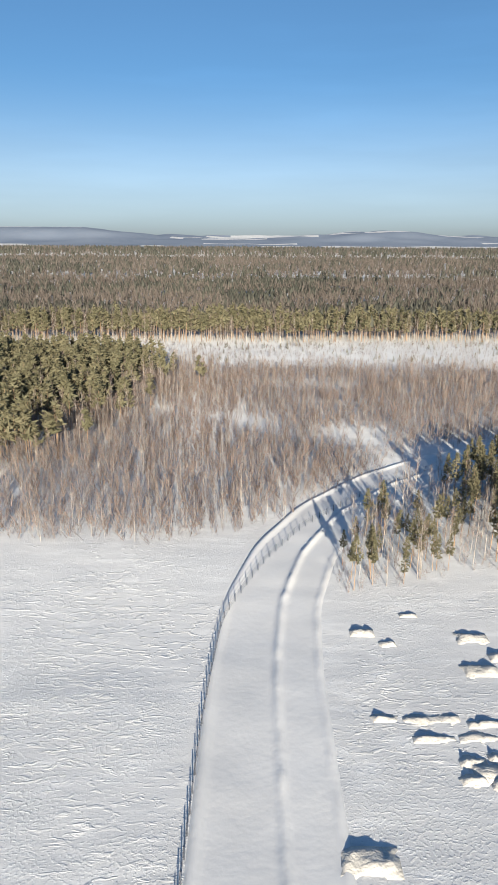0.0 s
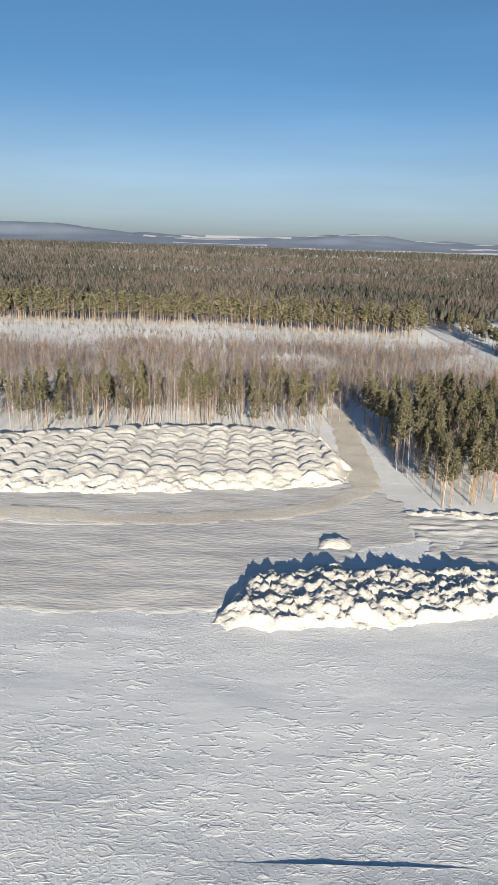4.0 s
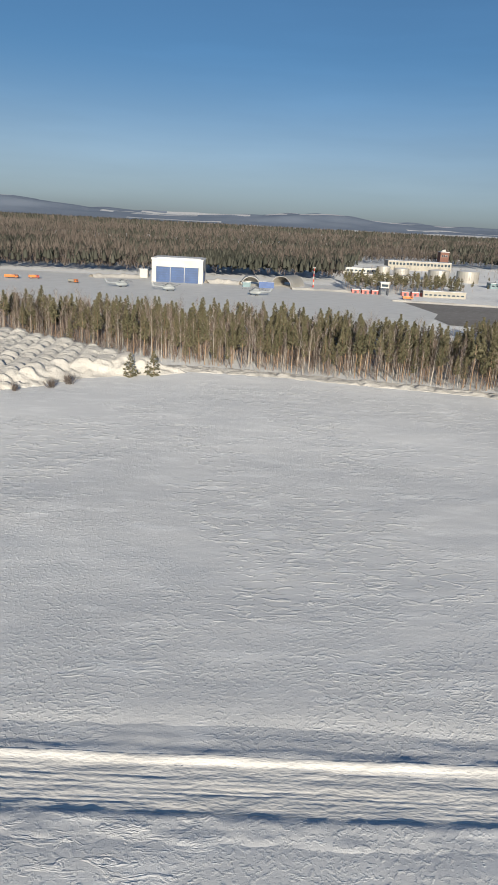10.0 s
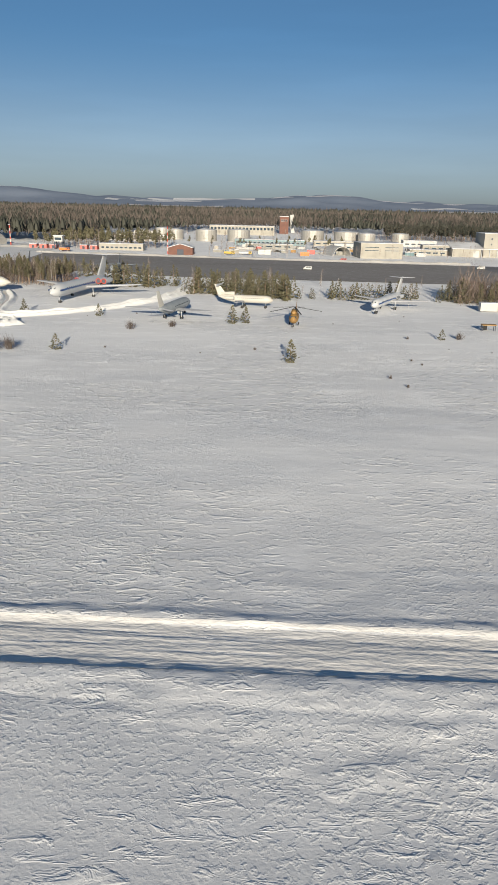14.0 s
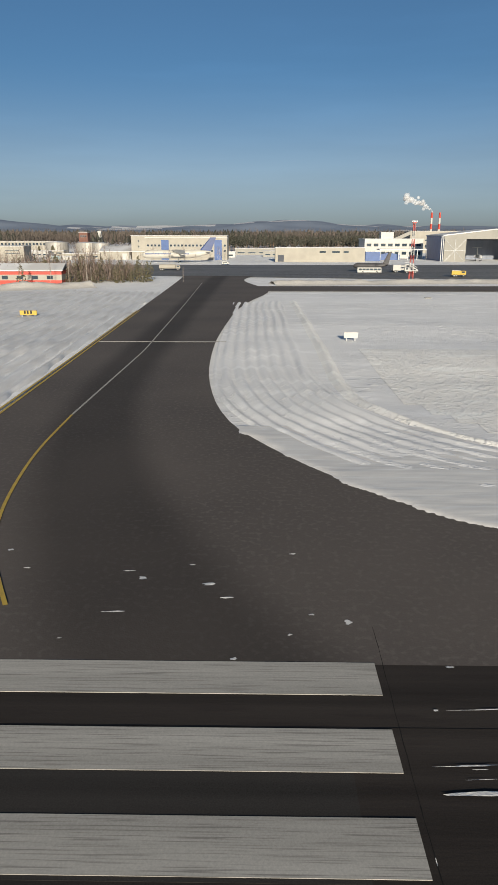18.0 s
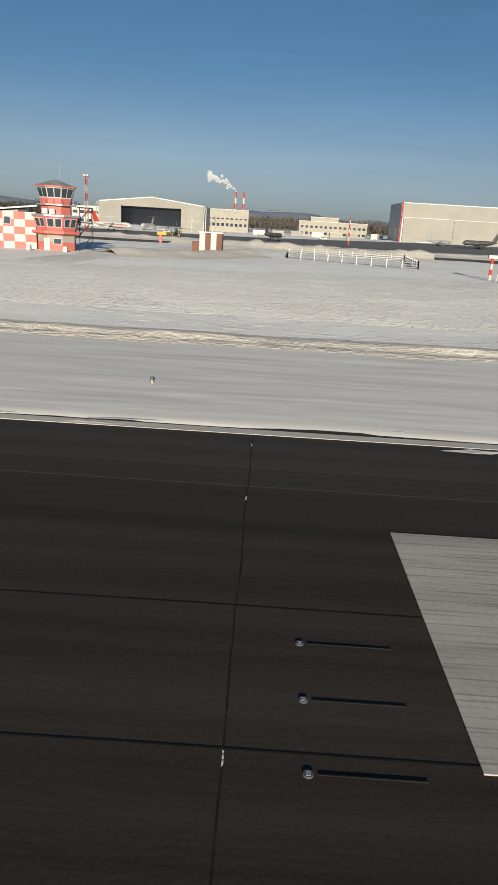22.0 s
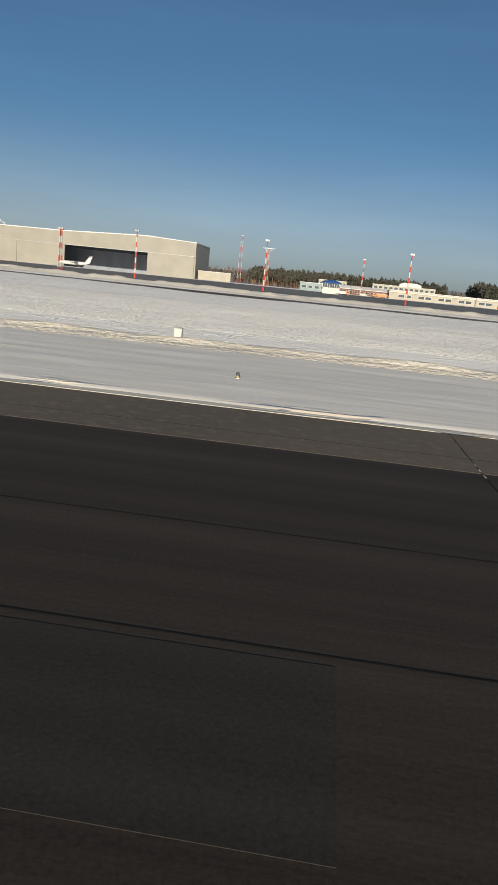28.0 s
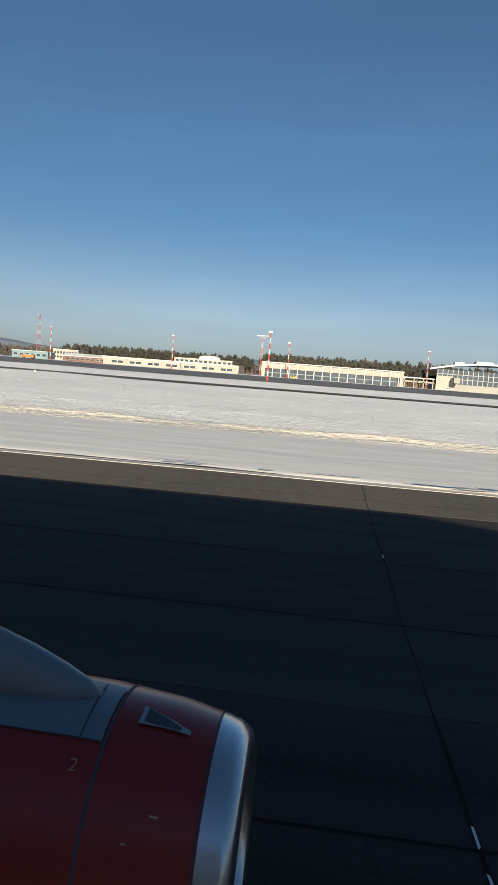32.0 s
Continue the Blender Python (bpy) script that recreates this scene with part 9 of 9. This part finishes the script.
# ---- the aircraft's own engine, where the ride ends ----
M_COWL = material("dark_red_cowling", (0.30, 0.022, 0.020), (0.25, 0.018, 0.018), 0.28, 0.8, 6.0)
M_LIP = material("polished_inlet_lip", (0.62, 0.64, 0.67), (0.54, 0.56, 0.59), 0.22, 2.0, 14.0, metal=0.9)
M_PYLON = material("blue_grey_fairing", (0.20, 0.24, 0.28), (0.16, 0.19, 0.23), 0.35, 1.0, 8.0)
ENX, ENY, ENZ = 1193.153, 1.813, 0.624
t = thing("engine_nacelle", "dark red jet engine nacelle with polished silver inlet lip", "jet engine", ENX, ENY, ENZ)
LONG, WIDE = 0.692, 0.755
NACELLE = ((-0.13, 0.470), (-0.3, 0.505), (-0.6, 0.535), (-0.95, 0.545), (-1.4, 0.53), (-2.0, 0.46), (-2.3, 0.40))


def ring_at(x, r, n=48):
    return [(LONG * x, WIDE * r * math.cos(2 * math.pi * i / n), 1.03 * WIDE * r * math.sin(2 * math.pi * i / n)) for i in range(n)]


def patch_on(x0, x1, a0, a1, lift, n=6, b0=None, b1=None):
    """A plate that follows the cowling between two stations and two angles; b0, b1 are the angles at the second station."""
    g = Geo()
    v = []
    for i in range(n + 1):
        x = x0 + (x1 - x0) * i / n
        r = float(np.interp(-x, [-p for p, _ in NACELLE], [q for _, q in NACELLE])) * WIDE + lift
        lo, hi = a0 + ((b0 or a0) - a0) * i / n, a1 + ((b1 or a1) - a1) * i / n
        v += [(LONG * x, r * math.cos(lo + (hi - lo) * j / n), 1.03 * r * math.sin(lo + (hi - lo) * j / n)) for j in range(n + 1)]
    return g.add(v, [(i * (n + 1) + j, i * (n + 1) + j + 1, (i + 1) * (n + 1) + j + 1, (i + 1) * (n + 1) + j) for i in range(n) for j in range(n)])


cowl = part("cowl", Geo().loft([ring_at(x, r) for x, r in NACELLE], False), M_COWL, t, "dark red glossy cowling", True)
part("inlet_lip", Geo().loft([ring_at(-0.13, 0.472), ring_at(-0.06, 0.452), ring_at(-0.02, 0.425), ring_at(0.0, 0.39), ring_at(-0.015, 0.365), ring_at(-0.07, 0.345), ring_at(-0.13, 0.335)], False), M_LIP, t, "polished silver lip", True)
part("inlet_duct", Geo().loft([ring_at(-0.13, 0.335), ring_at(-0.5, 0.33), ring_at(-0.55, 0.05)], False), M_DARK, t)
part("spinner", Geo().loft([ring_at(-0.5, 0.1, 16), ring_at(-0.4, 0.07, 16), ring_at(-0.33, 0.01, 16)]), M_STEEL, t)
for k in range(18):
    a = 2 * math.pi * k / 18
    part("fan_blade", Geo().add([(LONG * x, WIDE * r * math.cos(a + d), WIDE * r * math.sin(a + d)) for x, r, d in ((-0.5, 0.09, 0), (-0.46, 0.09, 0.2), (-0.44, 0.32, 0.34), (-0.5, 0.32, 0.1))], [(0, 1, 2, 3)]), M_STEEL, t)
part("fairing_panel", patch_on(-0.525, -1.8, 1.42, 1.99, 0.004, 12, 1.25, 2.0), M_PYLON, t, "blue-grey panel at the pylon root", True)
part("panel_seam", patch_on(-0.508, -0.52, 0.6, 4.6, 0.002, 24), M_DARK, cowl, "", True)
part("panel_seam", patch_on(-0.52, -1.8, 1.99, 2.0, 0.002, 12), M_DARK, cowl, "", True)
part("panel_seam", patch_on(-0.60, -0.606, 1.44, 1.99, 0.0055, 8), M_DARK, cowl, "", True)
part("panel_seam", patch_on(-0.135, -0.140, 0.0, 6.2, 0.002, 40), M_DARK, cowl, "", True)
part("pylon", Geo().loft([[(x, w * math.cos(2 * math.pi * i / 18) - 0.01, z + h * math.sin(2 * math.pi * i / 18)) for i in range(18)] for x, w, z, h in ((-0.415, 0.012, 0.418, 0.008), (-0.45, 0.035, 0.424, 0.028), (-0.52, 0.055, 0.436, 0.052), (-0.62, 0.068, 0.452, 0.082), (-0.8, 0.08, 0.475, 0.125), (-1.4, 0.10, 0.53, 0.22))]), M_PYLON, t, "pale blue-grey rounded pylon fairing", True)
scoop = part("vent_frame", patch_on(-0.225, -0.42, 1.755, 1.795, 0.006, 8, 1.62, 1.80), M_STEEL, t, "silver framed wedge-shaped vent", True)
part("vent_opening", patch_on(-0.26, -0.40, 1.762, 1.785, 0.010, 8, 1.65, 1.775), M_DARK, scoop, "", True)
M_STENCIL = material("tan_stencil_paint", (0.62, 0.42, 0.26), (0.52, 0.35, 0.22), 0.6, 3.0, 20.0)
for x0, x1, a0, a1 in ((-0.27, -0.30, 2.36, 2.372), (-0.36, -0.375, 2.52, 2.53)):
    part("placard", patch_on(x0, x1, a0, a1, 0.003), M_STENCIL, cowl)
cu = bpy.data.curves.new("number", "FONT")
cu.body, cu.size, cu.extrude, cu.offset = "2", 0.045, 0.0008, -0.0009
cu.materials.append(M_STENCIL)
a, r = 2.2, 0.537 * WIDE
out, up = Vector((0, math.cos(a), 1.03 * math.sin(a))).normalized(), Vector((0, math.sin(a), -math.cos(a)))
ob = new("number", cu)
ob.matrix_basis = Matrix(((1, 0, 0, LONG * -0.61), (0, up.y, out.y, r * math.cos(a)), (0, up.z, out.z, 1.03 * r * math.sin(a)), (0, 0, 0, 1)))
ob.parent = cowl

# the cabin hull beside the engine
M_HULL = material("painted_hull", (0.70, 0.70, 0.71), (0.62, 0.62, 0.63), 0.35, 0.6, 6.0)
t = thing("airliner_fuselage", "white painted airliner hull standing on the runway beside its engine", "fuselage", 1193.2, -1.18, 1.72)
HULL = [(-13.5, 0.25, 0.55), (-11, 0.5, 0.35), (-8.5, 0.85, 0.1), (-6.5, 1.0, 0.0), (2.6, 1.0, 0.0), (4.2, 0.86, -0.06), (5.4, 0.6, -0.18), (6.1, 0.22, -0.3)]
hull = part("hull", Geo().loft([[(x, r * math.cos(2 * math.pi * i / 28), z + r * 1.04 * math.sin(2 * math.pi * i / 28)) for i in range(28)] for x, r, z in HULL]), M_HULL, t, "", True)
pane = mesh_of("window_pane", Geo().profile([(-0.06, -0.1), (0.06, -0.1), (0.08, -0.05), (0.08, 0.08), (0.05, 0.12), (-0.05, 0.12), (-0.08, 0.08), (-0.08, -0.05)], 0, 0.02), M_GLASS)
for k in range(24):
    ob = new("window_pane", pane)
    ob.location = (-7.6 + k * 0.47, 0.97, 0.2)
    ob.parent = hull
for x, y in ((3.6, 0.0), (-1.0, -0.9), (-1.0, 0.75)):
    leg = part("landing_gear", Geo().tube((x, y, -1.4), (x, y, -0.7), 0.05, n=8), M_STEEL, t)
    for d in (-0.16, 0.16):
        part("wheel", Geo().tube((x, y + d - 0.07, -1.47), (x, y + d + 0.07, -1.47), 0.25, n=18), M_BLACK, leg)
